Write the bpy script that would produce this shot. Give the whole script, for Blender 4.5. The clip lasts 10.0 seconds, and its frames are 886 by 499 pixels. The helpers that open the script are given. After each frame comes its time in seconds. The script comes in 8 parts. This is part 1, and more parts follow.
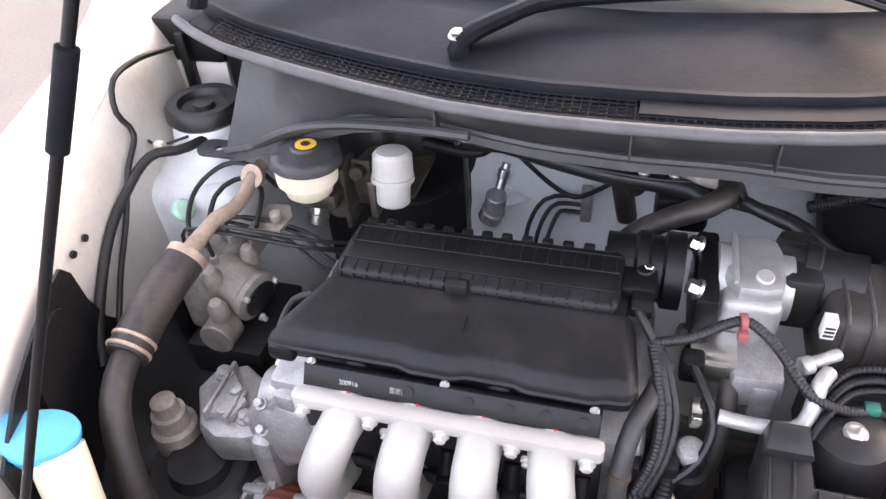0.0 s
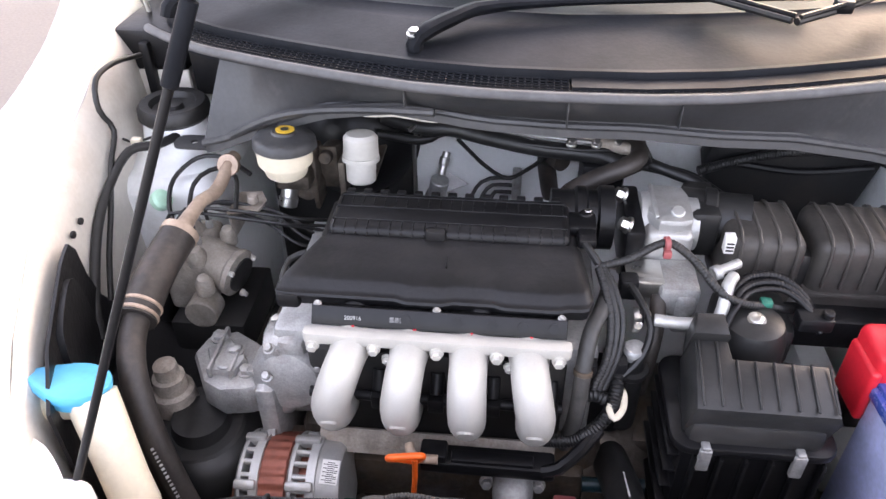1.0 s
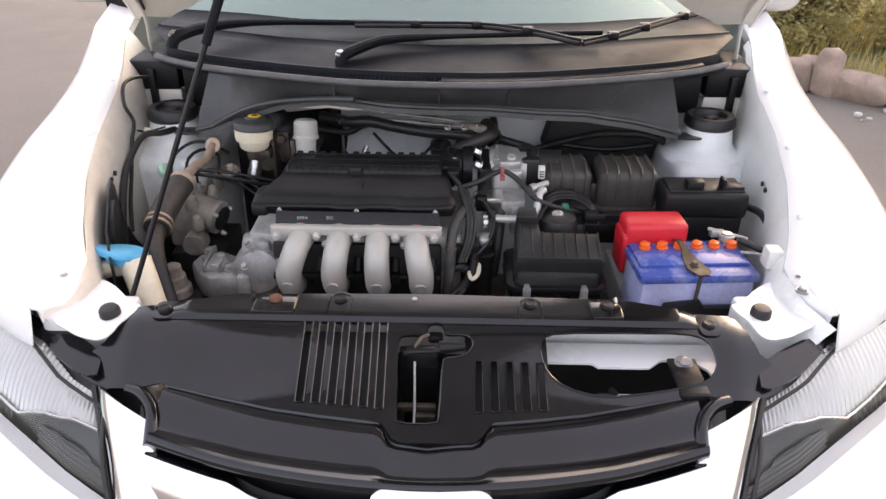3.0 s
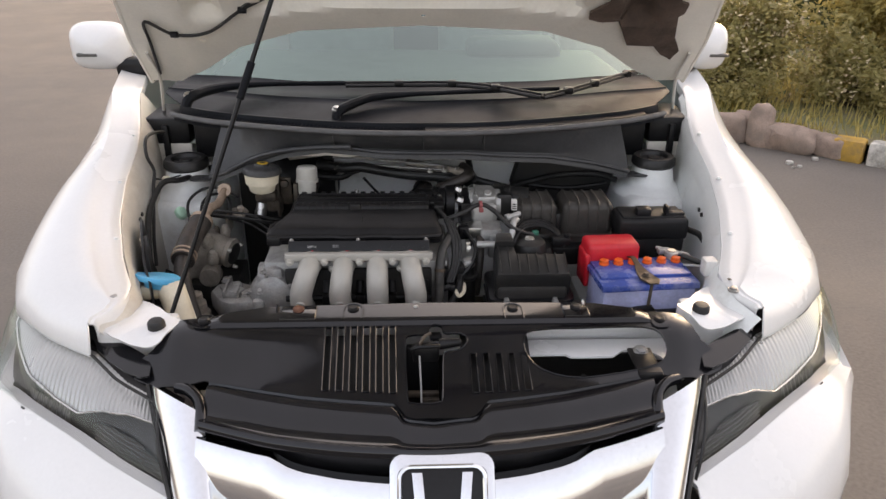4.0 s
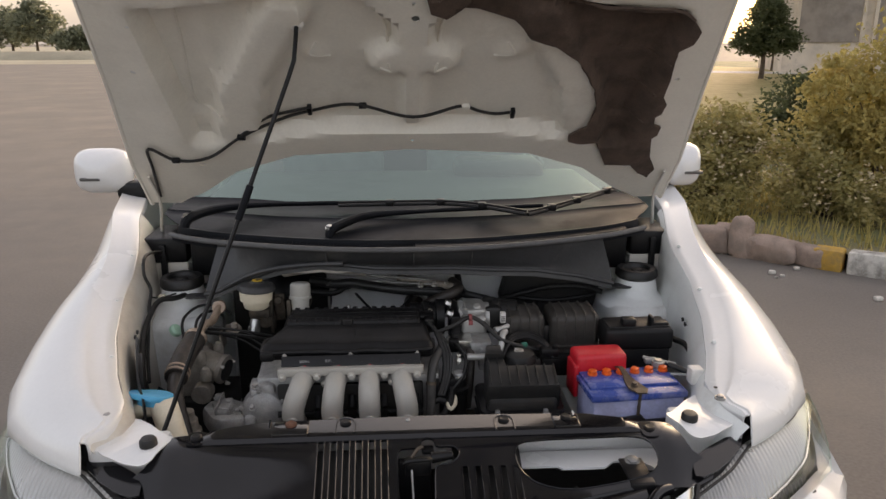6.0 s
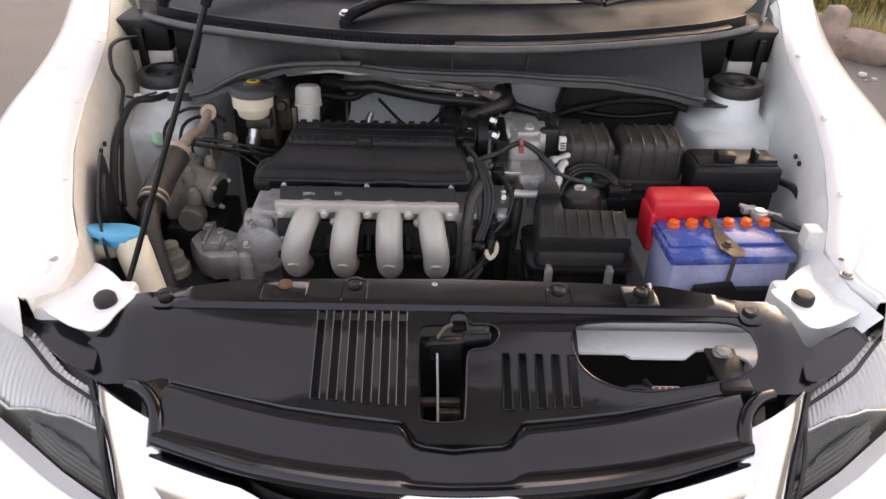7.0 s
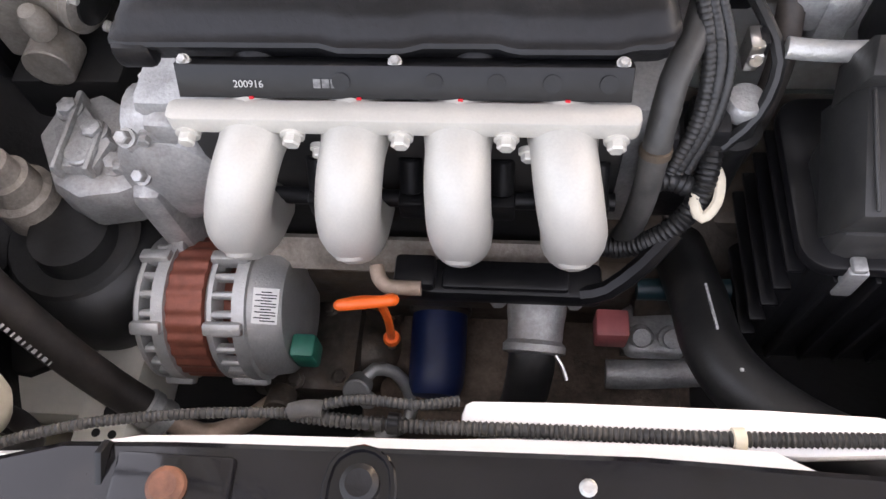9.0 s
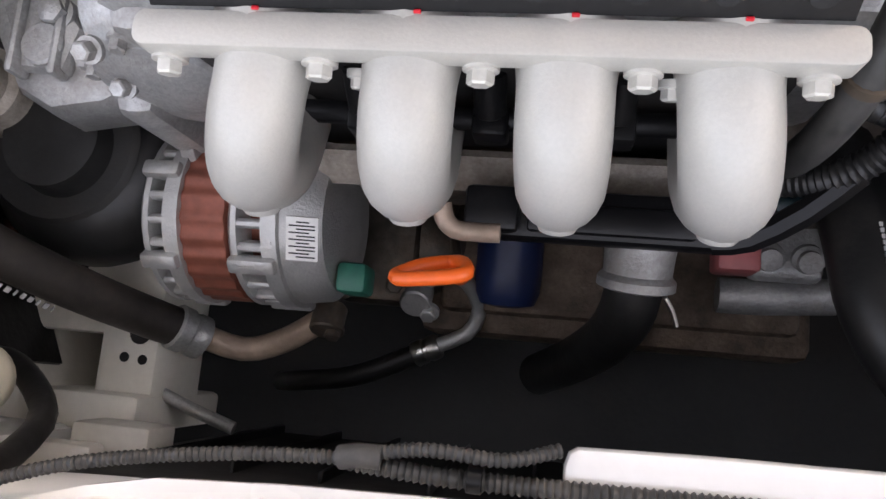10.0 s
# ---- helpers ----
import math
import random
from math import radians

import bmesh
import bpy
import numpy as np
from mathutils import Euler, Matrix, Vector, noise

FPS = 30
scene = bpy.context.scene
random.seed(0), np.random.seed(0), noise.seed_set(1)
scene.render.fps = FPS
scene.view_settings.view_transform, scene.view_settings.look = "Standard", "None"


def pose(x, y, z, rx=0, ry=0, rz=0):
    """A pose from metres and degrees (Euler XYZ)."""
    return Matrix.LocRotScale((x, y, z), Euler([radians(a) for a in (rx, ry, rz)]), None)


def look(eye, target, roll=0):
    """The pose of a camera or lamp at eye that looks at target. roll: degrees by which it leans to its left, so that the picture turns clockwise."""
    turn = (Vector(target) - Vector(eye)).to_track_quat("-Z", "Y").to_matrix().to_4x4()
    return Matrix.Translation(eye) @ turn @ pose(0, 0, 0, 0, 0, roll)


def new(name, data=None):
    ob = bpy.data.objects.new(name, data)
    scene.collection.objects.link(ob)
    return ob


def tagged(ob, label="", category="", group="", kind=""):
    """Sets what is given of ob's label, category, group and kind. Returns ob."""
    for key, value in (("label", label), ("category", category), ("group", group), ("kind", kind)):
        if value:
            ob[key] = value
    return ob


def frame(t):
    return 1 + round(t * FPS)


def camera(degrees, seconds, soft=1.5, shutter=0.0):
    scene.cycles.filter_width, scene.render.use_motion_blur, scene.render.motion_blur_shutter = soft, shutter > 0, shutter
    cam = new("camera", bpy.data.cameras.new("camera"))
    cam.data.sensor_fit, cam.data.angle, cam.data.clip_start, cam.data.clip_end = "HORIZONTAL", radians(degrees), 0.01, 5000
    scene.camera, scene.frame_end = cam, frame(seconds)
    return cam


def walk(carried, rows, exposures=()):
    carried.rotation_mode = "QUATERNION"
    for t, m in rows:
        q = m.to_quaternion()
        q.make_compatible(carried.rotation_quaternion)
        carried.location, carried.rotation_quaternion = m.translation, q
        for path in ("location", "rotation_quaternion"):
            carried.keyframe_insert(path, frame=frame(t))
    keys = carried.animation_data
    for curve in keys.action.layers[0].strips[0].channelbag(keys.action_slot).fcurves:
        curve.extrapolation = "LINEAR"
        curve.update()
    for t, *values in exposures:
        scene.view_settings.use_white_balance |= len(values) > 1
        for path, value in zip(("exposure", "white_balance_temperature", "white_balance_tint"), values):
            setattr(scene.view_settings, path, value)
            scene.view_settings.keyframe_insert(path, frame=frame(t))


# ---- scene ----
cam = camera(62.0, 10.0)
PATH = [
    (0, (0.011, -0.15, 1.384), (-0.473, 1.297, 0.091), -4.8),
    (0.5, (-0.005, -0.195, 1.39), (-0.395, 1.305, 0.126), -2.8),
    (1, (-0.065, -0.349, 1.393), (-0.241, 1.238, 0.188), -0.6),
    (1.5, (-0.071, -0.483, 1.401), (-0.069, 1.107, 0.187), 1.4),
    (2, (0.013, -0.619, 1.407), (-0.029, 1.014, 0.253), 1.7),
    (2.2, (0.044, -0.693, 1.395), (-0.026, 0.951, 0.259), 2.0),
    (3.5, (0.004, -1.032, 1.441), (0.026, 0.759, 0.553), -0.5),
    (4, (-0.03, -1.149, 1.454), (0.054, 0.669, 0.625), 0.5),
    (4.5, (-0.033, -1.196, 1.479), (0.041, 0.708, 0.872), 0.2),
    (5, (-0.04, -1.217, 1.489), (0.108, 0.739, 1.099), 0.2),
    (5.5, (-0.034, -1.219, 1.501), (0.131, 0.748, 1.179), -0.7),
    (6, (-0.031, -1.19, 1.468), (0.083, 0.733, 0.929), -0.1),
    (6.2, (-0.032, -1.135, 1.458), (0.068, 0.736, 0.759), 0.5),
    (7.5, (-0.013, -0.628, 1.392), (-0.032, 0.994, 0.222), 1.0),
    (8, (-0.074, -0.442, 1.381), (-0.018, 1.107, 0.116), -0.6),
    (8.5, (-0.076, -0.242, 1.3), (-0.1, 1.079, -0.201), -1.2),
    (9, (-0.064, -0.04, 1.18), (-0.255, 0.89, -0.58), -8.4),
    (9.5, (-0.083, 0.054, 1.124), (-0.298, 0.648, -0.774), -16.1),
    (10, (-0.105, 0.118, 1.094), (-0.391, 0.433, -0.86), -37.6),
]
EXPOSURES = [(0.0, 2.05, 6650, 25), (1.0, 2.0, 6600, 24), (1.5, 2.05, 6750, 25), (2.2, 2.3, 6950, 27), (2.8, 1.35, 6950, 24), (3.5, 0.65, 6950, 20), (4.5, 0.42, 7550, 19), (5.5, 0.2, 7650, 19), (6.2, -0.05, 7100, 18), (7.5, 1.65, 7150, 25), (8.5, 2.2, 6900, 23), (9.2, 1.65, 6950, 21), (10.0, 1.5, 6850, 20)]
walk(cam, [(t, look(eye, target, roll)) for t, eye, target, roll in PATH], EXPOSURES)

# ---- world, sun ----
SUN_EL, SUN_AZ = 15.0, 34.0      # degrees; azimuth from +y towards +x
world = bpy.data.worlds.new("sky")
scene.world = world
world.use_nodes = True
wn = world.node_tree.nodes
sky = wn.new("ShaderNodeTexSky")
sky.sky_type, sky.sun_disc = "NISHITA", False
sky.sun_elevation, sky.sun_rotation = radians(SUN_EL), radians(SUN_AZ)
sky.dust_density, sky.air_density = 5.0, 1.0
wn["Background"].inputs["Strength"].default_value = 0.30
haze = wn.new("ShaderNodeMix")            # thin even haze over the clear sky
haze.data_type = "RGBA"
haze.inputs["Factor"].default_value = 0.25
haze.inputs["B"].default_value = (7.0, 6.9, 6.7, 1)
world.node_tree.links.new(sky.outputs["Color"], haze.inputs["A"])
world.node_tree.links.new(haze.outputs["Result"], wn["Background"].inputs["Color"])
sun = new("sun", bpy.data.lights.new("sun", "SUN"))
sun.data.energy, sun.data.angle, sun.data.color = 1.9, radians(6.0), (1.0, 0.86, 0.68)
_e, _a = radians(SUN_EL), radians(SUN_AZ)
sun.matrix_world = look(Vector((math.sin(_a) * math.cos(_e), math.cos(_a) * math.cos(_e), math.sin(_e))) * 30, (0, 0, 0))


# ---- materials ----
def mat(name, color, rough=0.5, metal=0.0, vary=0.15, scale=12.0, fine=140.0, bump=0.15, tint=None, coat=0.0, spec=0.5,
        dirt=None, dirt_amount=0.0, dirt_scale=6.0, stretch=(1, 1, 1), random_tone=0.0, emit=None):
    """A surface with broad and fine variation, bump and, if given, dirt in patches."""
    m = bpy.data.materials.new(name)
    m.use_nodes = True
    nt = m.node_tree
    n, lk = nt.nodes, nt.links.new
    b = n["Principled BSDF"]
    b.inputs["Metallic"].default_value, b.inputs["Coat Weight"].default_value = metal, coat
    b.inputs["Coat Roughness"].default_value, b.inputs["Specular IOR Level"].default_value = 0.08, spec
    tc, mp = n.new("ShaderNodeTexCoord"), n.new("ShaderNodeMapping")
    mp.inputs["Scale"].default_value = stretch
    geo = n.new("ShaderNodeNewGeometry")
    lk(geo.outputs["Position"], mp.inputs["Vector"])

    def noise_tex(s, detail, rough_):
        t = n.new("ShaderNodeTexNoise")
        t.inputs["Scale"].default_value, t.inputs["Detail"].default_value, t.inputs["Roughness"].default_value = s, detail, rough_
        lk(mp.outputs["Vector"], t.inputs["Vector"])
        return t

    broad, small = noise_tex(scale, 5, 0.6), noise_tex(fine, 3, 0.6)
    mix = n.new("ShaderNodeMix")
    mix.data_type = "RGBA"
    c2 = tint or tuple(v * (1 - vary * 1.6) for v in color)
    mix.inputs["A"].default_value, mix.inputs["B"].default_value = (*color, 1), (*c2, 1)
    ramp = n.new("ShaderNodeMapRange")
    ramp.inputs["From Min"].default_value, ramp.inputs["From Max"].default_value = 0.38, 0.68
    lk(broad.outputs["Fac"], ramp.inputs["Value"])
    lk(ramp.outputs["Result"], mix.inputs["Factor"])
    hue = n.new("ShaderNodeHueSaturation")
    lk(mix.outputs["Result"], hue.inputs["Color"])
    val = n.new("ShaderNodeMapRange")
    val.inputs["From Min"].default_value, val.inputs["From Max"].default_value = 0.3, 0.7
    val.inputs["To Min"].default_value, val.inputs["To Max"].default_value = 1 - vary * 0.5, 1 + vary * 0.5
    lk(small.outputs["Fac"], val.inputs["Value"])
    if random_tone:
        oi, mr, mu = n.new("ShaderNodeObjectInfo"), n.new("ShaderNodeMapRange"), n.new("ShaderNodeMath")
        mr.inputs["To Min"].default_value, mr.inputs["To Max"].default_value = 1 - random_tone, 1 + random_tone
        mu.operation = "MULTIPLY"
        lk(oi.outputs["Random"], mr.inputs["Value"])
        lk(mr.outputs["Result"], mu.inputs[0])
        lk(val.outputs["Result"], mu.inputs[1])
        lk(mu.outputs["Value"], hue.inputs["Value"])
    else:
        lk(val.outputs["Result"], hue.inputs["Value"])
    last = hue.outputs["Color"]
    rr = n.new("ShaderNodeMapRange")
    rr.inputs["To Min"].default_value, rr.inputs["To Max"].default_value = max(0.02, rough - 0.1), min(1, rough + 0.1)
    lk(broad.outputs["Fac"], rr.inputs["Value"])
    rough_out = rr.outputs["Result"]
    if dirt:
        dn = noise_tex(dirt_scale, 8, 0.7)
        dr = n.new("ShaderNodeMapRange")
        dr.inputs["From Min"].default_value = 0.62 - 0.3 * dirt_amount
        dr.inputs["From Max"].default_value = 0.85 - 0.3 * dirt_amount
        dr.inputs["To Max"].default_value = min(1.0, 0.35 + dirt_amount)
        lk(dn.outputs["Fac"], dr.inputs["Value"])
        dm = n.new("ShaderNodeMix")
        dm.data_type = "RGBA"
        dm.inputs["B"].default_value = (*dirt, 1)
        lk(last, dm.inputs["A"])
        lk(dr.outputs["Result"], dm.inputs["Factor"])
        last = dm.outputs["Result"]
        rm = n.new("ShaderNodeMix")
        rm.inputs["B"].default_value = 0.85
        lk(rough_out, rm.inputs["A"])
        lk(dr.outputs["Result"], rm.inputs["Factor"])
        rough_out = rm.outputs["Result"]
    lk(last, b.inputs["Base Color"])
    lk(rough_out, b.inputs["Roughness"])
    if bump:
        bp = n.new("ShaderNodeBump")
        bp.inputs["Strength"].default_value, bp.inputs["Distance"].default_value = bump, 0.002
        lk(small.outputs["Fac"], bp.inputs["Height"])
        lk(bp.outputs["Normal"], b.inputs["Normal"])
    return m


def glass(name, color=(1, 1, 1), rough=0.02):
    m = bpy.data.materials.new(name)
    m.use_nodes = True
    b = m.node_tree.nodes["Principled BSDF"]
    b.inputs["Base Color"].default_value = (*color, 1)
    b.inputs["Transmission Weight"].default_value, b.inputs["Roughness"].default_value, b.inputs["IOR"].default_value = 1, rough, 1.45
    return m


def sheet_glass(name, tint, facing=0.085):
    """A pane: see-through with a sky reflection that grows towards a flat angle."""
    m = bpy.data.materials.new(name)
    m.use_nodes = True
    nt = m.node_tree
    nt.nodes.clear()
    out, mix = nt.nodes.new("ShaderNodeOutputMaterial"), nt.nodes.new("ShaderNodeMixShader")
    clear, gloss = nt.nodes.new("ShaderNodeBsdfTransparent"), nt.nodes.new("ShaderNodeBsdfGlossy")
    clear.inputs["Color"].default_value = (*tint, 1)
    gloss.inputs["Color"].default_value = (0.84, 0.98, 0.93, 1)
    gloss.inputs["Roughness"].default_value = 0.01
    lw, pw, ma = nt.nodes.new("ShaderNodeLayerWeight"), nt.nodes.new("ShaderNodeMath"), nt.nodes.new("ShaderNodeMath")
    lw.inputs["Blend"].default_value = 0.5
    pw.operation, ma.operation = "POWER", "MULTIPLY_ADD"
    pw.inputs[1].default_value = 4.0
    ma.inputs[1].default_value, ma.inputs[2].default_value = 0.9, facing
    nt.links.new(lw.outputs["Facing"], pw.inputs[0])
    nt.links.new(pw.outputs[0], ma.inputs[0])
    nt.links.new(ma.outputs[0], mix.inputs["Fac"])
    nt.links.new(clear.outputs[0], mix.inputs[1])
    nt.links.new(gloss.outputs[0], mix.inputs[2])
    nt.links.new(mix.outputs[0], out.inputs["Surface"])
    return m


M_PAINT = mat("white_paint", (0.80, 0.80, 0.79), 0.25, vary=0.03, scale=3, bump=0.02, coat=0.6)
M_BAY = mat("bay_paint", (0.80, 0.82, 0.81), 0.32, vary=0.05, scale=8, bump=0.02, coat=0.3, dirt=(0.36, 0.32, 0.26), dirt_amount=0.2, dirt_scale=9)
M_BAYDIRT = mat("dusty_bay_paint", (0.64, 0.61, 0.55), 0.42, vary=0.08, scale=9, bump=0.04, coat=0.15, dirt=(0.42, 0.36, 0.28), dirt_amount=0.28, dirt_scale=6)
M_HOOD = mat("hood_underside", (0.82, 0.79, 0.71), 0.45, vary=0.06, scale=6, bump=0.03, dirt=(0.50, 0.44, 0.35), dirt_amount=0.2, dirt_scale=5)
M_BLACK = mat("black_plastic", (0.008, 0.008, 0.009), 0.36, vary=0.25, scale=20, bump=0.12, spec=0.30, dirt=(0.030, 0.028, 0.026), dirt_amount=0.15, dirt_scale=14)
M_MATT = mat("matt_black_plastic", (0.010, 0.010, 0.011), 0.40, vary=0.25, scale=16, bump=0.25, spec=0.28, dirt=(0.036, 0.033, 0.031), dirt_amount=0.18, dirt_scale=10)
M_COWL = mat("cowl_plastic", (0.014, 0.0155, 0.019), 0.42, vary=0.2, scale=10, bump=0.10, spec=0.08, dirt=(0.022, 0.021, 0.020), dirt_amount=0.25, dirt_scale=6)
M_APRON = mat("apron_plastic", (0.045, 0.046, 0.048), 0.42, vary=0.2, scale=10, bump=0.15, spec=0.45, dirt=(0.14, 0.132, 0.122), dirt_amount=0.3, dirt_scale=7)
M_SEAL = mat("grey_rubber_seal", (0.12, 0.12, 0.122), 0.6, vary=0.15, scale=20, bump=0.2)
M_SHROUD = mat("glossy_shroud", (0.009, 0.009, 0.011), 0.12, vary=0.3, scale=9, bump=0.04, coat=0.08, spec=0.45, dirt=(0.06, 0.048, 0.040), dirt_amount=0.10, dirt_scale=8)
M_RUBBER = mat("black_rubber", (0.015, 0.015, 0.015), 0.45, vary=0.3, scale=30, bump=0.15, dirt=(0.07, 0.062, 0.055), dirt_amount=0.25, dirt_scale=12)
M_HOSE = mat("dusty_rubber_hose", (0.038, 0.032, 0.028), 0.5, vary=0.3, scale=25, bump=0.15, dirt=(0.13, 0.10, 0.08), dirt_amount=0.35, dirt_scale=10)
M_ALU = mat("cast_aluminium", (0.49, 0.49, 0.475), 0.42, metal=0.6, vary=0.12, scale=25, fine=400, bump=0.35, dirt=(0.30, 0.27, 0.23), dirt_amount=0.25, dirt_scale=14)
M_RUNNER = mat("silver_painted_casting", (0.44, 0.425, 0.388), 0.42, metal=0.12, vary=0.07, scale=18, fine=500, bump=0.12, dirt=(0.33, 0.30, 0.26), dirt_amount=0.15, dirt_scale=10)
M_GREYALU = mat("dull_aluminium", (0.47, 0.47, 0.46), 0.45, metal=0.6, vary=0.25, scale=22, fine=350, bump=0.4, dirt=(0.25, 0.21, 0.17), dirt_amount=0.3, dirt_scale=12)
M_STEEL = mat("zinc_steel", (0.62, 0.61, 0.58), 0.3, metal=1.0, vary=0.1, scale=40, bump=0.1)
M_DULLSTEEL = mat("oily_steel", (0.14, 0.12, 0.10), 0.5, metal=0.7, vary=0.35, scale=25, bump=0.4, dirt=(0.17, 0.12, 0.08), dirt_amount=0.5, dirt_scale=14)
M_RUST = mat("rusty_iron", (0.20, 0.085, 0.05), 0.75, metal=0.2, vary=0.4, scale=30, bump=0.5, dirt=(0.08, 0.05, 0.04), dirt_amount=0.4)
M_COPPER = mat("varnished_copper_laminate", (0.27, 0.085, 0.055), 0.45, metal=0.4, vary=0.2, scale=30, bump=0.2)
M_CREAM = mat("cream_polythene", (0.74, 0.67, 0.52), 0.45, vary=0.08, scale=10, bump=0.05, dirt=(0.40, 0.33, 0.22), dirt_amount=0.2)
M_TAN = mat("tan_pipe", (0.50, 0.38, 0.29), 0.5, metal=0.3, vary=0.2, scale=30, bump=0.25, dirt=(0.25, 0.18, 0.13), dirt_amount=0.4)
M_CYAN = mat("cyan_plastic", (0.07, 0.40, 0.66), 0.4, vary=0.08, scale=12, bump=0.05)
M_RED = mat("red_plastic", (0.62, 0.018, 0.03), 0.38, vary=0.1, scale=16, bump=0.08)
M_BLUE = mat("blue_polypropylene", (0.055, 0.10, 0.38), 0.25, vary=0.15, scale=12, bump=0.06, dirt=(0.34, 0.35, 0.48), dirt_amount=0.38, dirt_scale=22)
M_BLUEP = mat("translucent_blue_case", (0.42, 0.46, 0.70), 0.4, vary=0.2, scale=12, bump=0.06, dirt=(0.52, 0.52, 0.62), dirt_amount=0.3)
M_ORANGE = mat("orange_plastic", (0.85, 0.13, 0.015), 0.4, vary=0.08, scale=30, bump=0.05)
M_YELLOW = mat("yellow_print", (0.72, 0.45, 0.04), 0.5, vary=0.1, scale=40, bump=0.05)
M_WHITE = mat("white_label", (0.72, 0.71, 0.68), 0.6, vary=0.08, scale=40, bump=0.05)
M_INK = mat("black_ink", (0.02, 0.02, 0.02), 0.6, vary=0.1, bump=0.02)
M_PRINT = mat("pale_print", (0.45, 0.45, 0.44), 0.6, vary=0.25, scale=60, bump=0.02)
M_PRINT2 = mat("smudged_print", (0.16, 0.16, 0.16), 0.6, vary=0.4, scale=300, bump=0.02)
M_CONDUIT = mat("grey_conduit", (0.042, 0.041, 0.039), 0.5, vary=0.25, scale=20, bump=0.15, dirt=(0.13, 0.12, 0.11), dirt_amount=0.3, dirt_scale=15)
# black plastic with some dust, base lightened to paint in the sky's reflection
M_AIRBOX = mat("sky_paled_dusty_airbox_plastic", (0.022, 0.022, 0.022), 0.40, vary=0.25, scale=14, bump=0.15, spec=0.42, dirt=(0.060, 0.056, 0.052), dirt_amount=0.25, dirt_scale=9)
M_RESON = mat("dusty_brown_black_plastic", (0.058, 0.053, 0.048), 0.5, vary=0.25, scale=14, bump=0.2, spec=0.4, dirt=(0.11, 0.10, 0.09), dirt_amount=0.3, dirt_scale=9)
M_ABS = mat("dusty_pale_casting", (0.38, 0.345, 0.30), 0.5, metal=0.25, vary=0.25, scale=30, fine=300, bump=0.4, dirt=(0.30, 0.24, 0.18), dirt_amount=0.35, dirt_scale=18)
M_FOAM = mat("grey_foam_strip", (0.17, 0.165, 0.155), 0.9, vary=0.2, scale=20, bump=0.3)
M_GREEN = mat("green_plastic", (0.02, 0.16, 0.11), 0.45, vary=0.15, scale=30, bump=0.05)
M_MINT = mat("pale_green_spot", (0.45, 0.72, 0.55), 0.45, vary=0.08, scale=30, bump=0.05)
M_OILBLUE = mat("blue_filter_paint", (0.008, 0.02, 0.085), 0.4, vary=0.15, scale=20, bump=0.05)
M_PINK = mat("dull_red_connector", (0.33, 0.09, 0.09), 0.5, vary=0.15, scale=30, bump=0.05)
M_CHROME = mat("chrome", (0.75, 0.76, 0.78), 0.08, metal=1.0, vary=0.04, scale=6, bump=0.0)
M_BRONZE = mat("tarnished_steel_strap", (0.11, 0.088, 0.065), 0.45, metal=0.6, vary=0.3, scale=30, bump=0.2, dirt=(0.09, 0.05, 0.03), dirt_amount=0.4, dirt_scale=40)
M_FELT = mat("dark_brown_felt", (0.105, 0.072, 0.055), 0.95, vary=0.3, scale=18, fine=300, bump=0.6)
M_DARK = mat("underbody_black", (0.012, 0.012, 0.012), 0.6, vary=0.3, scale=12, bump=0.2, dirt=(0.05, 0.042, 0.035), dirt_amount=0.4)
M_LAMPIN = mat("lamp_reflector", (0.55, 0.545, 0.53), 0.3, metal=0.7, vary=0.08, scale=10, bump=0.0)
M_LAMPTRIM = mat("lamp_silver_trim", (0.62, 0.62, 0.61), 0.25, metal=0.7, vary=0.05, scale=10, bump=0.0)
M_LAMPRIB = mat("lamp_dark_ribs", (0.11, 0.105, 0.10), 0.35, metal=0.4, vary=0.1, scale=30, bump=0.0)
M_LAMPDK = mat("lamp_bezel_dark", (0.045, 0.043, 0.042), 0.4, vary=0.2, scale=20, bump=0.0)
M_BOLT = mat("zinc_plated_bolt", (0.62, 0.60, 0.55), 0.38, metal=0.35, vary=0.12, scale=60, bump=0.1)
M_CAST = mat("dusty_brown_casting", (0.42, 0.37, 0.315), 0.55, metal=0.2, vary=0.3, scale=30, fine=300, bump=0.45, dirt=(0.22, 0.17, 0.13), dirt_amount=0.4, dirt_scale=16)
M_SUMP = mat("dusty_rusty_sump", (0.17, 0.125, 0.09), 0.75, metal=0.1, vary=0.4, scale=40, fine=250, bump=0.6, dirt=(0.07, 0.05, 0.038), dirt_amount=0.45, dirt_scale=25)
M_GLASS = sheet_glass("clear_lamp_glass", (0.95, 0.95, 0.95), 0.02)
M_MILKY = mat("milky_plastic", (0.50, 0.49, 0.45), 0.4, vary=0.08, scale=20, bump=0.05, dirt=(0.3, 0.27, 0.22), dirt_amount=0.2)
M_SCREEN = sheet_glass("windscreen_glass", (0.60, 0.80, 0.74), 0.19)
M_CABIN = mat("dark_cabin_trim", (0.05, 0.055, 0.055), 0.7, vary=0.15, scale=8, bump=0.1)
M_SEAT = mat("grey_seat_cloth", (0.22, 0.23, 0.23), 0.85, vary=0.15, scale=10, bump=0.2)


# ---- modelling helpers ----
def thing(name, at, label, category, group=""):
    ob = new(name)
    ob.empty_display_size = 0.02
    ob.location = at
    ob["at"] = [float(v) for v in at]
    return tagged(ob, label, category, group)


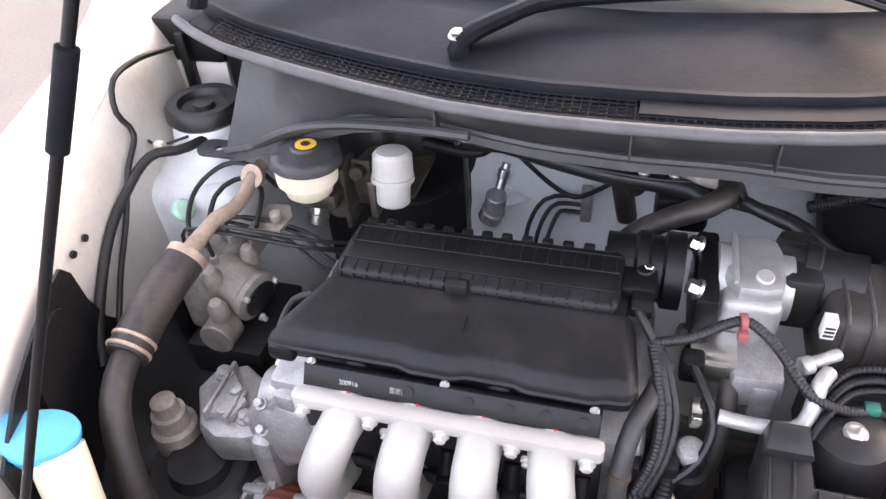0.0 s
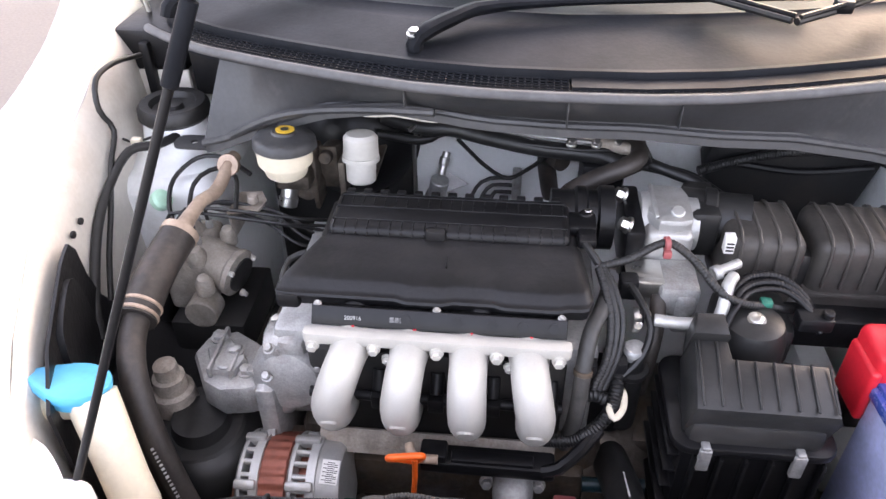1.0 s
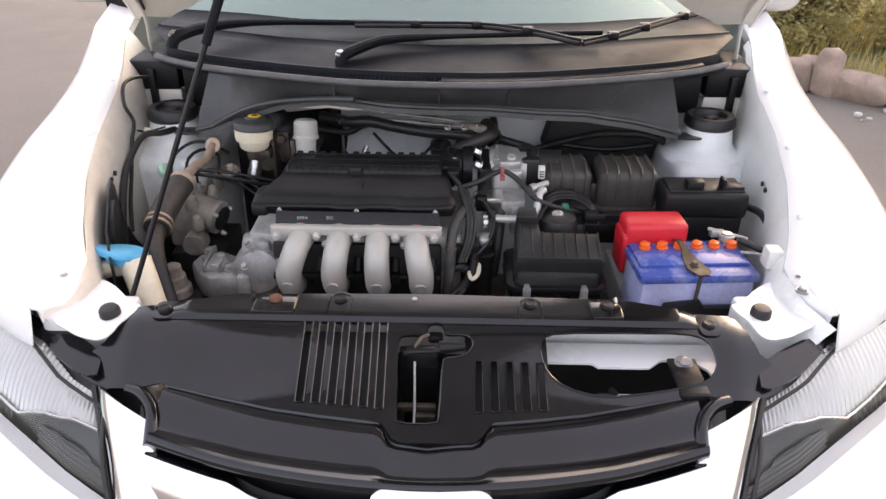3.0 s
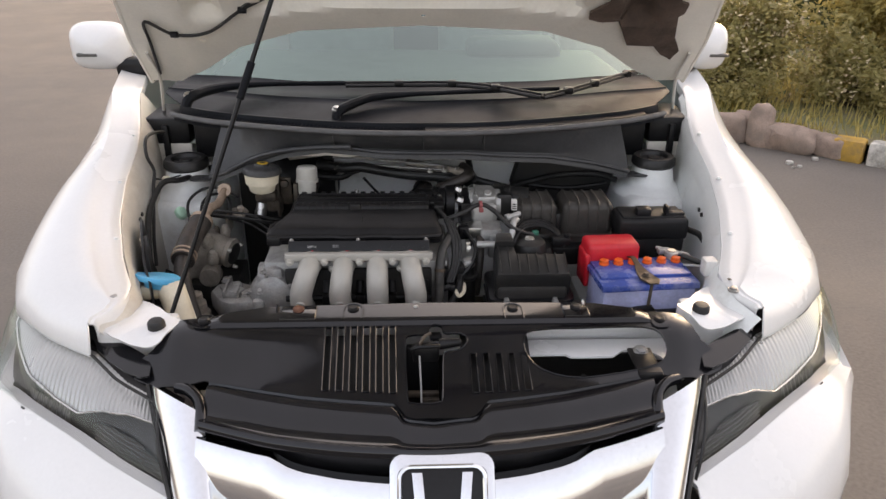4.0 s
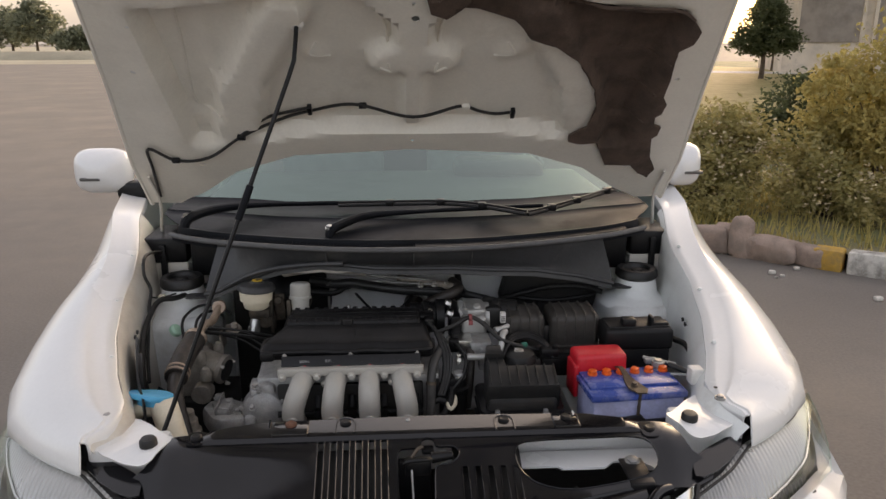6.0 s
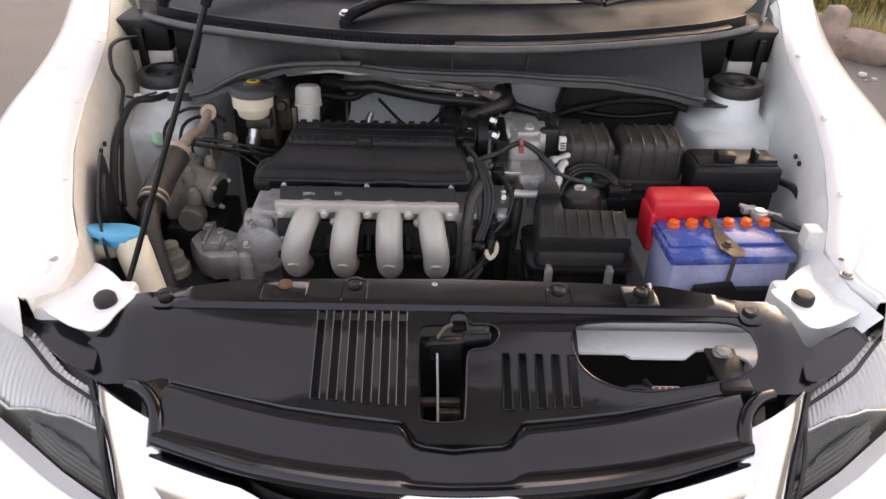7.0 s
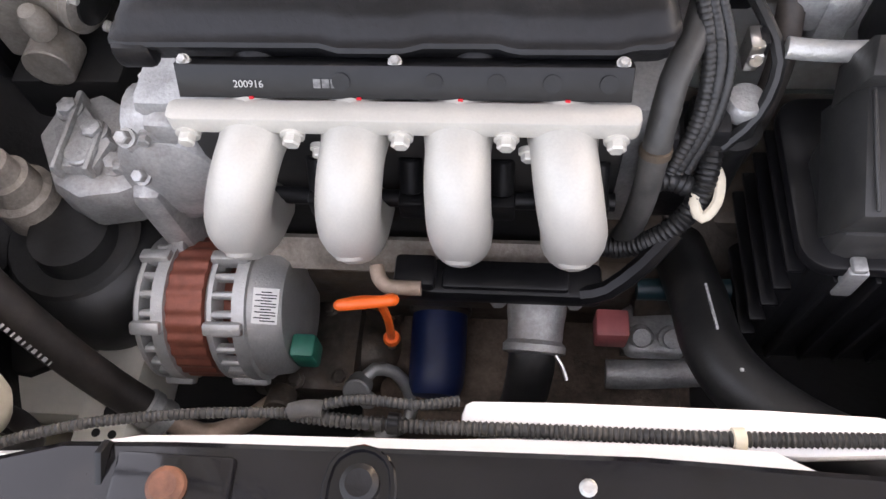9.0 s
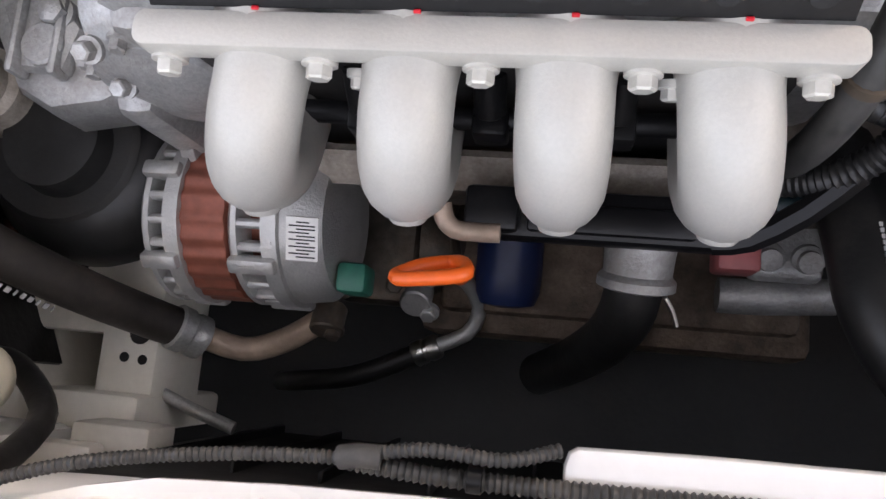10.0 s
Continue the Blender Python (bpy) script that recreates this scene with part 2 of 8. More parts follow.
def finish(bm, name, material, origin, sharp):
    bmesh.ops.remove_doubles(bm, verts=bm.verts, dist=1e-6)
    bmesh.ops.recalc_face_normals(bm, faces=bm.faces)
    bmesh.ops.translate(bm, verts=bm.verts, vec=-Vector(origin))
    me = bpy.data.meshes.new(name)
    bm.to_mesh(me)
    bm.free()
    me.materials.append(material)
    me.polygons.foreach_set("use_smooth", [True] * len(me.polygons))
    me.set_sharp_from_angle(angle=radians(sharp))
    return me


def part(name, bm, material, parent, label="", sharp=38):
    """One mesh, modelled in world places, as a part of a thing or of a part."""
    at = parent["at"]
    ob = new(name, finish(bm, name, material, at, sharp))
    ob.parent = parent
    ob["at"] = [float(v) for v in at]
    return tagged(ob, label)


def single(name, bm, material, label, category, kind="", at=(0, 0, 0), sharp=38):
    """A thing, or a piece of the setting, that is one mesh."""
    ob = new(name, finish(bm, name, material, at, sharp))
    ob.location = at
    ob["at"] = [float(v) for v in at]
    return tagged(ob, label, category, "", kind)


def join(*bms):
    out = bmesh.new()
    for b in bms:
        me = bpy.data.meshes.new("tmp")
        b.to_mesh(me)
        b.free()
        out.from_mesh(me)
        bpy.data.meshes.remove(me)
    return out


def moved(bm, m):
    bmesh.ops.transform(bm, matrix=m, verts=bm.verts)
    return bm


def box(x0, x1, y0, y1, z0, z1, bevel=0.004, seg=2, taper=0.0, m=None):
    """A box with rounded edges; taper narrows its top."""
    bm = bmesh.new()
    bmesh.ops.create_cube(bm, size=1)
    c, s = Vector(((x0 + x1) / 2, (y0 + y1) / 2, (z0 + z1) / 2)), (x1 - x0, y1 - y0, z1 - z0)
    for v in bm.verts:
        k = 1 - taper if v.co.z > 0 else 1
        v.co = Vector((v.co.x * s[0] * k, v.co.y * s[1] * k, v.co.z * s[2])) + c
    if bevel:
        bmesh.ops.bevel(bm, geom=bm.edges[:], offset=min(bevel, 0.45 * min(s)), segments=seg, affect="EDGES", profile=0.5)
    return moved(bm, m) if m else bm


def axis_frame(p0, p1):
    d = Vector(p1) - Vector(p0)
    return Matrix.Translation(p0) @ d.to_track_quat("Z", "Y").to_matrix().to_4x4(), d.length


def lathe(p0, p1, profile, seg=24, wave=None):
    """A turned body along p0-p1; profile: (distance along, radius). wave(angle, k) scales the radius."""
    m, _ = axis_frame(p0, p1)
    bm = bmesh.new()
    rings = []
    for k, (d, r) in enumerate(profile):
        ring = []
        for i in range(seg):
            a = 2 * math.pi * i / seg
            q = r * (wave(a, k) if wave else 1)
            ring.append(bm.verts.new(m @ Vector((q * math.cos(a), q * math.sin(a), d))))
        rings.append(ring)
    for a, b in zip(rings, rings[1:]):
        for i in range(seg):
            bm.faces.new((a[i], a[(i + 1) % seg], b[(i + 1) % seg], b[i]))
    bm.faces.new(rings[0][::-1])
    bm.faces.new(rings[-1])
    return bm


def cyl(p0, p1, r, r1=None, seg=20, edge=0.0015):
    length = (Vector(p1) - Vector(p0)).length
    r1 = r if r1 is None else r1
    e = min(edge, 0.3 * length, 0.4 * min(r, r1))
    return lathe(p0, p1, [(0, r - e), (e, r), (length - e, r1), (length, r1 - e)], seg)


def hexbolt(p, d, r, h=0.008, washer=1.35):
    """A hexagon head with its washer, on p, pointing along d."""
    d = Vector(d).normalized()
    p = Vector(p)
    a = lathe(p - d * 0.002, p + d * h, [(0, r * washer), (0.0035, r * washer), (0.004, r * 0.98)], 16)
    return join(a, lathe(p + d * 0.001, p + d * h, [(0, r), (h - 0.002, r), (h - 0.001, r * 0.8)], 6))


def spline(points, step=0.012):
    """Points along a smooth curve through the given ones."""
    p = [Vector(q) for q in points]
    if len(p) == 2:
        return p
    p = [2 * p[0] - p[1]] + p + [2 * p[-1] - p[-2]]
    out = []
    for a, b, c, d in zip(p, p[1:], p[2:], p[3:]):
        n = max(2, int((c - b).length / step))
        for i in range(n):
            t = i / n
            out.append(0.5 * ((2 * b) + (c - a) * t + (2 * a - 5 * b + 4 * c - d) * t * t + (3 * b - a - 3 * c + d) * t ** 3))
    return out + [p[-2]]


def sweep(path, radius, seg=12, closed_ends=True, squash=1.0):
    """A round body swept along a path; radius: a number, or a function of (share of the length, metres)."""
    bm = bmesh.new()
    path = [Vector(q) for q in path]
    tan = [(path[min(i + 1, len(path) - 1)] - path[max(i - 1, 0)]).normalized() for i in range(len(path))]
    ref = Vector((0, 0, 1)) if abs(tan[0].z) < 0.9 else Vector((1, 0, 0))
    u = tan[0].cross(ref).normalized()
    rings, far = [], 0.0
    total = sum((b - a).length for a, b in zip(path, path[1:]))
    for i, (p, t) in enumerate(zip(path, tan)):
        if i:
            far += (p - path[i - 1]).length
        u = (u - t * u.dot(t)).normalized()
        w = t.cross(u)
        r = radius(far / total, far) if callable(radius) else radius
        rings.append([bm.verts.new(p + (u * math.cos(2 * math.pi * k / seg) + w * math.sin(2 * math.pi * k / seg) * squash) * r) for k in range(seg)])
    for a, b in zip(rings, rings[1:]):
        for k in range(seg):
            bm.faces.new((a[k], a[(k + 1) % seg], b[(k + 1) % seg], b[k]))
    if closed_ends:
        bm.faces.new(rings[0][::-1])
        bm.faces.new(rings[-1])
    return bm


def tube(points, r, seg=12, step=0.012):
    return sweep(spline(points, step), r, seg)


def conduit(points, r, pitch=0.004, depth=0.14, seg=10):
    """A corrugated sleeve."""
    return sweep(spline(points, pitch / 3), lambda s, d: r * (1 - depth * (0.5 + 0.5 * math.cos(2 * math.pi * d / pitch))), seg)


def loft(rows, closed=False, thick=0.0):
    """A surface through rows of points; thick gives it depth."""
    bm = bmesh.new()
    vs = [[bm.verts.new(p) for p in row] for row in rows]
    for a, b in zip(vs, vs[1:]):
        n = len(a)
        for i in range(n if closed else n - 1):
            bm.faces.new((a[i], a[(i + 1) % n], b[(i + 1) % n], b[i]))
    if thick:
        bmesh.ops.recalc_face_normals(bm, faces=bm.faces)
        bmesh.ops.solidify(bm, geom=bm.faces[:], thickness=thick)
    return bm


def thicken(bm, depth):
    """Gives an open sheet a second face along its vertex normals, and side faces."""
    bm.normal_update()
    old = bm.faces[:]
    rim = [(e.verts[0], e.verts[1], e.link_faces[0]) for e in bm.edges if len(e.link_faces) == 1]
    twin = {v: bm.verts.new(v.co + v.normal * depth) for v in bm.verts[:]}
    for f in old:
        bm.faces.new([twin[v] for v in reversed(f.verts)])
    for a, b, f in rim:
        loop = f.verts[:]
        if loop[(loop.index(a) + 1) % len(loop)] != b:
            a, b = b, a
        bm.faces.new((b, a, twin[a], twin[b]))
    bmesh.ops.recalc_face_normals(bm, faces=bm.faces)


def plate(outer, holes=(), thick=0.003, cut=None, shape=None, m=None):
    """A sheet with holes: loops in the plane, cut into a grid of that size, then bent by shape(x, y)."""
    bm = bmesh.new()
    edges = []
    for loop in (outer, *holes):
        vs = [bm.verts.new((x, y, 0)) for x, y in loop]
        edges += [bm.edges.new((a, b)) for a, b in zip(vs, vs[1:] + vs[:1])]
    bmesh.ops.triangle_fill(bm, use_beauty=True, use_dissolve=False, edges=edges)
    if cut:
        for ax in (0, 1):
            lo, hi = min(p[ax] for p in outer), max(p[ax] for p in outer)
            k = math.floor(lo / cut) + 1
            while k * cut < hi - 1e-4:
                co, no = [0, 0, 0], [0, 0, 0]
                co[ax], no[ax] = k * cut + 1e-5, 1
                bmesh.ops.bisect_plane(bm, geom=bm.verts[:] + bm.edges[:] + bm.faces[:], plane_co=co, plane_no=no, dist=1e-7)
                k += 1
    if shape:
        for v in bm.verts:
            v.co = Vector(shape(v.co.x, v.co.y))
    bmesh.ops.recalc_face_normals(bm, faces=bm.faces)
    if thick:
        thicken(bm, -thick)
    return moved(bm, m) if m else bm


def rounded(x0, x1, y0, y1, r, n=5):
    """The outline of a rectangle with round corners."""
    out = []
    for cx, cy, a in ((x1 - r, y1 - r, 0), (x0 + r, y1 - r, 90), (x0 + r, y0 + r, 180), (x1 - r, y0 + r, 270)):
        out += [(cx + r * math.cos(radians(a + 90 * i / n)), cy + r * math.sin(radians(a + 90 * i / n))) for i in range(n + 1)]
    return out


def prism(loop, z0, z1, bevel=0.003, m=None):
    """A block with the outline loop in x and y."""
    bm = bmesh.new()
    f = bm.faces.new([bm.verts.new((x, y, z0)) for x, y in loop])
    top = bmesh.ops.extrude_face_region(bm, geom=[f])
    bmesh.ops.translate(bm, verts=[v for v in top["geom"] if isinstance(v, bmesh.types.BMVert)], vec=(0, 0, z1 - z0))
    if bevel:
        es = [e for e in bm.edges if abs(e.verts[0].co.z - e.verts[1].co.z) < 1e-6]
        bmesh.ops.bevel(bm, geom=es, offset=bevel, segments=2, affect="EDGES", profile=0.5)
    return moved(bm, m) if m else bm


def shift(ob, x, y, z, turn=0.0):
    """Moves a whole thing from where its parts were modelled, and turns it about its base."""
    ob.location = Vector(ob["at"]) + Vector((x, y, z))
    ob.rotation_euler = (0, 0, radians(turn))


def lerp(table, v):
    """Straight-line reading of a short table of (v, value)."""
    return float(np.interp(v, [a for a, _ in table], [b for _, b in table]))


def smooth(a, b, v):
    t = min(1.0, max(0.0, (v - a) / (b - a)))
    return t * t * (3 - 2 * t)


def pill(cx, cy, lx, ly, n=6):
    return rounded(cx - lx / 2, cx + lx / 2, cy - ly / 2, cy + ly / 2, min(lx, ly) * 0.499, n)


# ---- the ground and the distance ----
M_ROAD = mat("asphalt", (0.145, 0.13, 0.115), 0.85, vary=0.28, scale=0.9, fine=70, bump=0.6, tint=(0.18, 0.162, 0.143), dirt=(0.23, 0.20, 0.165), dirt_amount=0.42, dirt_scale=0.5)
M_SOIL = mat("dry_soil_and_grass", (0.16, 0.15, 0.07), 0.95, vary=0.4, scale=2.5, fine=40, bump=0.8, tint=(0.10, 0.13, 0.04), dirt=(0.26, 0.2, 0.13), dirt_amount=0.5, dirt_scale=1.2)
M_FIELD = mat("pale_dry_field", (0.38, 0.35, 0.26), 0.95, vary=0.2, scale=0.2, fine=6, bump=0.3)


def flat(loop, z=0.0):
    bm = bmesh.new()
    bm.faces.new([bm.verts.new((x, y, z)) for x, y in loop])
    return bm


single("ground", flat([(-2500, -2500), (2500, -2500), (2500, 2500), (-2500, 2500)]), M_ROAD,
       "worn grey asphalt road with dust and loose grit", "road", "structure")

# ---- the car's shell ----
CAR = thing("car", (0, 0.6, 0), "white hatchback saloon parked with its bonnet propped open", "car")


def skew(y):
    return 0.009 - 0.022 * y


def yaw(x):
    return 0.02 * x


XI = [(-0.02, 0.583), (0.0, 0.582), (0.03, 0.556), (0.09, 0.550), (0.17, 0.588), (0.31, 0.634), (0.45, 0.660), (0.57, 0.670), (0.68, 0.690), (0.84, 0.735), (1.1, 0.79)]


def zi(y):
    return 0.82 + 0.245 * (y - 0.04) if y < 0.84 else 1.016 + 0.04 * (y - 0.84)


EDGE = [(1.10, (0.86, 1.10, 0.88)), (0.84, (0.858, 0.84, 0.86)), (0.6, (0.853, 0.60, 0.83)), (0.45, (0.849, 0.46, 0.81)), (0.35, (0.844, 0.38, 0.79)),
        (0.25, (0.838, 0.30, 0.775)), (0.17, (0.825, 0.21, 0.762)), (0.10, (0.785, 0.12, 0.756)), (0.04, (0.715, 0.05, 0.757)), (0.01, (0.655, 0.0, 0.759)), (-0.012, (0.592, -0.042, 0.762))][::-1]
# upper and lower edge of the headlights, and the bumper's shoulder below them
TOP = [(0.0, (0.838, 0.30, 0.775)), (0.2, (0.815, 0.17, 0.755)), (0.45, (0.72, 0.055, 0.755)), (0.65, (0.60, -0.03, 0.765)), (0.8, (0.53, -0.095, 0.745)), (1.0, (0.455, -0.135, 0.725))]
SKIRT = [(0.0, (0.862, 0.27, 0.655)), (0.2, (0.83, 0.04, 0.605)), (0.45, (0.735, -0.135, 0.578)), (0.65, (0.62, -0.232, 0.552)), (0.8, (0.52, -0.282, 0.54)), (1.0, (0.392, -0.318, 0.53))]


def lamp_edge(table, t):
    return Vector([lerp([(a, p[k]) for a, p in table], t) for k in range(3)])


LOW = [(t, tuple(lamp_edge(TOP, t).lerp(lamp_edge(SKIRT, t), v))) for t, v in ((0.0, 0.95), (0.1, 0.9), (0.2, 0.83), (0.32, 0.65), (0.45, 0.52), (0.65, 0.50), (0.8, 0.50), (1.0, 0.58))]
for s in (-1, 1):
    rows = []
    for y in [-0.012, 0.0, 0.02, 0.04, 0.07, 0.10] + [0.14 + 0.04 * i for i in range(25)]:
        a, z = lerp(XI, y), zi(y)
        o = [lerp([(v, p[k]) for v, p in EDGE], y) for k in range(3)]
        lip = smooth(0.03, 0.10, y)
        dip = z - 0.007 * lip
        row = [(a, y, dip - 0.024), (a + 0.002, y, dip - 0.004), (a + 0.006, y, dip), (a + 0.008 + 0.018 * lip, y, dip + 0.004 * lip), (a + 0.010 + 0.036 * lip, y, dip + 0.009 * lip), (a + 0.012 + 0.045 * lip, y, dip + 0.0125 * lip)]
        z += 0.008 * lip
        a2 = a + 0.015 + 0.054 * lip
        flat_ = 0.6 * smooth(0.25, 0.75, y)
        for k in range(0, 11):
            t = k / 10
            g = t * math.pi / 2
            u, v = math.sin(g) * (1 - flat_) + t * flat_, (1 - math.cos(g)) * (1 - flat_) + t * flat_
            row.append((a2 + (o[0] - a2) * u, y + (o[1] - y) * t, z + 0.003 * (1 - flat_) + (o[2] - z) * v))
        low = 1 if y > 0.3 else 0.03
        row += [(o[0] + 0.004 * low, o[1] + 0.003 * (1 - low), o[2] - 0.10 * low), (o[0] + 0.002 * low, o[1] + 0.004 * (1 - low), o[2] - 0.2 * low), (o[0] - 0.012, o[1] + 0.006, o[2] - 0.36 * low)]
        rows.append([(s * x + skew(yy), yy + yaw(s * x), zz) for x, yy, zz in row])
    part("fender", loft(rows, thick=0.003), M_PAINT, CAR)
    # door and sill behind the fender
    rows = [[(s * x + skew(y), y, z) for x, z in ((0.80, 1.03), (0.845, 0.98), (0.868, 0.8), (0.865, 0.5), (0.83, 0.25))] for y in (1.105, 1.5, 2.0, 2.6)]
    part("door", loft(rows, thick=0.01), M_PAINT, CAR)
    # apron below the lamp, round the corner of the bumper
    rows = []
    for t in np.linspace(0, 1, 15):
        n, o = lamp_edge(LOW, t), lamp_edge(SKIRT, t)
        out = Vector((0.5, -0.7, 0.5)) * (0.016 * smooth(0.0, 0.2, t))
        row = [n + Vector((-0.02, 0.014, -0.006)), n + Vector((-0.003, 0.002, 0.0)), n + Vector((0.002, -0.004, -0.004)), n.lerp(o, 0.3) + out, n.lerp(o, 0.65) + out, o + out * 0.5, o + Vector((0.012, -0.014, -0.06)), Vector((o.x + 0.012, o.y - 0.012, 0.36)), Vector((o.x - 0.03, o.y + 0.03, 0.22))]
        rows.append([(s * q.x + 0.009, q.y + yaw(s * q.x), q.z) for q in row])
    part("bumper_corner", loft(rows, thick=0.004), M_PAINT, CAR)

# middle of the bumper
rows = []
for i in range(13):
    x = -0.385 + 0.77 * i / 12
    y = -0.325 - 0.03 * (1 - (x / 0.385) ** 2)
    rows.append([(x, y + 0.02, 0.455), (x, y, 0.45), (x, y - 0.015, 0.40), (x, y, 0.28), (x, y + 0.04, 0.22)])
part("bumper_middle", loft(rows, thick=0.004), M_PAINT, CAR)

# inner wings, firewall and floor pan
for s in (-1, 1):
    rows = []
    for y in [-0.02 + 0.05 * i for i in range(19)]:
        a, z = lerp(XI, y), zi(y)
        b = a - 0.012
        rows.append([(s * (a + 0.004) + skew(y), y, z - 0.010), (s * b + skew(y), y, z - 0.03), (s * (b - 0.008), y, z - 0.06), (s * (b - 0.012) + 0, y, z - 0.12), (s * (b - 0.02), y, 0.62), (s * (b - 0.03), y, 0.40)])
    part("inner_wing", loft(rows, thick=0.002), M_BAY if s > 0 else M_BAYDIRT, CAR, "pale grey painted metal, dusty")
rows = [[(x, 0.755 - 0.04 * smooth(0.75, 0.45, z) + 0.06 * smooth(0.42, 0.52, abs(x)), z * (1 - 0.09 * smooth(0.50, 0.60, abs(x)))) for z in (0.30, 0.5, 0.6, 0.7, 0.8, 0.9, 0.97)] for x in np.linspace(-0.72, 0.72, 25)]
part("firewall", loft(rows, thick=0.004), M_BAY, CAR, "pale grey painted bulkhead")
# added near-black blocks: the deep shade left of the bulkhead, as colour
part("bulkhead_pad", join(box(-0.49, -0.235, 0.735, 0.760, 0.42, 0.875, 0.012), box(-0.49, -0.20, 0.55, 0.73, 0.42, 0.50, 0.012)), M_DARK, CAR, "dark blocks standing in for deep shade before the bulkhead")
part("floor_pan", plate(rounded(-0.6, 0.6, -0.1, 0.86, 0.03), thick=0.01, m=pose(0, 0, 0.27)), M_DARK, CAR, "black undertray")

# strut towers with rubber covers
for s in (-1, 1):
    cx, cy = s * 0.592, 0.645
    lo, hi = sorted((s * 0.505, s * 0.70))
    part("strut_tower", join(box(lo, hi, 0.535, 0.852, 0.40, 0.812, 0.03, 4), lathe((cx, cy, 0.80), (cx, cy, 1), [(0, 0.095), (0.014, 0.085), (0.022, 0.066), (0.032, 0.056), (0.066, 0.051), (0.074, 0.047)], 36)), M_BAY, CAR, "pale painted strut tower")
    part("strut_cover", lathe((cx, cy, 0.870), (cx, cy, 1), [(0, 0.050), (0.006, 0.055), (0.020, 0.054), (0.026, 0.049), (0.025, 0.036), (0.016, 0.032), (0.014, 0.016), (0.022, 0.014), (0.023, 0.001)], 36), M_RUBBER, CAR, "black rubber cover")

# ---- front shroud over the radiator ----
def shroud_z(x, y):
    z = lerp([(-0.24, 0.655), (-0.215, 0.700), (-0.20, 0.722), (-0.13, 0.742), (-0.09, 0.758), (-0.04, 0.780), (-0.02, 0.785), (0.06, 0.787)], y)
    return z - 0.10 * x * x * smooth(0.0, -0.12, y) - 0.25 * max(0.0, abs(x) - 0.44)


def band_z(x, y):
    """Height of the raised rear band, or of the panel in front of it."""
    return shroud_z(x, y) + 0.007 * smooth(-0.017, -0.012, y) * smooth(0.42, 0.38, abs(x))


def soften(loop, times=2):
    """Rounds the corners of a loop."""
    for _ in range(times):
        loop = [tuple(a[k] * f + b[k] * (1 - f) for k in range(2)) for a, b in zip(loop, loop[1:] + loop[:1]) for f in (0.75, 0.25)]
    return loop


edge = [(0.088, -0.166), (0.15, -0.158), (0.217, -0.147), (0.318, -0.122), (0.38, -0.107), (0.42, -0.114), (0.46, -0.108), (0.505, -0.082), (0.512, -0.062), (0.478, -0.045), (0.468, -0.02), (0.455, 0.012), (0.385, 0.02), (0.29, 0.041), (0.15, 0.046), (0.0, 0.049)]
nose = [(-0.062, -0.170), (-0.052, -0.184), (-0.045, -0.194), (-0.033, -0.199), (0.050, -0.199), (0.064, -0.196), (0.074, -0.186), (0.082, -0.174)]
loop = edge + [(-x, y) for x, y in reversed(edge[:-1])] + nose
holes = []
oval_hole = soften([(0.157, -0.066), (0.162, -0.040), (0.185, -0.030), (0.30, -0.028), (0.37, -0.026), (0.402, -0.034), (0.412, -0.062), (0.402, -0.084), (0.375, -0.097), (0.30, -0.114), (0.24, -0.123), (0.19, -0.112), (0.166, -0.092)], 1)
holes.append(oval_hole)
for i in range(6):
    x = -0.180 + 0.0220 * i
    holes.append([(x - 0.003, -0.140 - 0.002 * i), (x + 0.009, -0.140 - 0.002 * i), (x + 0.006, -0.020), (x - 0.006, -0.020)])
for i in range(5):
    x = 0.070 + 0.0218 * i
    holes.append([(x - 0.007, -0.153 + 0.0015 * i), (x + 0.005, -0.153 + 0.0015 * i), (x + 0.004, -0.078), (x - 0.006, -0.078)])
latch_hole = soften([(-0.047, -0.060), (-0.045, -0.043), (-0.030, -0.041), (-0.006, -0.041), (-0.005, -0.026), (0.002, -0.018), (0.013, -0.018), (0.019, -0.026), (0.020, -0.040), (0.050, -0.038), (0.062, -0.048), (0.058, -0.062), (0.044, -0.072), (0.020, -0.074), (0.0175, -0.085), (0.015, -0.160), (0.012, -0.172), (-0.040, -0.172), (-0.043, -0.160)], 1)
holes.append(latch_hole)
SHROUD = thing("radiator_shroud", (0, -0.03, 0.45), "glossy black plastic radiator shroud with slots and an oval opening", "engine cover")
part("panel", plate(loop, holes, thick=0.0035, cut=0.012, shape=lambda x, y: (x, y, shroud_z(x, y))), M_SHROUD, SHROUD)
for h in holes:
    p = [(x, y, shroud_z(x, y) + 0.001) for x, y in h]
    part("slot_rim", sweep(p + p[:1], 0.0012, 6), M_SHROUD, SHROUD)
# the raised rear band
rows = []
for x in np.linspace(-0.40, 0.40, 65):
    y1 = lerp([(0.0, 0.050), (0.13, 0.047), (0.24, 0.044), (0.30, 0.041), (0.385, 0.018), (0.40, 0.013)], abs(x))
    rows.append([(x, y, shroud_z(x, y) + dz * smooth(0.405, 0.37, abs(x)) + 0.0006) for y, dz in ((-0.018, 0.0), (-0.0165, 0.001), (-0.0135, 0.0065), (-0.012, 0.0072), (0.0, 0.0075), (y1 - 0.003, 0.0075), (y1, 0.005), (y1 + 0.001, -0.01))])
part("rear_band", loft(rows), M_SHROUD, SHROUD)
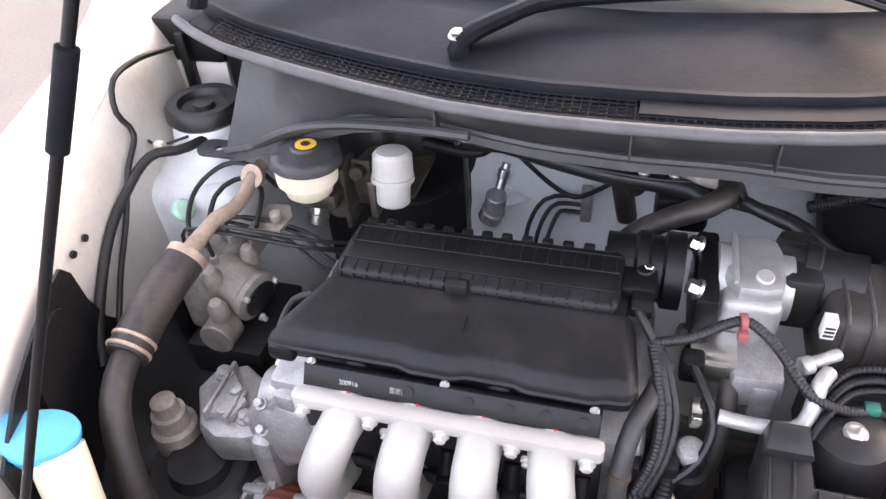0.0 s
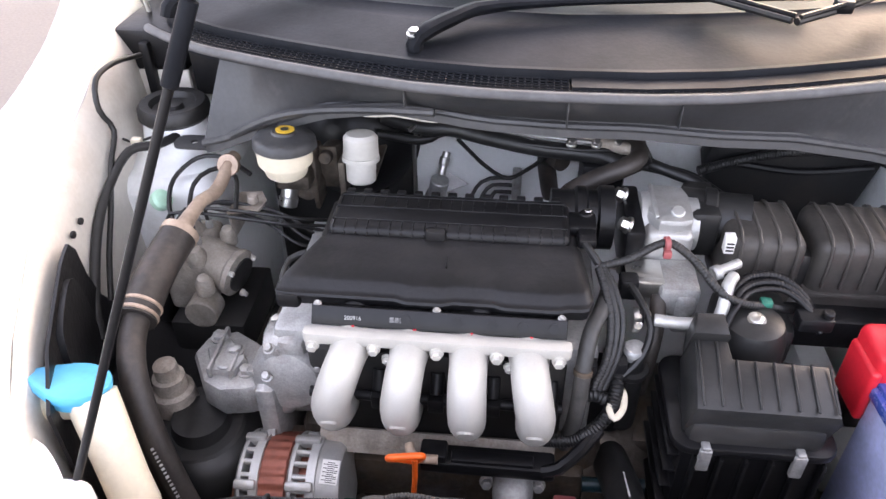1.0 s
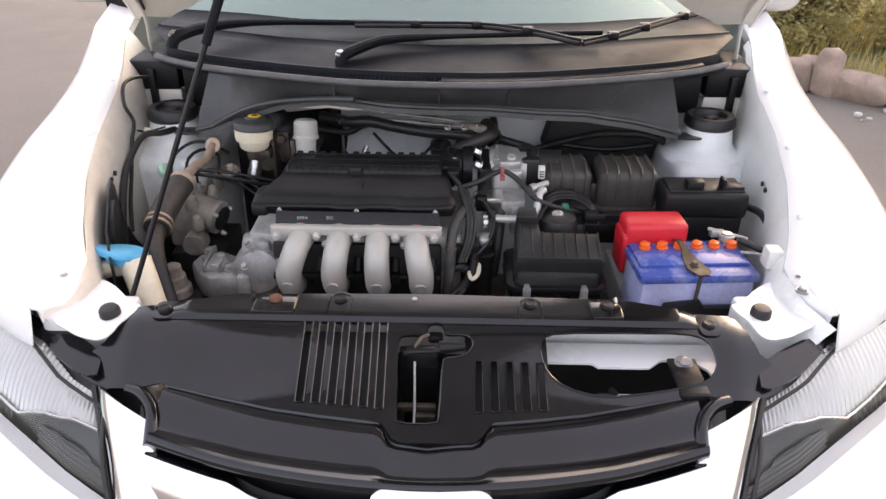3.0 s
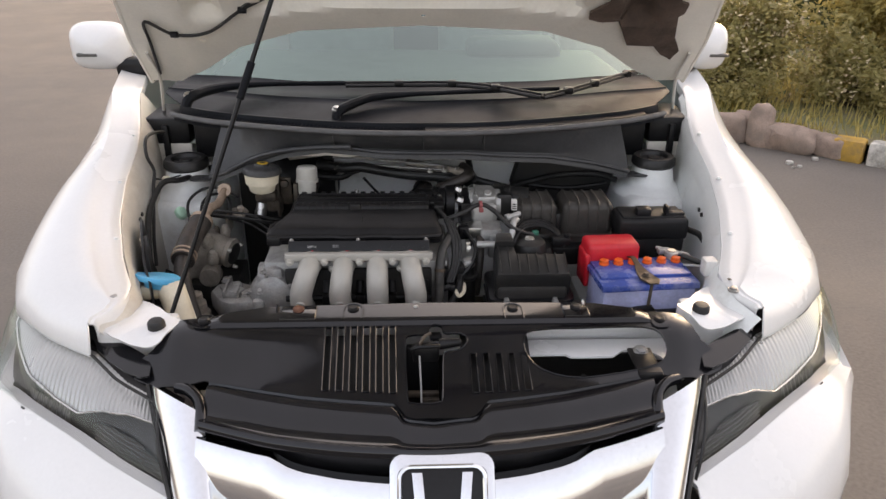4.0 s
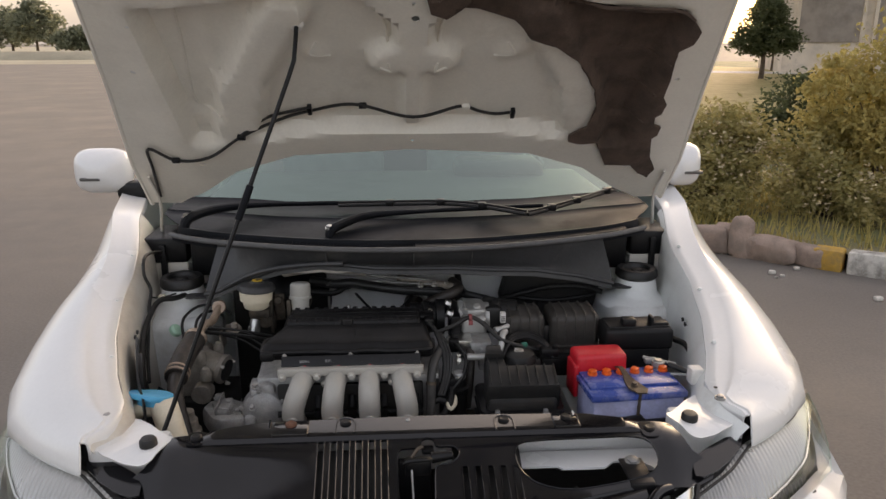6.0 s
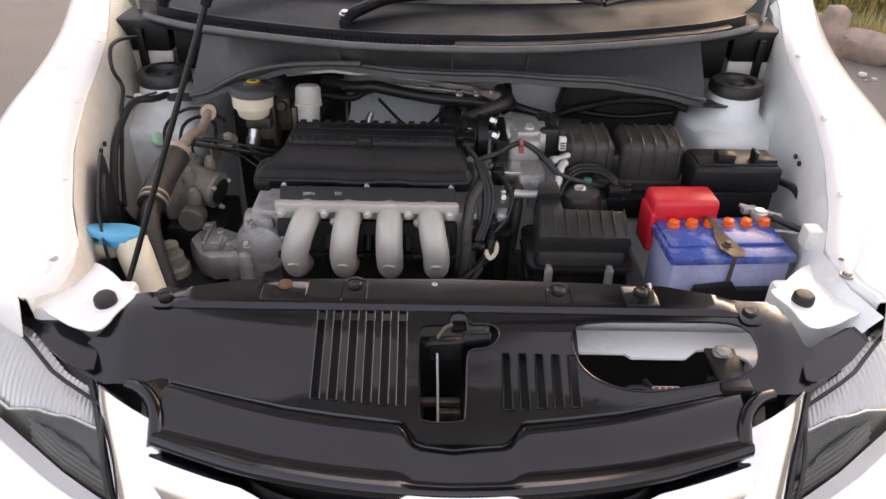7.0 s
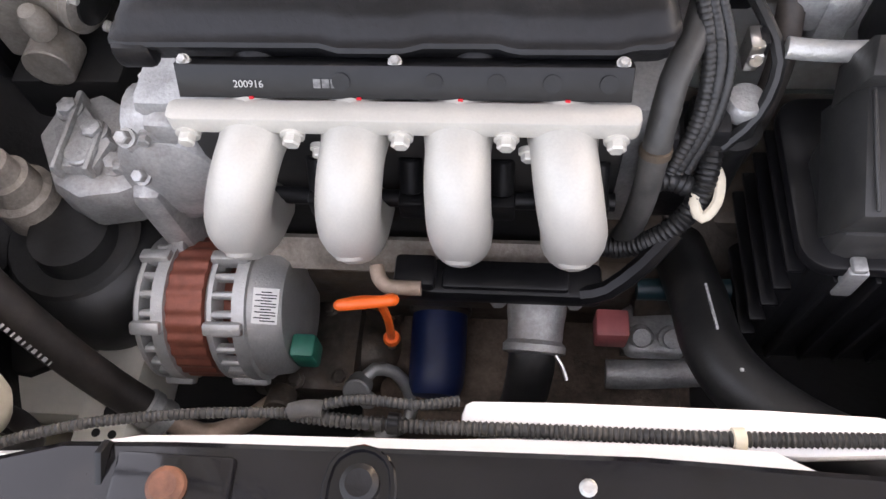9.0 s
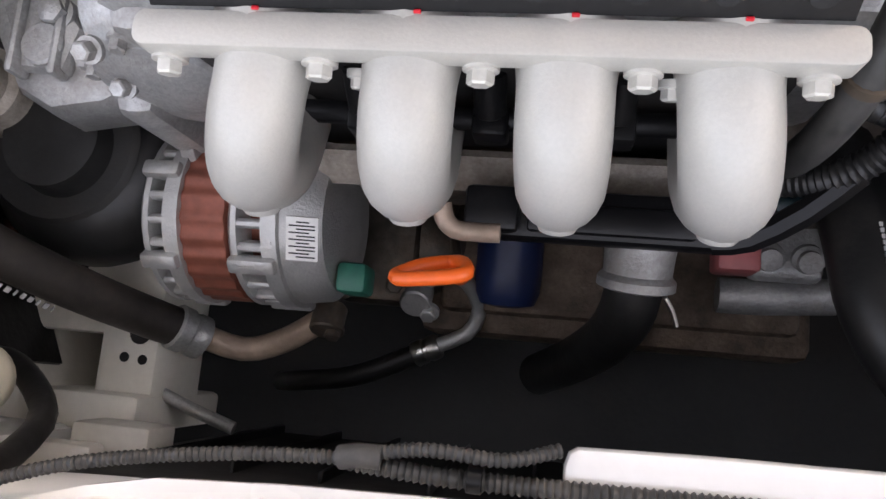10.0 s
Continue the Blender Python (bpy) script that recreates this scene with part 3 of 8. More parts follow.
# front lip: a groove, a rounded shelf, a hollow and a turned-out lower edge
def lip_edge(x):
    a = abs(x)
    y = -lerp([(0.0, 0.172), (0.088, 0.166), (0.15, 0.158), (0.217, 0.147), (0.318, 0.122), (0.38, 0.106)], a)
    return y - 0.031 * smooth(-0.066, -0.046, x) * smooth(0.086, 0.066, x)


rows = []
for x in np.linspace(-0.372, 0.372, 75):
    a = abs(x)
    y0 = lip_edge(x)
    z0 = shroud_z(x, y0)
    yb, zb = -0.262 + 0.085 * (a / 0.415) ** 2, lerp([(0, 0.704), (0.25, 0.705), (0.37, 0.712)], a)
    w, h = y0 - yb, z0 - zb
    prof = ((0.006, -0.001, 0.0), (0.0, -0.001, 0.0), (-0.003, -0.006, 0.0), (-0.006, -0.0065, 0.0), (-0.009, -0.002, 0.0), (0.0, 0.0015, -0.16), (0.0, 0.001, -0.26), (0.0, -0.001, -0.36), (0.0, -0.004, -0.46), (0.0, -0.007, -0.56), (0.0, -0.008, -0.66), (0.0, -0.006, -0.76), (0.0, -0.001, -0.86), (0.0, 0.002, -0.92), (0.0, 0.0, -0.98), (0.0, -0.004, -1.0), (0.002, -0.012, -1.0), (0.010, -0.018, -1.0), (0.03, -0.020, -1.0))
    rows.append([(x, y0 + w * f + dy, z0 + h * f * (0.75 - 0.25 * f) + dz) for dy, dz, f in prof])
part("front_lip", loft(rows, thick=0.003), M_SHROUD, SHROUD)
# added dark sheets under the slots; their colour gives the shade inside
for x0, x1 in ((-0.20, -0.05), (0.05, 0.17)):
    part("slot_back", plate(rounded(x0, x1, -0.162, -0.012, 0.004), thick=0.004, cut=0.03, shape=lambda x, y: (x, y, shroud_z(x, y) - 0.022)), M_DARK, SHROUD, "dark sheet standing in for the shade inside the slots")

# ---- the open bonnet ----
HINGE, DIR, NRM = Vector((0, 0.80, 1.058)), Vector((0, -0.768, 0.64)), Vector((0, -0.64, -0.768))


def hood_at(u, s, d=0.0):
    """u across, s up the open bonnet from its hinge line, d out of its underside."""
    return HINGE + DIR * s + NRM * d + Vector((u, 0, 0))


def pan(u, s, cu, cs, ru, rs, p=4, soft=0.25):
    q = (abs((u - cu) / ru) ** p + abs((s - cs) / rs) ** p) ** (1 / p)
    return smooth(1.0 + soft * 0.5, 1.0 - soft * 0.5, q)


def seg_gap(u, s, a, b):
    """The distance of (u, s) from the stretch a-b."""
    du, ds = b[0] - a[0], b[1] - a[1]
    t = min(1.0, max(0.0, ((u - a[0]) * du + (s - a[1]) * ds) / (du * du + ds * ds)))
    return math.hypot(u - a[0] - t * du, s - a[1] - t * ds)


def hood_depth(u, s):
    w = abs(u)
    top = 0.765 + 0.05 * smooth(0.38, 0.0, w) - 0.02 * smooth(0.25, 0.45, w)
    low = 0.36 - 0.05 * smooth(0.15, 0.5, w)
    inside = smooth(top + 0.016, top - 0.016, s) * smooth(0.520, 0.490, w) * smooth(low - 0.012, low + 0.016, s)
    arm = max(smooth(0.052, 0.034, seg_gap(w, s, (0.24, 0.73), (0.36, 0.50))), smooth(0.060, 0.040, seg_gap(w, s, (0.36, 0.50), (0.40, 0.34))),
              smooth(0.043, 0.029, seg_gap(w, s, (0.0, 0.80), (0.0, 0.66))), smooth(0.05, 0.03, seg_gap(w, s, (0.0, 0.62), (0.05, 0.59))), smooth(0.032, 0.018, seg_gap(w, s, (0.0, 0.6), (0.0, 0.40))),
              smooth(0.033, 0.021, seg_gap(w, s, (0.0, 0.70), (0.075, 0.78))))
    d = 0.020 - 0.034 * inside * (1 - 0.85 * arm)
    d -= 0.010 * pan(u, s, math.copysign(0.455, u), 0.57, 0.040, 0.175, 6, 0.1) * inside
    d += 0.010 * smooth(0.035, 0.0, seg_gap(w, s, (0.205, 0.612), (0.19, 0.60)))
    d -= 0.008 * pan(u, s, 0, 0.955, 0.25, 0.05, 5)
    d -= 0.010 * smooth(0.53, 0.60, w) * smooth(0.9, 0.8, s)
    return d


side = [(0.616, 0.01), (0.69, 0.015), (0.675, 0.2), (0.625, 0.5), (0.575, 0.87), (0.40, 0.968), (0.29, 1.022), (0.14, 1.075), (0.0, 1.09)]
rear = [(-0.616, 0.01), (-0.52, 0.10), (-0.43, 0.19), (-0.28, 0.262), (0.0, 0.285), (0.28, 0.262), (0.43, 0.19), (0.52, 0.10)]
hood_loop = side + [(-u, s) for u, s in reversed(side[:-1])] + rear[1:]
hood_holes = []
for sg in (-1, 1):
    hood_holes.append([(sg * u, s) for u, s in ((0.228, 0.923), (0.194, 0.962), (0.142, 0.962), (0.146, 0.890), (0.191, 0.888))])
    hood_holes.append([(sg * u, s) for u, s in ((0.108, 0.965), (0.046, 0.967), (0.046, 0.906), (0.114, 0.904))])
hood_holes.append(pill(0.0, 0.895, 0.082, 0.02))
for u, s, r in ((-0.384, 0.828, 0.008), (0.384, 0.828, 0.008), (0.004, 0.726, 0.008), (-0.556, 0.575, 0.006), (0.556, 0.545, 0.006), (-0.522, 0.709, 0.004), (-0.505, 0.225, 0.008), (0.49, 0.205, 0.007), (0.0, 0.323, 0.005), (0.0, 0.765, 0.004)):
    hood_holes.append([(u + r * math.cos(i * math.pi / 4), s + r * math.sin(i * math.pi / 4)) for i in range(8)])
HOODP = part("hood", plate(hood_loop, hood_holes, thick=0.0016, cut=0.014, shape=lambda u, s: hood_at(u, s, hood_depth(u, s))), M_HOOD, CAR, "cream painted bonnet underside, propped open")
outer = [(0.695, 0.0), (0.68, 0.2), (0.63, 0.5), (0.578, 0.872), (0.40, 0.972), (0.29, 1.026), (0.14, 1.08), (0.0, 1.095)]
outer_loop = outer + [(-u, s) for u, s in reversed(outer[:-1])] + rear[1:]
part("outer_skin", plate(outer_loop, thick=0.002, cut=0.06, shape=lambda u, s: hood_at(u, s, -0.040 - 0.02 * (1 - (u / 0.69) ** 2) + 0.03 * smooth(0.9, 1.1, s))), M_PAINT, HOODP)
hem = [hood_at(u, s, 0.004) for u, s in [(-a, b) for a, b in outer] + list(reversed(outer[:-1]))]
part("hem", sweep(hem, 0.007, 8), M_HOOD, HOODP)
for sg in (-1, 1):
    strip = [(sg * u, s) for u, s in ((0.30, 0.995), (0.285, 1.03), (0.565, 0.90), (0.565, 0.862))]
    part("edge_seal", plate(strip, thick=0.006, shape=lambda u, s: hood_at(u, s, 0.026)), M_FOAM, HOODP, "grey foam edge seal")
# latch plate and striker
part("latch_plate", plate([(-0.062, 1.08), (0.062, 1.08), (0.062, 0.915), (0.052, 0.872), (-0.052, 0.872), (-0.062, 0.915)], [pill(0, 0.895, 0.078, 0.018)], thick=0.004, shape=lambda u, s: hood_at(u, s, 0.020)), M_HOOD, HOODP)
part("striker", tube([hood_at(0, 0.925, 0.02), hood_at(0, 0.92, 0.05), hood_at(0, 0.875, 0.05), hood_at(0, 0.865, 0.02)], 0.004, 8), M_STEEL, HOODP, "steel striker loop")
for sg in (-1, 1):
    for u, s in ((0.05, 0.913), (0.012, 0.915)):
        part("bolt", hexbolt(hood_at(sg * u, s, 0.024), NRM, 0.005, 0.004), M_DULLSTEEL, HOODP)
    part("bump_stop", lathe(hood_at(sg * 0.235, 0.838, 0.006), hood_at(sg * 0.235, 0.838, 0.1), [(0, 0.013), (0.01, 0.012), (0.014, 0.008)], 14), M_HOOD, HOODP)
    part("hinge_arm", tube([hood_at(sg * 0.655, 0.16, 0.016), hood_at(sg * 0.66, 0.05, 0.02), (sg * 0.682, 0.81, 0.985), (sg * 0.69, 0.83, 0.95), (sg * 0.69, 0.84, 0.90)], 0.0042, 8), M_BAYDIRT, CAR, "painted steel hinge")

# ---- windscreen, cowl and mirrors ----
rows = []
for x in np.linspace(-0.70, 0.70, 15):
    k = 1 - (x / 0.70) ** 2
    rows.append([(x * (1 - 0.16 * t) + skew(1), 1.06 - 0.17 * k + 0.88 * t, 1.018 + 0.43 * t + 0.03 * k * math.sin(math.pi * t)) for t in np.linspace(0, 1, 9)])
part("windscreen", loft(rows), M_SCREEN, CAR, "pale green tinted glass")
for s in (-1, 1):
    part("pillar", tube([(s * 0.72 + skew(1), 1.07, 1.02), (s * 0.655, 1.5, 1.25), (s * 0.60, 1.97, 1.46)], 0.03, 10), M_PAINT, CAR)
rows = [[(x, y, 1.462 - 0.06 * (x / 0.62) ** 2 - 0.03 * ((y - 2.6) / 0.7) ** 2) for x in np.linspace(-0.62, 0.62, 9)] for y in np.linspace(1.93, 3.4, 7)]
part("roof", loft(rows, thick=0.03), M_PAINT, CAR)
rows = [[(x, 3.4 + 0.6 * t, 1.43 - 0.45 * t) for x in (-0.62, 0, 0.62)] for t in (0, 0.5, 1)]
part("rear_window", loft(rows, thick=0.004), M_SCREEN, CAR)
part("dashboard", join(box(-0.69, 0.69, 1.08, 1.75, 0.86, 0.985, 0.05, 4), box(0.18, 0.52, 1.55, 1.75, 0.95, 1.04, 0.04, 4)), M_CABIN, CAR, "dark grey dashboard")
part("cabin_floor", box(-0.8, 0.8, 0.9, 4.2, 0.25, 0.30, 0.02), M_CABIN, CAR)
part("boot_wall", box(-0.75, 0.75, 3.7, 3.9, 0.3, 1.0, 0.03), M_CABIN, CAR)
for sx in (-0.36, 0.36):
    seat = part("seat", join(box(sx - 0.25, sx + 0.25, 2.45, 2.62, 0.5, 1.1, 0.06, 4), box(sx - 0.25, sx + 0.25, 2.0, 2.6, 0.4, 0.58, 0.05, 4)), M_SEAT, CAR, "grey cloth seat")
    part("head_rest", box(sx - 0.13, sx + 0.13, 2.52, 2.62, 1.12, 1.28, 0.04, 4), M_SEAT, seat)
for s in (-1, 1):
    part("wheel_arch_liner", cyl((s * 0.70, 0.62, 0.36), (s * 0.82, 0.62, 0.36), 0.36), M_DARK, CAR)
for s in (-1, 1):
    for yy in (0.62, 3.15):
        wheel = part("wheel", lathe((s * 0.68, yy, 0.30), (s * 0.86, yy, 0.30), [(0, 0.22), (0.01, 0.28), (0.05, 0.30), (0.12, 0.30), (0.16, 0.28), (0.17, 0.2), (0.16, 0.19)], 40), M_RUBBER, CAR, "black tyre on a silver rim")
        part("rim", lathe((s * 0.80, yy, 0.30), (s * 0.86, yy, 0.30), [(0, 0.19), (0.04, 0.19), (0.03, 0.17), (0.045, 0.05), (0.05, 0.01)], 40), M_ALU, wheel)

# rear half of the body
for s in (-1, 1):
    rows = [[(s * x * k + skew(y) * f_, y, z) for x, z in ((0.80, 1.03), (0.845, 0.98), (0.868, 0.8), (0.865, 0.5), (0.83, 0.25))] for y, k, f_ in ((2.606, 1.0, 1.0), (3.2, 0.995, 0.8), (3.8, 0.97, 0.5), (4.2, 0.90, 0.2))]
    part("rear_quarter", loft(rows, thick=0.01), M_PAINT, CAR)
    rows = [[(s * (0.79 - 0.16 * t) + skew(y) * (1 - 0.6 * t), y + 0.0 * t, 1.032 + 0.38 * t) for t in (0, 0.5, 1)] for y in (1.62, 2.1, 2.6, 3.3)]
    part("side_window", loft(rows), M_SCREEN, CAR, "tinted side glass")
    part("side_rail", tube([(s * 0.60, 1.95, 1.455), (s * 0.615, 2.6, 1.44), (s * 0.615, 3.35, 1.40), (s * 0.70, 3.95, 1.05)], 0.03, 8), M_PAINT, CAR)
part("boot_lid", loft([[(x, 3.92 + 0.1 * t, 1.02 - 0.02 * t) for t in (0, 1, 3, 3.6)] + [(x, 4.32, 0.85), (x, 4.33, 0.6)] for x in np.linspace(-0.72, 0.72, 7)], thick=0.01), M_PAINT, CAR)
part("rear_bumper", box(-0.78, 0.78, 4.18, 4.38, 0.28, 0.60, 0.06, 4), M_PAINT, CAR)
# cowl cover: one long moulding in rows from the seal to the glass
SEALY = [(0.0, 0.497), (0.1, 0.499), (0.2, 0.512), (0.3, 0.537), (0.4, 0.568), (0.5, 0.605), (0.55, 0.632), (0.6, 0.665), (0.65, 0.71)]
GLASSY = [(0.0, 0.885), (0.35, 0.93), (0.70, 1.06)]
COWLZ = 0.994


def cowl_y(x, d):
    """d: metres behind the seal; past 0.08 m it spreads out to reach the glass."""
    a = abs(x)
    y = lerp(SEALY, a)
    if d <= 0.08:
        return y + d
    return y + 0.08 + (lerp(GLASSY, a) - y - 0.08) * (d - 0.08) / 0.32


rows = []
for x in np.linspace(-0.62, 0.62, 61):
    rows.append([(x * (1 + 0.11 * smooth(0.08, 0.2, d) * smooth(0.5, 0.62, abs(x))), cowl_y(x, d), COWLZ + dz) for d, dz in ((0.0, 0.0), (0.003, 0.004), (0.010, 0.005), (0.013, 0.0), (0.0145, -0.014), (0.060, -0.012), (0.0615, 0.004), (0.064, 0.009), (0.072, 0.009), (0.074, 0.002), (0.09, 0.004), (0.14, 0.010), (0.20, 0.017), (0.23, 0.020), (0.235, 0.024), (0.242, 0.024), (0.247, 0.020), (0.30, 0.022), (0.385, 0.026), (0.40, 0.033))])
COWL = part("cowl_cover", loft(rows, thick=0.003), M_COWL, CAR, "matt dark grey plastic cowl with mesh vents")
part("weather_seal", tube([(x, cowl_y(x, 0) - 0.004, COWLZ + 0.003) for x in np.linspace(-0.62, 0.615, 33)], 0.0066, 12), M_SEAL, COWL, "grey rubber weather strip")
# the shaded hollow under the mesh is a near-black sheet
part("vent_well", loft([[(x, cowl_y(x, 0.016), COWLZ - 0.0085), (x, cowl_y(x, 0.059), COWLZ - 0.0075)] for x in np.linspace(-0.57, 0.57, 40)], thick=0.001), M_DARK, COWL, "dark sheet standing in for the shaded space below the mesh")
# front apron of the cowl, a flat sloping panel with a rolled lower edge
LOWY = [(-0.56, 0.580), (-0.50, 0.575), (-0.40, 0.578), (-0.235, 0.575), (-0.15, 0.556), (0.0, 0.548), (0.2, 0.556), (0.42, 0.592), (0.54, 0.615), (0.58, 0.62)]
LOWZ = [(-0.56, 0.862), (-0.50, 0.866), (-0.43, 0.895), (-0.33, 0.928), (-0.235, 0.940), (-0.16, 0.938), (-0.10, 0.932), (0.1, 0.929), (0.3, 0.913), (0.42, 0.890), (0.52, 0.860), (0.58, 0.852)]
rows = []
for k in np.linspace(-1, 1, 45):
    x0, x1 = k * 0.485, k * 0.512
    y0, y1, z1 = cowl_y(x0, 0), lerp(LOWY, x1), lerp(LOWZ, x1)
    rows.append([(x0, y0 + 0.006, COWLZ - 0.003), (x0, y0 + 0.010, COWLZ - 0.012), (x0 * 0.3 + x1 * 0.7, y0 * 0.45 + y1 * 0.55, COWLZ * 0.45 + z1 * 0.55 - 0.006), (x1, y1 - 0.010, z1 + 0.016), (x1, y1 - 0.014, z1 + 0.004), (x1, y1 - 0.016, z1 - 0.004), (x1, y1 + 0.02, z1 - 0.006)])
part("cowl_apron", loft(rows, thick=0.003), M_APRON, COWL, "grey plastic apron below the seal")
part("apron_roll", tube([(x, lerp(LOWY, x) - 0.016, lerp(LOWZ, x) + 0.008) for x in np.linspace(-0.515, 0.515, 30)], 0.0055, 8), M_APRON, COWL)
part("apron_ridge", tube([(-0.47, 0.560, 0.888), (-0.40, 0.548, 0.925), (-0.33, 0.535, 0.945), (-0.25, 0.522, 0.956), (-0.17, 0.512, 0.960)], 0.006, 8), M_APRON, COWL)
for x in (-0.21, 0.0, 0.14):
    y0 = cowl_y(x, 0)
    part("apron_rib", box(x - 0.0012, x + 0.0012, y0 + 0.002, y0 + 0.02, 0.952, 0.985, 0.001, 1), M_APRON, COWL)
for tx, ty, tz in ((-0.536, 0.575, 0.862), (0.540, 0.612, 0.854)):
    part("apron_tab", join(plate(rounded(tx - 0.03, tx + 0.045 if tx < 0 else tx + 0.03, ty - 0.018, ty + 0.02, 0.015), [pill(tx, ty, 0.012, 0.012)], thick=0.004, m=pose(0, 0, tz))), M_APRON, COWL)
part("vent_blank", loft([[(x, cowl_y(x, 0.030), COWLZ - 0.008), (x, cowl_y(x, 0.032), COWLZ + 0.0005), (x, cowl_y(x, 0.0605), COWLZ + 0.001)] for x in np.linspace(0.004, 0.57, 30)], thick=0.003), M_COWL, COWL, "smooth dark blank beside the mesh")
for s in (-1, 1):
    lo, hi = sorted((s * 0.478, s * 0.585))
    part("cowl_side", box(lo, hi, 0.715, 0.80, 0.872, 0.985, 0.008), M_MATT, COWL, "black foam block at the cowl end")


# painted hinge panels between the cowl's ends and the wings
for s in (-1, 1):
    lo, hi = sorted((s * 0.60, s * 0.715))
    panel = part("hinge_panel", box(lo, hi, 0.735, 0.745, 0.80, 0.905, 0.004), M_BAYDIRT, CAR, "pale painted hinge panel")
    part("panel_bolt", hexbolt((s * 0.665, 0.735, 0.875), (0, -1, 0.1), 0.006, 0.005), M_BAYDIRT, panel)
    part("hinge_cover", join(box(lo, hi, 0.735, 0.90, 0.902, 0.972, 0.010), box(min(s * 0.652, s * 0.668), max(s * 0.652, s * 0.668), 0.722, 0.74, 0.86, 0.955, 0.004)), M_MATT, panel, "dark hinge cover")


# mesh vents
def vent(x0, x1, d0, d1, nx, nt):
    out = []
    z = COWLZ - 0.002
    for i in range(nx + 1):
        x = x0 + (x1 - x0) * i / nx
        out.append(sweep([(x, cowl_y(x, d0), z), (x, cowl_y(x, d1), z)], 0.0015, 4))
    for j in range(nt + 1):
        d = d0 + (d1 - d0) * j / nt
        out.append(sweep([(x, cowl_y(x, d), z + 0.0008) for x in np.linspace(x0, x1, 24)], 0.0015, 4))
    return join(*out)


part("vent_mesh", vent(-0.56, 0.0, 0.016, 0.059, 60, 5), M_COWL, COWL)
part("vent_mesh", vent(0.004, 0.55, 0.016, 0.029, 60, 2), M_COWL, COWL)
# painted flange of the body showing below the apron's arch
part("arch_flange", loft([[(x, lerp(LOWY, x) - 0.006, lerp(LOWZ, x) - 0.004), (x, lerp(LOWY, x) - 0.005, lerp(LOWZ, x) - 0.006 - 0.009 * smooth(-0.32, -0.25, x) * smooth(-0.13, -0.19, x)), (x, lerp(LOWY, x) + 0.04, lerp(LOWZ, x) - 0.03)] for x in np.linspace(-0.33, -0.12, 20)], thick=0.002), M_BAYDIRT, CAR, "cream painted flange under the cowl")

for s in (-1, 1):
    cx, cy, cz = (0.858 if s > 0 else -0.925), 1.08, 1.098
    rows = []
    for t in np.linspace(0, 1, 9):
        a = t * math.pi
        w, h = (0.06 if s > 0 else 0.085) * (0.35 + 0.65 * math.sin(a) ** 0.6), 0.068 * (0.25 + 0.75 * math.sin(a) ** 0.6)
        y = cy - 0.06 + 0.13 * t
        rows.append([(cx + w * math.copysign(abs(math.cos(b)) ** 0.6, math.cos(b)), y, cz + h * math.copysign(abs(math.sin(b)) ** 0.6, math.sin(b))) for b in np.linspace(0, 2 * math.pi, 24, endpoint=False)])
    bm = loft(rows, closed=True)
    bm.verts.ensure_lookup_table()
    bm.faces.new(bm.verts[:24])
    bm.faces.new(bm.verts[-24:])
    mirror = part("door_mirror", bm, M_PAINT, CAR, "white mirror housing")
    part("mirror_foot", box(min(cx - s * 0.15, cx - s * 0.04), max(cx - s * 0.15, cx - s * 0.04), cy - 0.03, cy + 0.05, cz - 0.085, cz - 0.03, 0.015), M_BLACK, mirror, "black plastic foot")
    part("indicator", box(cx + s * 0.02 - 0.030, cx + s * 0.02 + 0.030, cy - 0.0615, cy - 0.045, cz - 0.022, cz - 0.012, 0.004), M_LAMPRIB, mirror, "grey side indicator")

# ---- headlights ----
def along(table, t):
    return Vector([lerp([(a, p[k]) for a, p in table], t) for k in range(3)])


def lamp_point(s, t, v, back=0.0, bulge=0.014):
    p = along(TOP, t).lerp(along(LOW, t), v)
    p += Vector((0.4, -0.6, 0.7)) * (bulge * math.sin(math.pi * v)) - Vector((0.3, -0.8, 0.5)) * back
    return Vector((s * p.x + 0.009, p.y + yaw(s * p.x), p.z))


def lamp_surface(s, t0, t1, v0, v1, nt, nv, back=0.0, wave=0.0, pitch=260, lean=25):
    """A sheet in the lamp between two upper and lower lines; v0, v1 are numbers or tables over t."""
    rows = []
    for t in np.linspace(t0, t1, nt):
        a = lerp(v0, t) if isinstance(v0, list) else v0
        b = lerp(v1, t) if isinstance(v1, list) else v1
        rows.append([lamp_point(s, t, v, back + wave * (0.5 + 0.5 * math.sin(t * pitch + v * lean))) for v in np.linspace(a, b, nv)])
    return loft(rows)


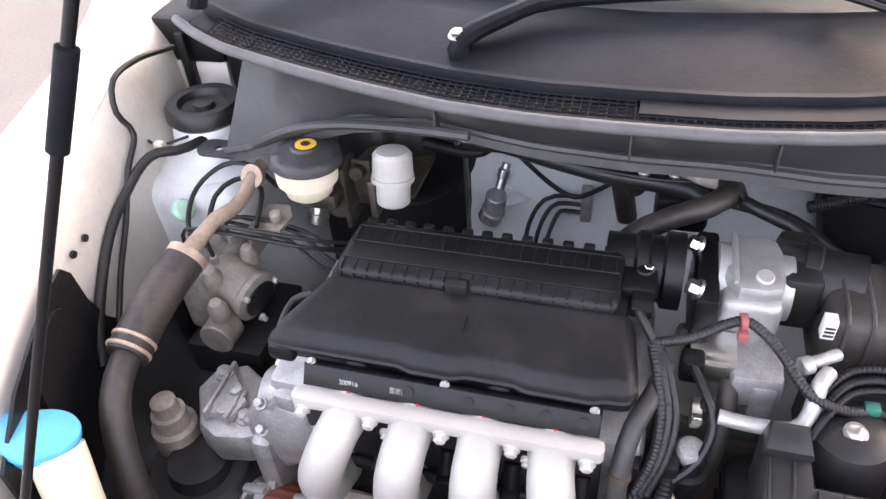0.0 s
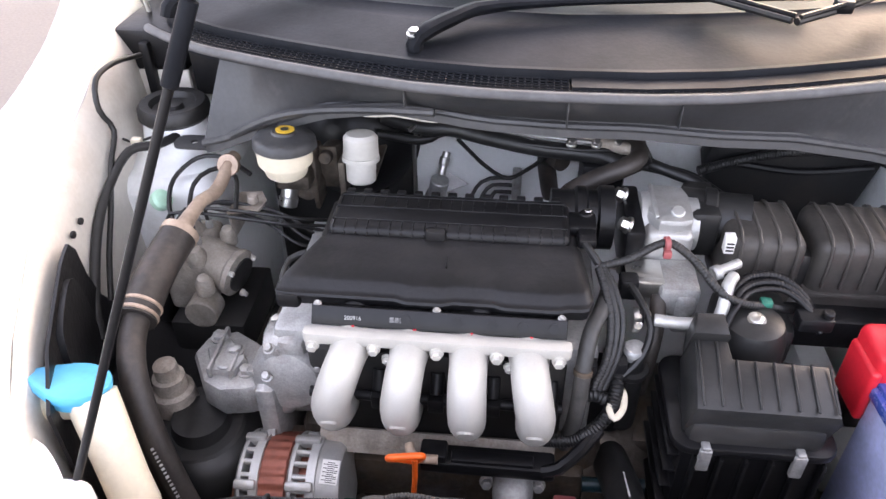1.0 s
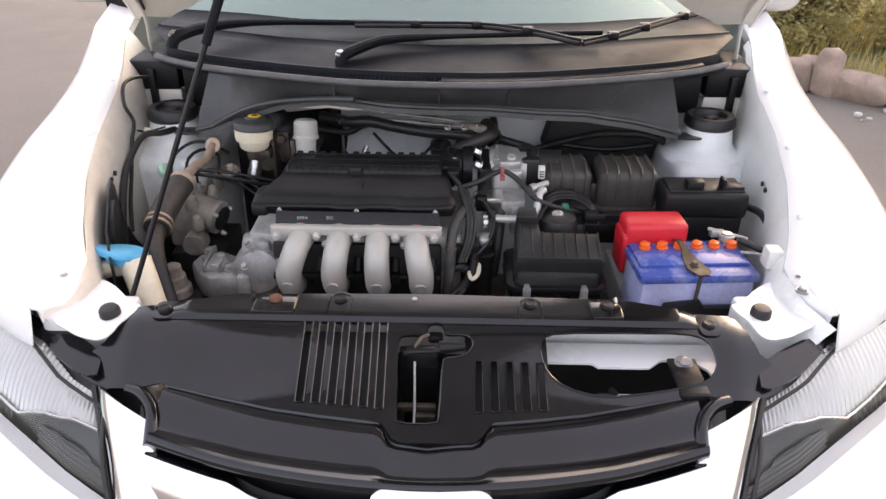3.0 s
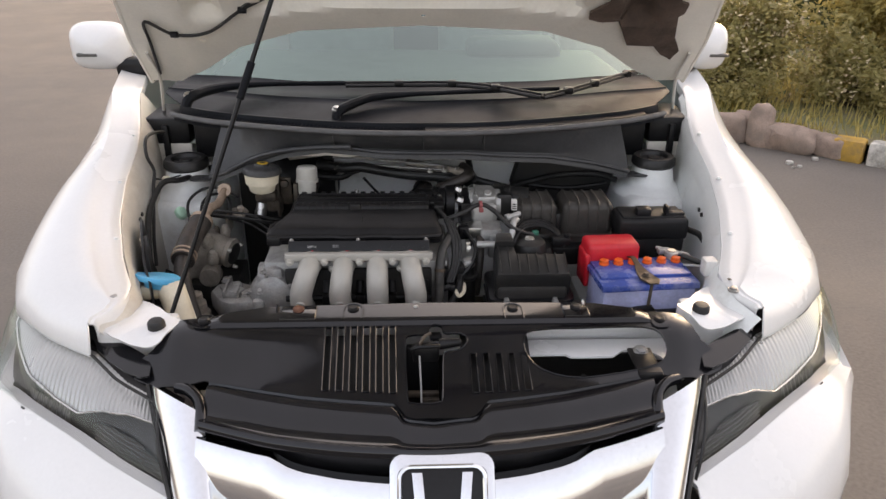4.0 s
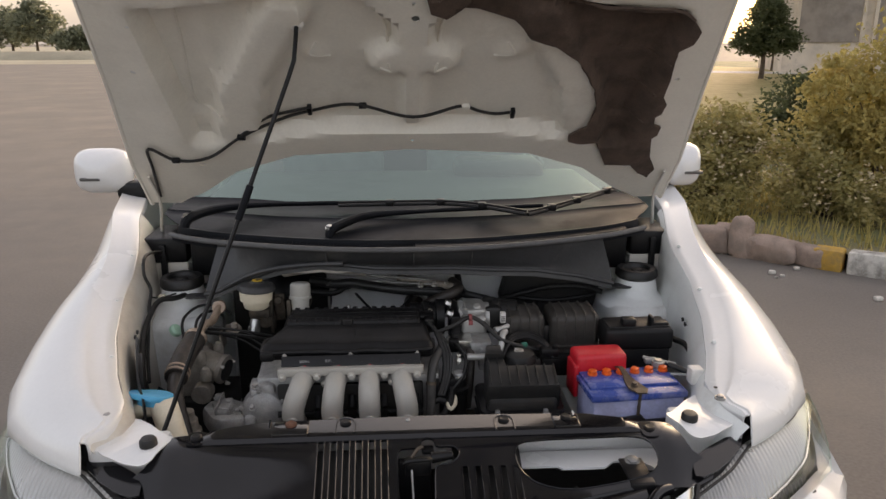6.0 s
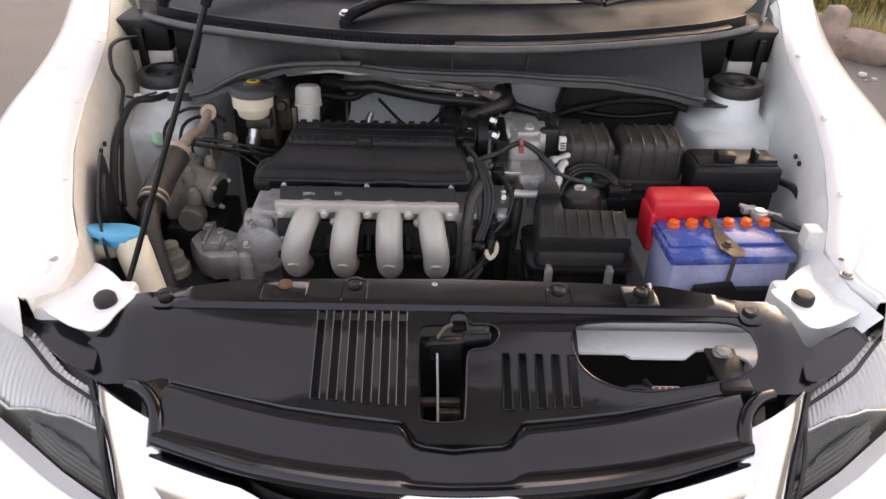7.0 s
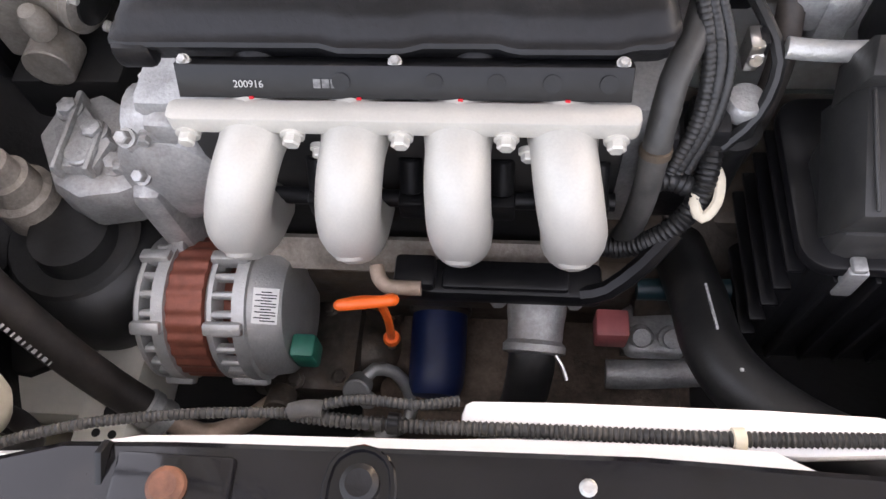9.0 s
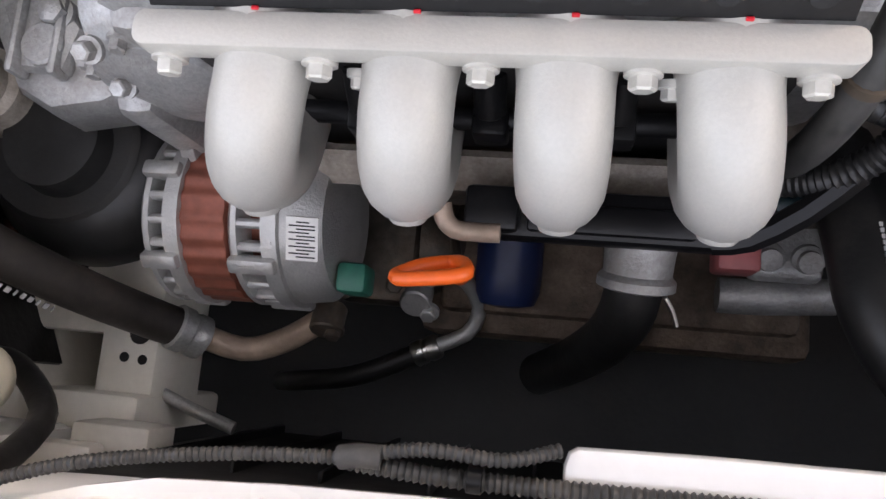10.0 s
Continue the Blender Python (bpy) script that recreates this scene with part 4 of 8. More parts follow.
REFL = [(0.22, 0.22), (0.30, 0.42), (0.42, 0.60), (0.55, 0.72), (0.65, 0.75), (0.75, 0.50), (0.85, 0.34), (0.97, 0.28)]
for s in (-1, 1):
    lamp = thing("headlight", (s * 0.65, 0.0, 0.6), "clear glass headlight with a ribbed grey reflector and dark bezel", "headlight", "headlights of the car")
    part("lens", lamp_surface(s, 0, 1, 0, 1, 24, 12), M_GLASS, lamp, "clear lens")
    part("bezel", lamp_surface(s, 0.0, 1.0, -0.02, 1.02, 24, 12, back=0.036), M_LAMPDK, lamp, "dark grey inner bezel")
    part("main_reflector", lamp_surface(s, 0.22, 0.97, 0.02, REFL, 560, 14, back=0.024, wave=0.0024, pitch=380, lean=6), M_LAMPIN, lamp, "ribbed grey reflector")
    part("trim_line", sweep([lamp_point(s, t, 0.02 + (lerp(REFL, t) - 0.02) * k, 0.020) for t, k in ((0.22, 0.0), (0.22, 0.5), (0.22, 1.0))] + [lamp_point(s, t, lerp(REFL, t), 0.020) for t in np.linspace(0.24, 0.97, 24)], 0.0022, 6), M_LAMPTRIM, lamp, "bright edge of the reflector")
    part("low_reflector", lamp_surface(s, 0.70, 0.985, [(0.70, 0.74), (0.78, 0.64), (0.86, 0.62), (0.985, 0.80)], 0.95, 60, 90, back=0.030, wave=0.004, pitch=6, lean=110), M_LAMPRIB, lamp, "dark ribbed lower reflector")
    part("side_reflector", lamp_surface(s, 0.42, 0.60, 0.80, 0.95, 90, 10, back=0.031, wave=0.003, pitch=330, lean=20), M_LAMPRIB, lamp)
    part("corner_reflector", lamp_surface(s, 0.03, 0.12, 0.12, 0.75, 60, 12, back=0.024, wave=0.003), M_LAMPTRIM, lamp, "pale corner lamp")
    part("housing", lamp_surface(s, 0.0, 1, -0.02, 1.02, 24, 12, back=0.075), M_DARK, lamp, "black lamp housing")
    part("bracket_cap", plate(soften([(s * u, y) for u, y in ((0.470, -0.110), (0.53, -0.082), (0.592, -0.025), (0.575, -0.005), (0.50, -0.045), (0.475, -0.070))], 1), thick=0.004, cut=0.015, shape=lambda x, y: (x, y + 0.004, 0.770 + 0.25 * min(0, y + 0.01))), M_SHROUD, lamp, "black plastic top of the lamp housing")
    part("edge_gasket", sweep([lamp_point(s, t, 0, 0.002) for t in np.linspace(0, 1, 20)] + [lamp_point(s, 1, v, 0.002) for v in np.linspace(0.1, 1, 8)] + [lamp_point(s, t, 1, 0.002) for t in np.linspace(0.97, 0, 20)], 0.003, 6), M_RUBBER, lamp, "black rubber edge")

# ---- chrome grille ----
GRILLE = thing("front_grille", (0, -0.24, 0.5), "wide chrome front grille with black inserts", "grille")
rows = []
for i in range(57):
    x = -0.372 + 0.744 * i / 56
    a = abs(x)
    zt = lerp([(0, 0.660), (0.07, 0.660), (0.145, 0.664), (0.205, 0.671), (0.225, 0.677), (0.25, 0.692), (0.30, 0.696), (0.36, 0.701), (0.42, 0.706)], a)
    zb = lerp([(0, 0.54), (0.2, 0.555), (0.36, 0.58), (0.46, 0.61)], a)
    y = -0.272 + 0.085 * (a / 0.415) ** 2
    rows.append([(x, y + 0.02, zt - 0.004), (x, y, zt), (x, y - 0.012, zt - 0.012), (x, y - 0.036, (zt + zb) / 2), (x, y - 0.042, zb), (x, y, zb - 0.012)])
part("chrome_bar", loft(rows, thick=0.003), M_CHROME, GRILLE)
part("recess", loft([[(x, -0.232 + 0.42 * x * x, 0.704), (x, -0.238 + 0.42 * x * x, 0.66), (x, -0.225 + 0.42 * x * x, 0.5)] for x in np.linspace(-0.40, 0.40, 17)], thick=0.004), M_BLACK, GRILLE, "black recess behind the bar")
for s in (-1, 1):
    rows = []
    for t in np.linspace(0, 1.5, 13):
        # from the lamp's edge inwards to the end of the bar
        a = Vector((0.462 - 0.062 * t, -0.118 - 0.145 * t, 0.746 - 0.135 * t))
        b = Vector((0.366 - 0.024 * t, -0.168 - 0.095 * t, 0.722 - 0.090 * t))
        row = [a + Vector((0.004, 0.016, -0.02)), a]
        for k in (0.06, 0.2, 0.4, 0.6, 0.8, 0.94):
            q = a.lerp(b, k)
            row.append(q + Vector((0, -0.010, 0.008)) * math.sin(math.pi * k) ** 0.6)
        row += [b, b + Vector((-0.004, 0.012, -0.02))]
        rows.append([(s * q.x, q.y, q.z) for q in row])
    part("chrome_end", loft(rows, thick=0.003), M_CHROME, GRILLE)
    part("end_clip", tube([(s * 0.420, -0.115, 0.736), (s * 0.398, -0.126, 0.738), (s * 0.378, -0.146, 0.732), (s * 0.370, -0.170, 0.720), (s * 0.367, -0.192, 0.706)], 0.010, 10), M_SHROUD, GRILLE, "black clip over the chrome")
    part("end_gap", sweep([(s * (0.468 - 0.062 * t), -0.115 - 0.145 * t, 0.743 - 0.135 * t) for t in np.linspace(0, 1.1, 8)], 0.004, 6), M_RUBBER, GRILLE, "dark joint beside the lamp")
BM = Matrix.Translation((0.012, -0.288, 0.652)) @ pose(0, 0, 0, 55, 0, 0)
badge = part("emblem", prism(rounded(-0.080, 0.080, -0.066, 0.064, 0.022), 0, 0.014, 0.004, m=BM), M_CHROME, GRILLE, "chrome badge frame on a black ground")
part("badge_ground", prism(rounded(-0.068, 0.068, -0.056, 0.046, 0.018), 0.0142, 0.016, 0.0008, m=BM), M_BLACK, badge)
part("badge_frame", sweep([BM @ Vector((x, y, 0.0165)) for x, y in rounded(-0.064, 0.064, -0.054, 0.044, 0.018) + rounded(-0.064, 0.064, -0.054, 0.044, 0.018)[:1]], 0.004, 8), M_CHROME, badge)
for sg in (-1, 1):
    part("badge_mark", prism([(sg * 0.022, -0.05), (sg * 0.038, -0.05), (sg * 0.046, 0.036), (sg * 0.030, 0.036)], 0.016, 0.020, 0.001, m=BM), M_CHROME, badge, "plain slanted chrome bar")

# ---- engine ----
ENGINE = thing("engine", (-0.12, 0.38, 0.28), "dusty four-cylinder petrol engine with an aluminium head", "engine")
part("block", join(box(-0.33, 0.07, 0.27, 0.50, 0.30, 0.62, 0.02), box(-0.30, 0.05, 0.25, 0.28, 0.50, 0.58, 0.01)), M_DULLSTEEL, ENGINE, "oily iron engine block")
part("cylinder_head", join(box(-0.35, 0.05, 0.285, 0.50, 0.62, 0.775, 0.012), box(-0.345, -0.305, 0.272, 0.31, 0.68, 0.765, 0.014)), M_GREYALU, ENGINE, "dull aluminium cylinder head")
part("oil_pan", join(box(-0.22, 0.125, 0.150, 0.50, 0.36, 0.42, 0.012), box(-0.20, 0.11, 0.17, 0.30, 0.41, 0.435, 0.008)), M_SUMP, ENGINE, "dusty brown rusty sump")
# near-black plate that makes the gaps between the runners dark
part("inlet_plate", box(-0.302, 0.012, 0.270, 0.284, 0.60, 0.762, 0.006), M_DARK, ENGINE, "near-black plate covering the head behind the runners")
for x in (-0.212, -0.142, -0.074, -0.005):
    inj = part("injector", join(cyl((x, 0.272, 0.735), (x, 0.256, 0.712), 0.009), box(x - 0.010, x + 0.010, 0.244, 0.262, 0.69, 0.712, 0.003)), M_MATT, ENGINE, "black injector plug")
part("rail_pipe", tube([(-0.30, 0.258, 0.70), (-0.15, 0.256, 0.702), (0.01, 0.258, 0.70)], 0.007, 10), M_MATT, ENGINE, "dark fuel pipe")
part("gearbox", join(lathe((0.05, 0.38, 0.47), (0.32, 0.38, 0.47), [(0, 0.15), (0.06, 0.145), (0.12, 0.12), (0.2, 0.11), (0.26, 0.07)], 28), box(0.10, 0.30, 0.30, 0.46, 0.50, 0.60, 0.02)), M_DULLSTEEL, ENGINE)
part("front_cover", join(box(-0.375, -0.345, 0.25, 0.50, 0.40, 0.70, 0.012), cyl((-0.36, 0.30, 0.735), (-0.325, 0.30, 0.735), 0.030), box(-0.37, -0.335, 0.268, 0.31, 0.64, 0.73, 0.012)), M_GREYALU, ENGINE, "cast aluminium front cover")
part("cover_dome", lathe((-0.333, 0.292, 0.700), (-0.335, 0.245, 0.706), [(0, 0.050), (0.018, 0.048), (0.026, 0.043), (0.030, 0.030), (0.034, 0.012)], 30), M_GREYALU, ENGINE, "rounded cast cover")
for an in (30, 100, 170, 250, 320):
    part("cover_bolt", hexbolt((-0.333 + 0.047 * math.cos(radians(an)), 0.276, 0.702 + 0.047 * math.sin(radians(an))), (0, -1, 0.1), 0.005, 0.008), M_GREYALU, ENGINE)
part("lower_rail", join(box(-0.158, 0.006, 0.200, 0.232, 0.632, 0.652, 0.005), box(-0.158, -0.125, 0.202, 0.230, 0.648, 0.662, 0.004), box(-0.12, -0.02, 0.204, 0.222, 0.648, 0.656, 0.003)), M_BLACK, ENGINE, "black plastic wiring rail")
part("rail_tail", tube([(-0.01, 0.206, 0.645), (0.01, 0.208, 0.652), (0.035, 0.222, 0.672), (0.055, 0.24, 0.69)], 0.008, 8), M_BLACK, ENGINE)
part("bent_pipe", tube([(-0.171, 0.215, 0.666), (-0.169, 0.207, 0.664), (-0.165, 0.202, 0.662), (-0.158, 0.200, 0.660), (-0.135, 0.200, 0.660)], 0.006, 10), M_TAN, ENGINE, "pale bent pipe")
for x, y, z in ((-0.345, 0.262, 0.765), (-0.355, 0.262, 0.715), (0.055, 0.30, 0.70)):
    part("bolt", hexbolt((x, y, z), (0, -0.5, 0.8), 0.0055, 0.010), M_GREYALU, ENGINE)

# intake manifold
MANI = thing("intake_manifold", (-0.15, 0.24, 0.62), "silver painted intake manifold with four curved runners", "intake manifold")
part("flange", prism(rounded(-0.303, 0.006, -0.0085, 0.0085, 0.006), -0.004, 0.011, 0.0014, m=Matrix.Translation((0, 0.2675, 0.780))), M_RUNNER, MANI)
XT, XB = (-0.250, -0.180, -0.110, -0.041), (-0.268, -0.187, -0.109, -0.030)
for a, b in zip(XT, XB):
    c = a + (b - a) * 0.45
    path = spline([(a, 0.285, 0.766), (a, 0.268, 0.764), (a + (b - a) * 0.25, 0.243, 0.757), (a + (b - a) * 0.65, 0.228, 0.738), (b, 0.225, 0.715), (b, 0.236, 0.688), (b, 0.27, 0.668)], 0.005)
    runner = part("runner", sweep(path, lambda s, d: 0.0212 + 0.004 * smooth(0.2, 0.0, s) + 0.0015 * math.sin(3 * s), 20, squash=1.05), M_RUNNER, MANI)
    part("boss", lathe((b, 0.2075, 0.702), (b, 0.1995, 0.697), [(-0.006, 0.0115), (0.001, 0.0105), (0.003, 0.0092), (0.003, 0.0065), (0.0015, 0.006)], 18), M_RUNNER, runner)
for k, x in enumerate((-0.289, -0.217, -0.144, -0.075, -0.005)):
    part("bolt", hexbolt((x - 0.003, 0.260, 0.774), (0, -0.8, -0.1), 0.0062, 0.008), M_BOLT, MANI, "bright hexagon bolt")
    if k in (1, 3):
        part("lower_bolt", hexbolt((x + 0.012, 0.262, 0.757), (0, -0.8, -0.2), 0.0052, 0.007), M_BOLT, MANI)
part("collector_plate", plate([(-0.30, 0.62), (0.0, 0.62), (0.0, 0.652), (-0.30, 0.652)], thick=0.006, m=Matrix.Translation((0, 0.262, 0.606)) @ pose(0, 0, 0, 60, 0, 0) @ pose(0, -0.636, 0)), M_CAST, MANI, "dusty grey lower plate")
# black sloping strip behind the flange with stamped print
STRIP = Matrix.Translation((-0.149, 0.2765, 0.7905)) @ pose(0, 0, 0, 58, 0, 0)
strip = part("rail_strip", prism([(-0.147, 0), (0.149, 0), (0.149, 0.023), (-0.147, 0.023)], -0.02, 0.0, 0.002, m=STRIP), M_BLACK, MANI, "black plastic strip with white stamped print")
for x in (-0.246, -0.174, -0.108, -0.040):
    part("red_mark", box(x - 0.0017, x + 0.0017, 0.2758, 0.2775, 0.7908, 0.7926, 0.0005), M_RED, strip, "small red paint mark")
for x in (-0.185, -0.125, -0.085, -0.05, -0.015):
    part("ring_mark", moved(lathe((0, 0, 0), (0, 0, 1), [(0.0, 0.006), (0.0006, 0.006), (0.0006, 0.005)], 16), Matrix.Translation((x, 0.2826, 0.8012)) @ pose(0, 0, 0, 58, 0, 0)), M_MATT, strip)
curve = bpy.data.curves.new("print", "FONT")
curve.body, curve.size, curve.extrude = "200916", 0.0068, 0.0002
tmp = bpy.data.objects.new("print", curve)
pm = bpy.data.meshes.new_from_object(tmp)
bpy.data.objects.remove(tmp)
tb = bmesh.new()
tb.from_mesh(pm)
part("stamped_print", moved(tb, STRIP @ Matrix.Translation((-0.108, 0.008, 0.0006))), M_PRINT, strip, "white stamped number")
for i in range(3):
    part("stamped_bar", box(-0.0024, 0.0024, -0.003, 0.003, 0, 0.0005, 0, m=STRIP @ Matrix.Translation((-0.052 + 0.0058 * i, 0.011, 0.0002))), M_PRINT2, strip, "pale smudged print")
for x in (-0.290, -0.15, -0.007):
    part("stud", hexbolt((x, 0.293, 0.808), (0, -0.3, 1), 0.0034, 0.005), M_GREYALU, MANI)
for a in (-0.25, -0.17, -0.10, -0.03):
    part("neck", tube([(a, 0.305, 0.775), (a, 0.318, 0.792), (a, 0.345, 0.80)], 0.017, 14), M_MATT, MANI, "black neck into the air chamber")

shift(MANI, 0.007, -0.012, 0.017)

# air chamber above it
PLEN = thing("air_chamber", (-0.15, 0.38, 0.77), "dusty black moulded plastic air chamber with a ribbed rear half", "engine cover")


def wavy(x):
    return 0.0045 * (smooth(-0.20, -0.19, x) - smooth(-0.145, -0.135, x)) + 0.0045 * (smooth(-0.085, -0.075, x) - smooth(-0.01, 0.0, x))


rows = []
N = 56
for i in range(N + 1):
    x = -0.352 + 0.382 * i / N
    e = min(i, N - i) / N
    k = (1 - (1 - min(1, e / 0.05)) ** 2) ** 0.5
    f = 0.304 + 0.016 * (1 - k) - wavy(x)
    b, zb = 0.395, 0.818
    row = [(f + 0.006, zb - 0.016), (f + 0.003, zb - 0.004), (f, zb - 0.002), (f - 0.001, zb + 0.002), (f + 0.001, zb + 0.0045), (f + 0.005, zb + 0.005), (f + 0.008, zb + 0.0055 + 0.002 * k), (f + 0.014, zb + 0.007 + 0.008 * k), (f + 0.019, zb + 0.008 + 0.010 * k), (0.345, zb + 0.008 + 0.014 * k), (0.365, zb + 0.008 + 0.018 * k), (b - 0.008, zb + 0.008 + 0.023 * k), (b - 0.002, zb + 0.007 + 0.023 * k), (b + 0.002, zb + 0.004 + 0.02 * k), (b + 0.004, zb - 0.012)]
    p = [min(1, max(0, (y - 0.309) / (b - 0.309))) for y, _ in row]
    rows.append([(x + q * (0.042 * (1 - i / N) - 0.010 * i / N), y, z) for q, (y, z) in zip(p, row)])
part("front_half", loft(rows), M_MATT, PLEN)
part("mould_line", box(-0.1455, -0.1445, 0.345, 0.366, 0.8385, 0.8445, 0.0004), M_MATT, PLEN)
rear = part("rear_half", join(box(-0.300, 0.002, 0.392, 0.48, 0.79, 0.858, 0.010, 3), box(-0.310, 0.012, 0.398, 0.478, 0.79, 0.842, 0.006)), M_MATT, PLEN)
for i in range(21):
    x = -0.292 + 0.0143 * i
    part("rib", box(x - 0.0009, x + 0.0009, 0.395, 0.411, 0.852, 0.8590, 0.0006, 1), M_MATT, rear)
    part("rib", box(x - 0.0008, x + 0.0008, 0.441, 0.465, 0.856, 0.8592, 0.0005, 1), M_MATT, rear)
    part("rib", box(x - 0.0009, x + 0.0009, 0.3895, 0.393, 0.836, 0.853, 0.0006, 1), M_MATT, rear)
for y in (0.412, 0.440, 0.466):
    part("cross_rib", box(-0.296, -0.002, y - 0.0008, y + 0.0008, 0.856, 0.8594, 0.0005, 1), M_MATT, rear)
for i in range(13):
    x = -0.285 + 0.0225 * i
    part("edge_lug", box(x - 0.006, x + 0.006, 0.474, 0.484, 0.835, 0.8585, 0.002), M_MATT, rear)
part("scallop", join(box(-0.175, -0.150, 0.386, 0.40, 0.838, 0.862, 0.004)), M_MATT, rear)
part("left_clip", tube([(-0.325, 0.33, 0.80), (-0.345, 0.33, 0.81), (-0.345, 0.37, 0.82), (-0.325, 0.38, 0.825)], 0.004, 8), M_RUBBER, PLEN)
part("left_ear", box(-0.345, -0.315, 0.30, 0.345, 0.80, 0.822, 0.006), M_MATT, PLEN)
part("ear_bolt", hexbolt((-0.37, 0.357, 0.722), (0, -0.1, 1), 0.009, 0.010), M_BOLT, PLEN, "bright bolt beside the chamber")
part("bolt_post", cyl((-0.37, 0.357, 0.64), (-0.37, 0.357, 0.722), 0.012), M_MATT, PLEN)
part("outlet_neck", lathe((-0.02, 0.497, 0.822), (0.068, 0.497, 0.822), [(0, 0.036), (0.03, 0.036), (0.034, 0.041), (0.045, 0.041), (0.048, 0.037), (0.06, 0.037), (0.063, 0.043), (0.082, 0.043)], 28), M_BLACK, PLEN, "black outlet neck")
part("sensor", join(box(0.0, 0.036, 0.425, 0.462, 0.84, 0.853, 0.004), box(0.012, 0.034, 0.400, 0.428, 0.838, 0.852, 0.003), cyl((0.022, 0.455, 0.85), (0.022, 0.455, 0.856), 0.008)), M_BLACK, PLEN, "black pressure sensor")
part("sensor_screw", hexbolt((0.026, 0.460, 0.853), (0, 0, 1), 0.005, 0.004), M_STEEL, PLEN)

shift(PLEN, 0.008, -0.013, 0.008)

# throttle body
THR = thing("throttle_body", (0.11, 0.48, 0.70), "bright cast aluminium throttle body on a black spacer", "throttle body")
part("casting", join(box(0.088, 0.150, 0.438, 0.538, 0.765, 0.836, 0.010, 3), lathe((0.086, 0.497, 0.815), (0.160, 0.497, 0.815), [(0, 0.040), (0.012, 0.040), (0.016, 0.034), (0.05, 0.032), (0.056, 0.036), (0.074, 0.036)], 28), prism(soften([(0.092, 0.446), (0.145, 0.446), (0.150, 0.47), (0.150, 0.52), (0.140, 0.534), (0.092, 0.534)], 1), 0.83, 0.852, 0.006), box(0.098, 0.104, 0.45, 0.53, 0.85, 0.856, 0.003), cyl((0.128, 0.465, 0.85), (0.128, 0.462, 0.858), 0.009), cyl((0.118, 0.533, 0.825), (0.150, 0.533, 0.825), 0.018)), M_ALU, THR)
part("spacer", box(0.064, 0.088, 0.430, 0.545, 0.76, 0.842, 0.005), M_BLACK, THR, "black plastic spacer")
for y, z in ((0.516, 0.846), (0.446, 0.846), (0.445, 0.782)):
    part("bolt", hexbolt((0.066, y, z - 0.004), (-1, 0, 0.4), 0.0085, 0.012), M_STEEL, THR)
part("motor_housing", join(box(0.105, 0.155, 0.375, 0.44, 0.755, 0.80, 0.008), box(0.125, 0.150, 0.372, 0.40, 0.73, 0.79, 0.006)), M_GREYALU, THR)
part("bracket", join(box(0.066, 0.125, 0.395, 0.435, 0.795, 0.799, 0.001), box(0.066, 0.112, 0.385, 0.397, 0.775, 0.80, 0.002)), M_STEEL, THR, "pressed steel bracket")
part("chrome_pipe", tube([(0.185, 0.375, 0.825), (0.176, 0.36, 0.823), (0.172, 0.345, 0.80), (0.160, 0.335, 0.785), (0.12, 0.335, 0.782), (0.095, 0.338, 0.782)], 0.0075, 12), M_ALU, THR, "bright bent metal pipe")
part("pipe_nut", join(cyl((0.165, 0.378, 0.828), (0.195, 0.395, 0.831), 0.006), cyl((0.16, 0.375, 0.827), (0.170, 0.380, 0.828), 0.009)), M_GREYALU, THR)
shift(THR, 0.018, -0.013, 0.012)
INT = thing("intake_duct", (0.30, 0.47, 0.70), "black plastic intake duct with two ribbed resonator boxes", "air duct")
part("rubber_sleeve", join(lathe((0.150, 0.497, 0.815), (0.24, 0.480, 0.815), [(0, 0.036), (0.030, 0.037), (0.032, 0.040), (0.045, 0.040), (0.048, 0.036), (0.09, 0.038)], 28), box(0.156, 0.196, 0.445, 0.532, 0.78, 0.848, 0.008)), M_RUBBER, INT, "black rubber sleeve")
for x0, x1, n in ((0.200, 0.296, 4), (0.308, 0.428, 5)):
    body = part("resonator", join(box(x0, x1, 0.405, 0.510, 0.73, 0.838, 0.016, 4), box(x0 - 0.004, x1 + 0.004, 0.402, 0.513, 0.755, 0.765, 0.003)), M_RESON, INT)
    for i in range(n):
        x = x0 + 0.014 + (x1 - x0 - 0.028) * i / (n - 1)
        part("rib", tube([(x, 0.402, 0.775), (x, 0.404, 0.822), (x, 0.420, 0.841), (x, 0.495, 0.841), (x, 0.511, 0.826)], 0.0022, 6), M_RESON, body)
part("cross_tube", box(0.29, 0.315, 0.42, 0.50, 0.745, 0.81, 0.01), M_AIRBOX, INT)
part("support", join(box(0.21, 0.44, 0.37, 0.41, 0.70, 0.745, 0.006), box(0.40, 0.43, 0.37, 0.41, 0.55, 0.71, 0.006), box(0.22, 0.25, 0.38, 0.42, 0.52, 0.71, 0.006)), M_MATT, INT)
part("white_tag", box(0.186, 0.198, 0.385, 0.398, 0.832, 0.856, 0.001, m=pose(0, 0, 0)), M_WHITE, INT, "small white coded tag")
part("tag_bar", join(*[box(0.1875, 0.1965, 0.3842, 0.3848, 0.836 + 0.005 * i, 0.8385 + 0.005 * i, 0) for i in range(3)]), M_INK, INT)

shift(INT, 0.01, 0.012, 0.012)

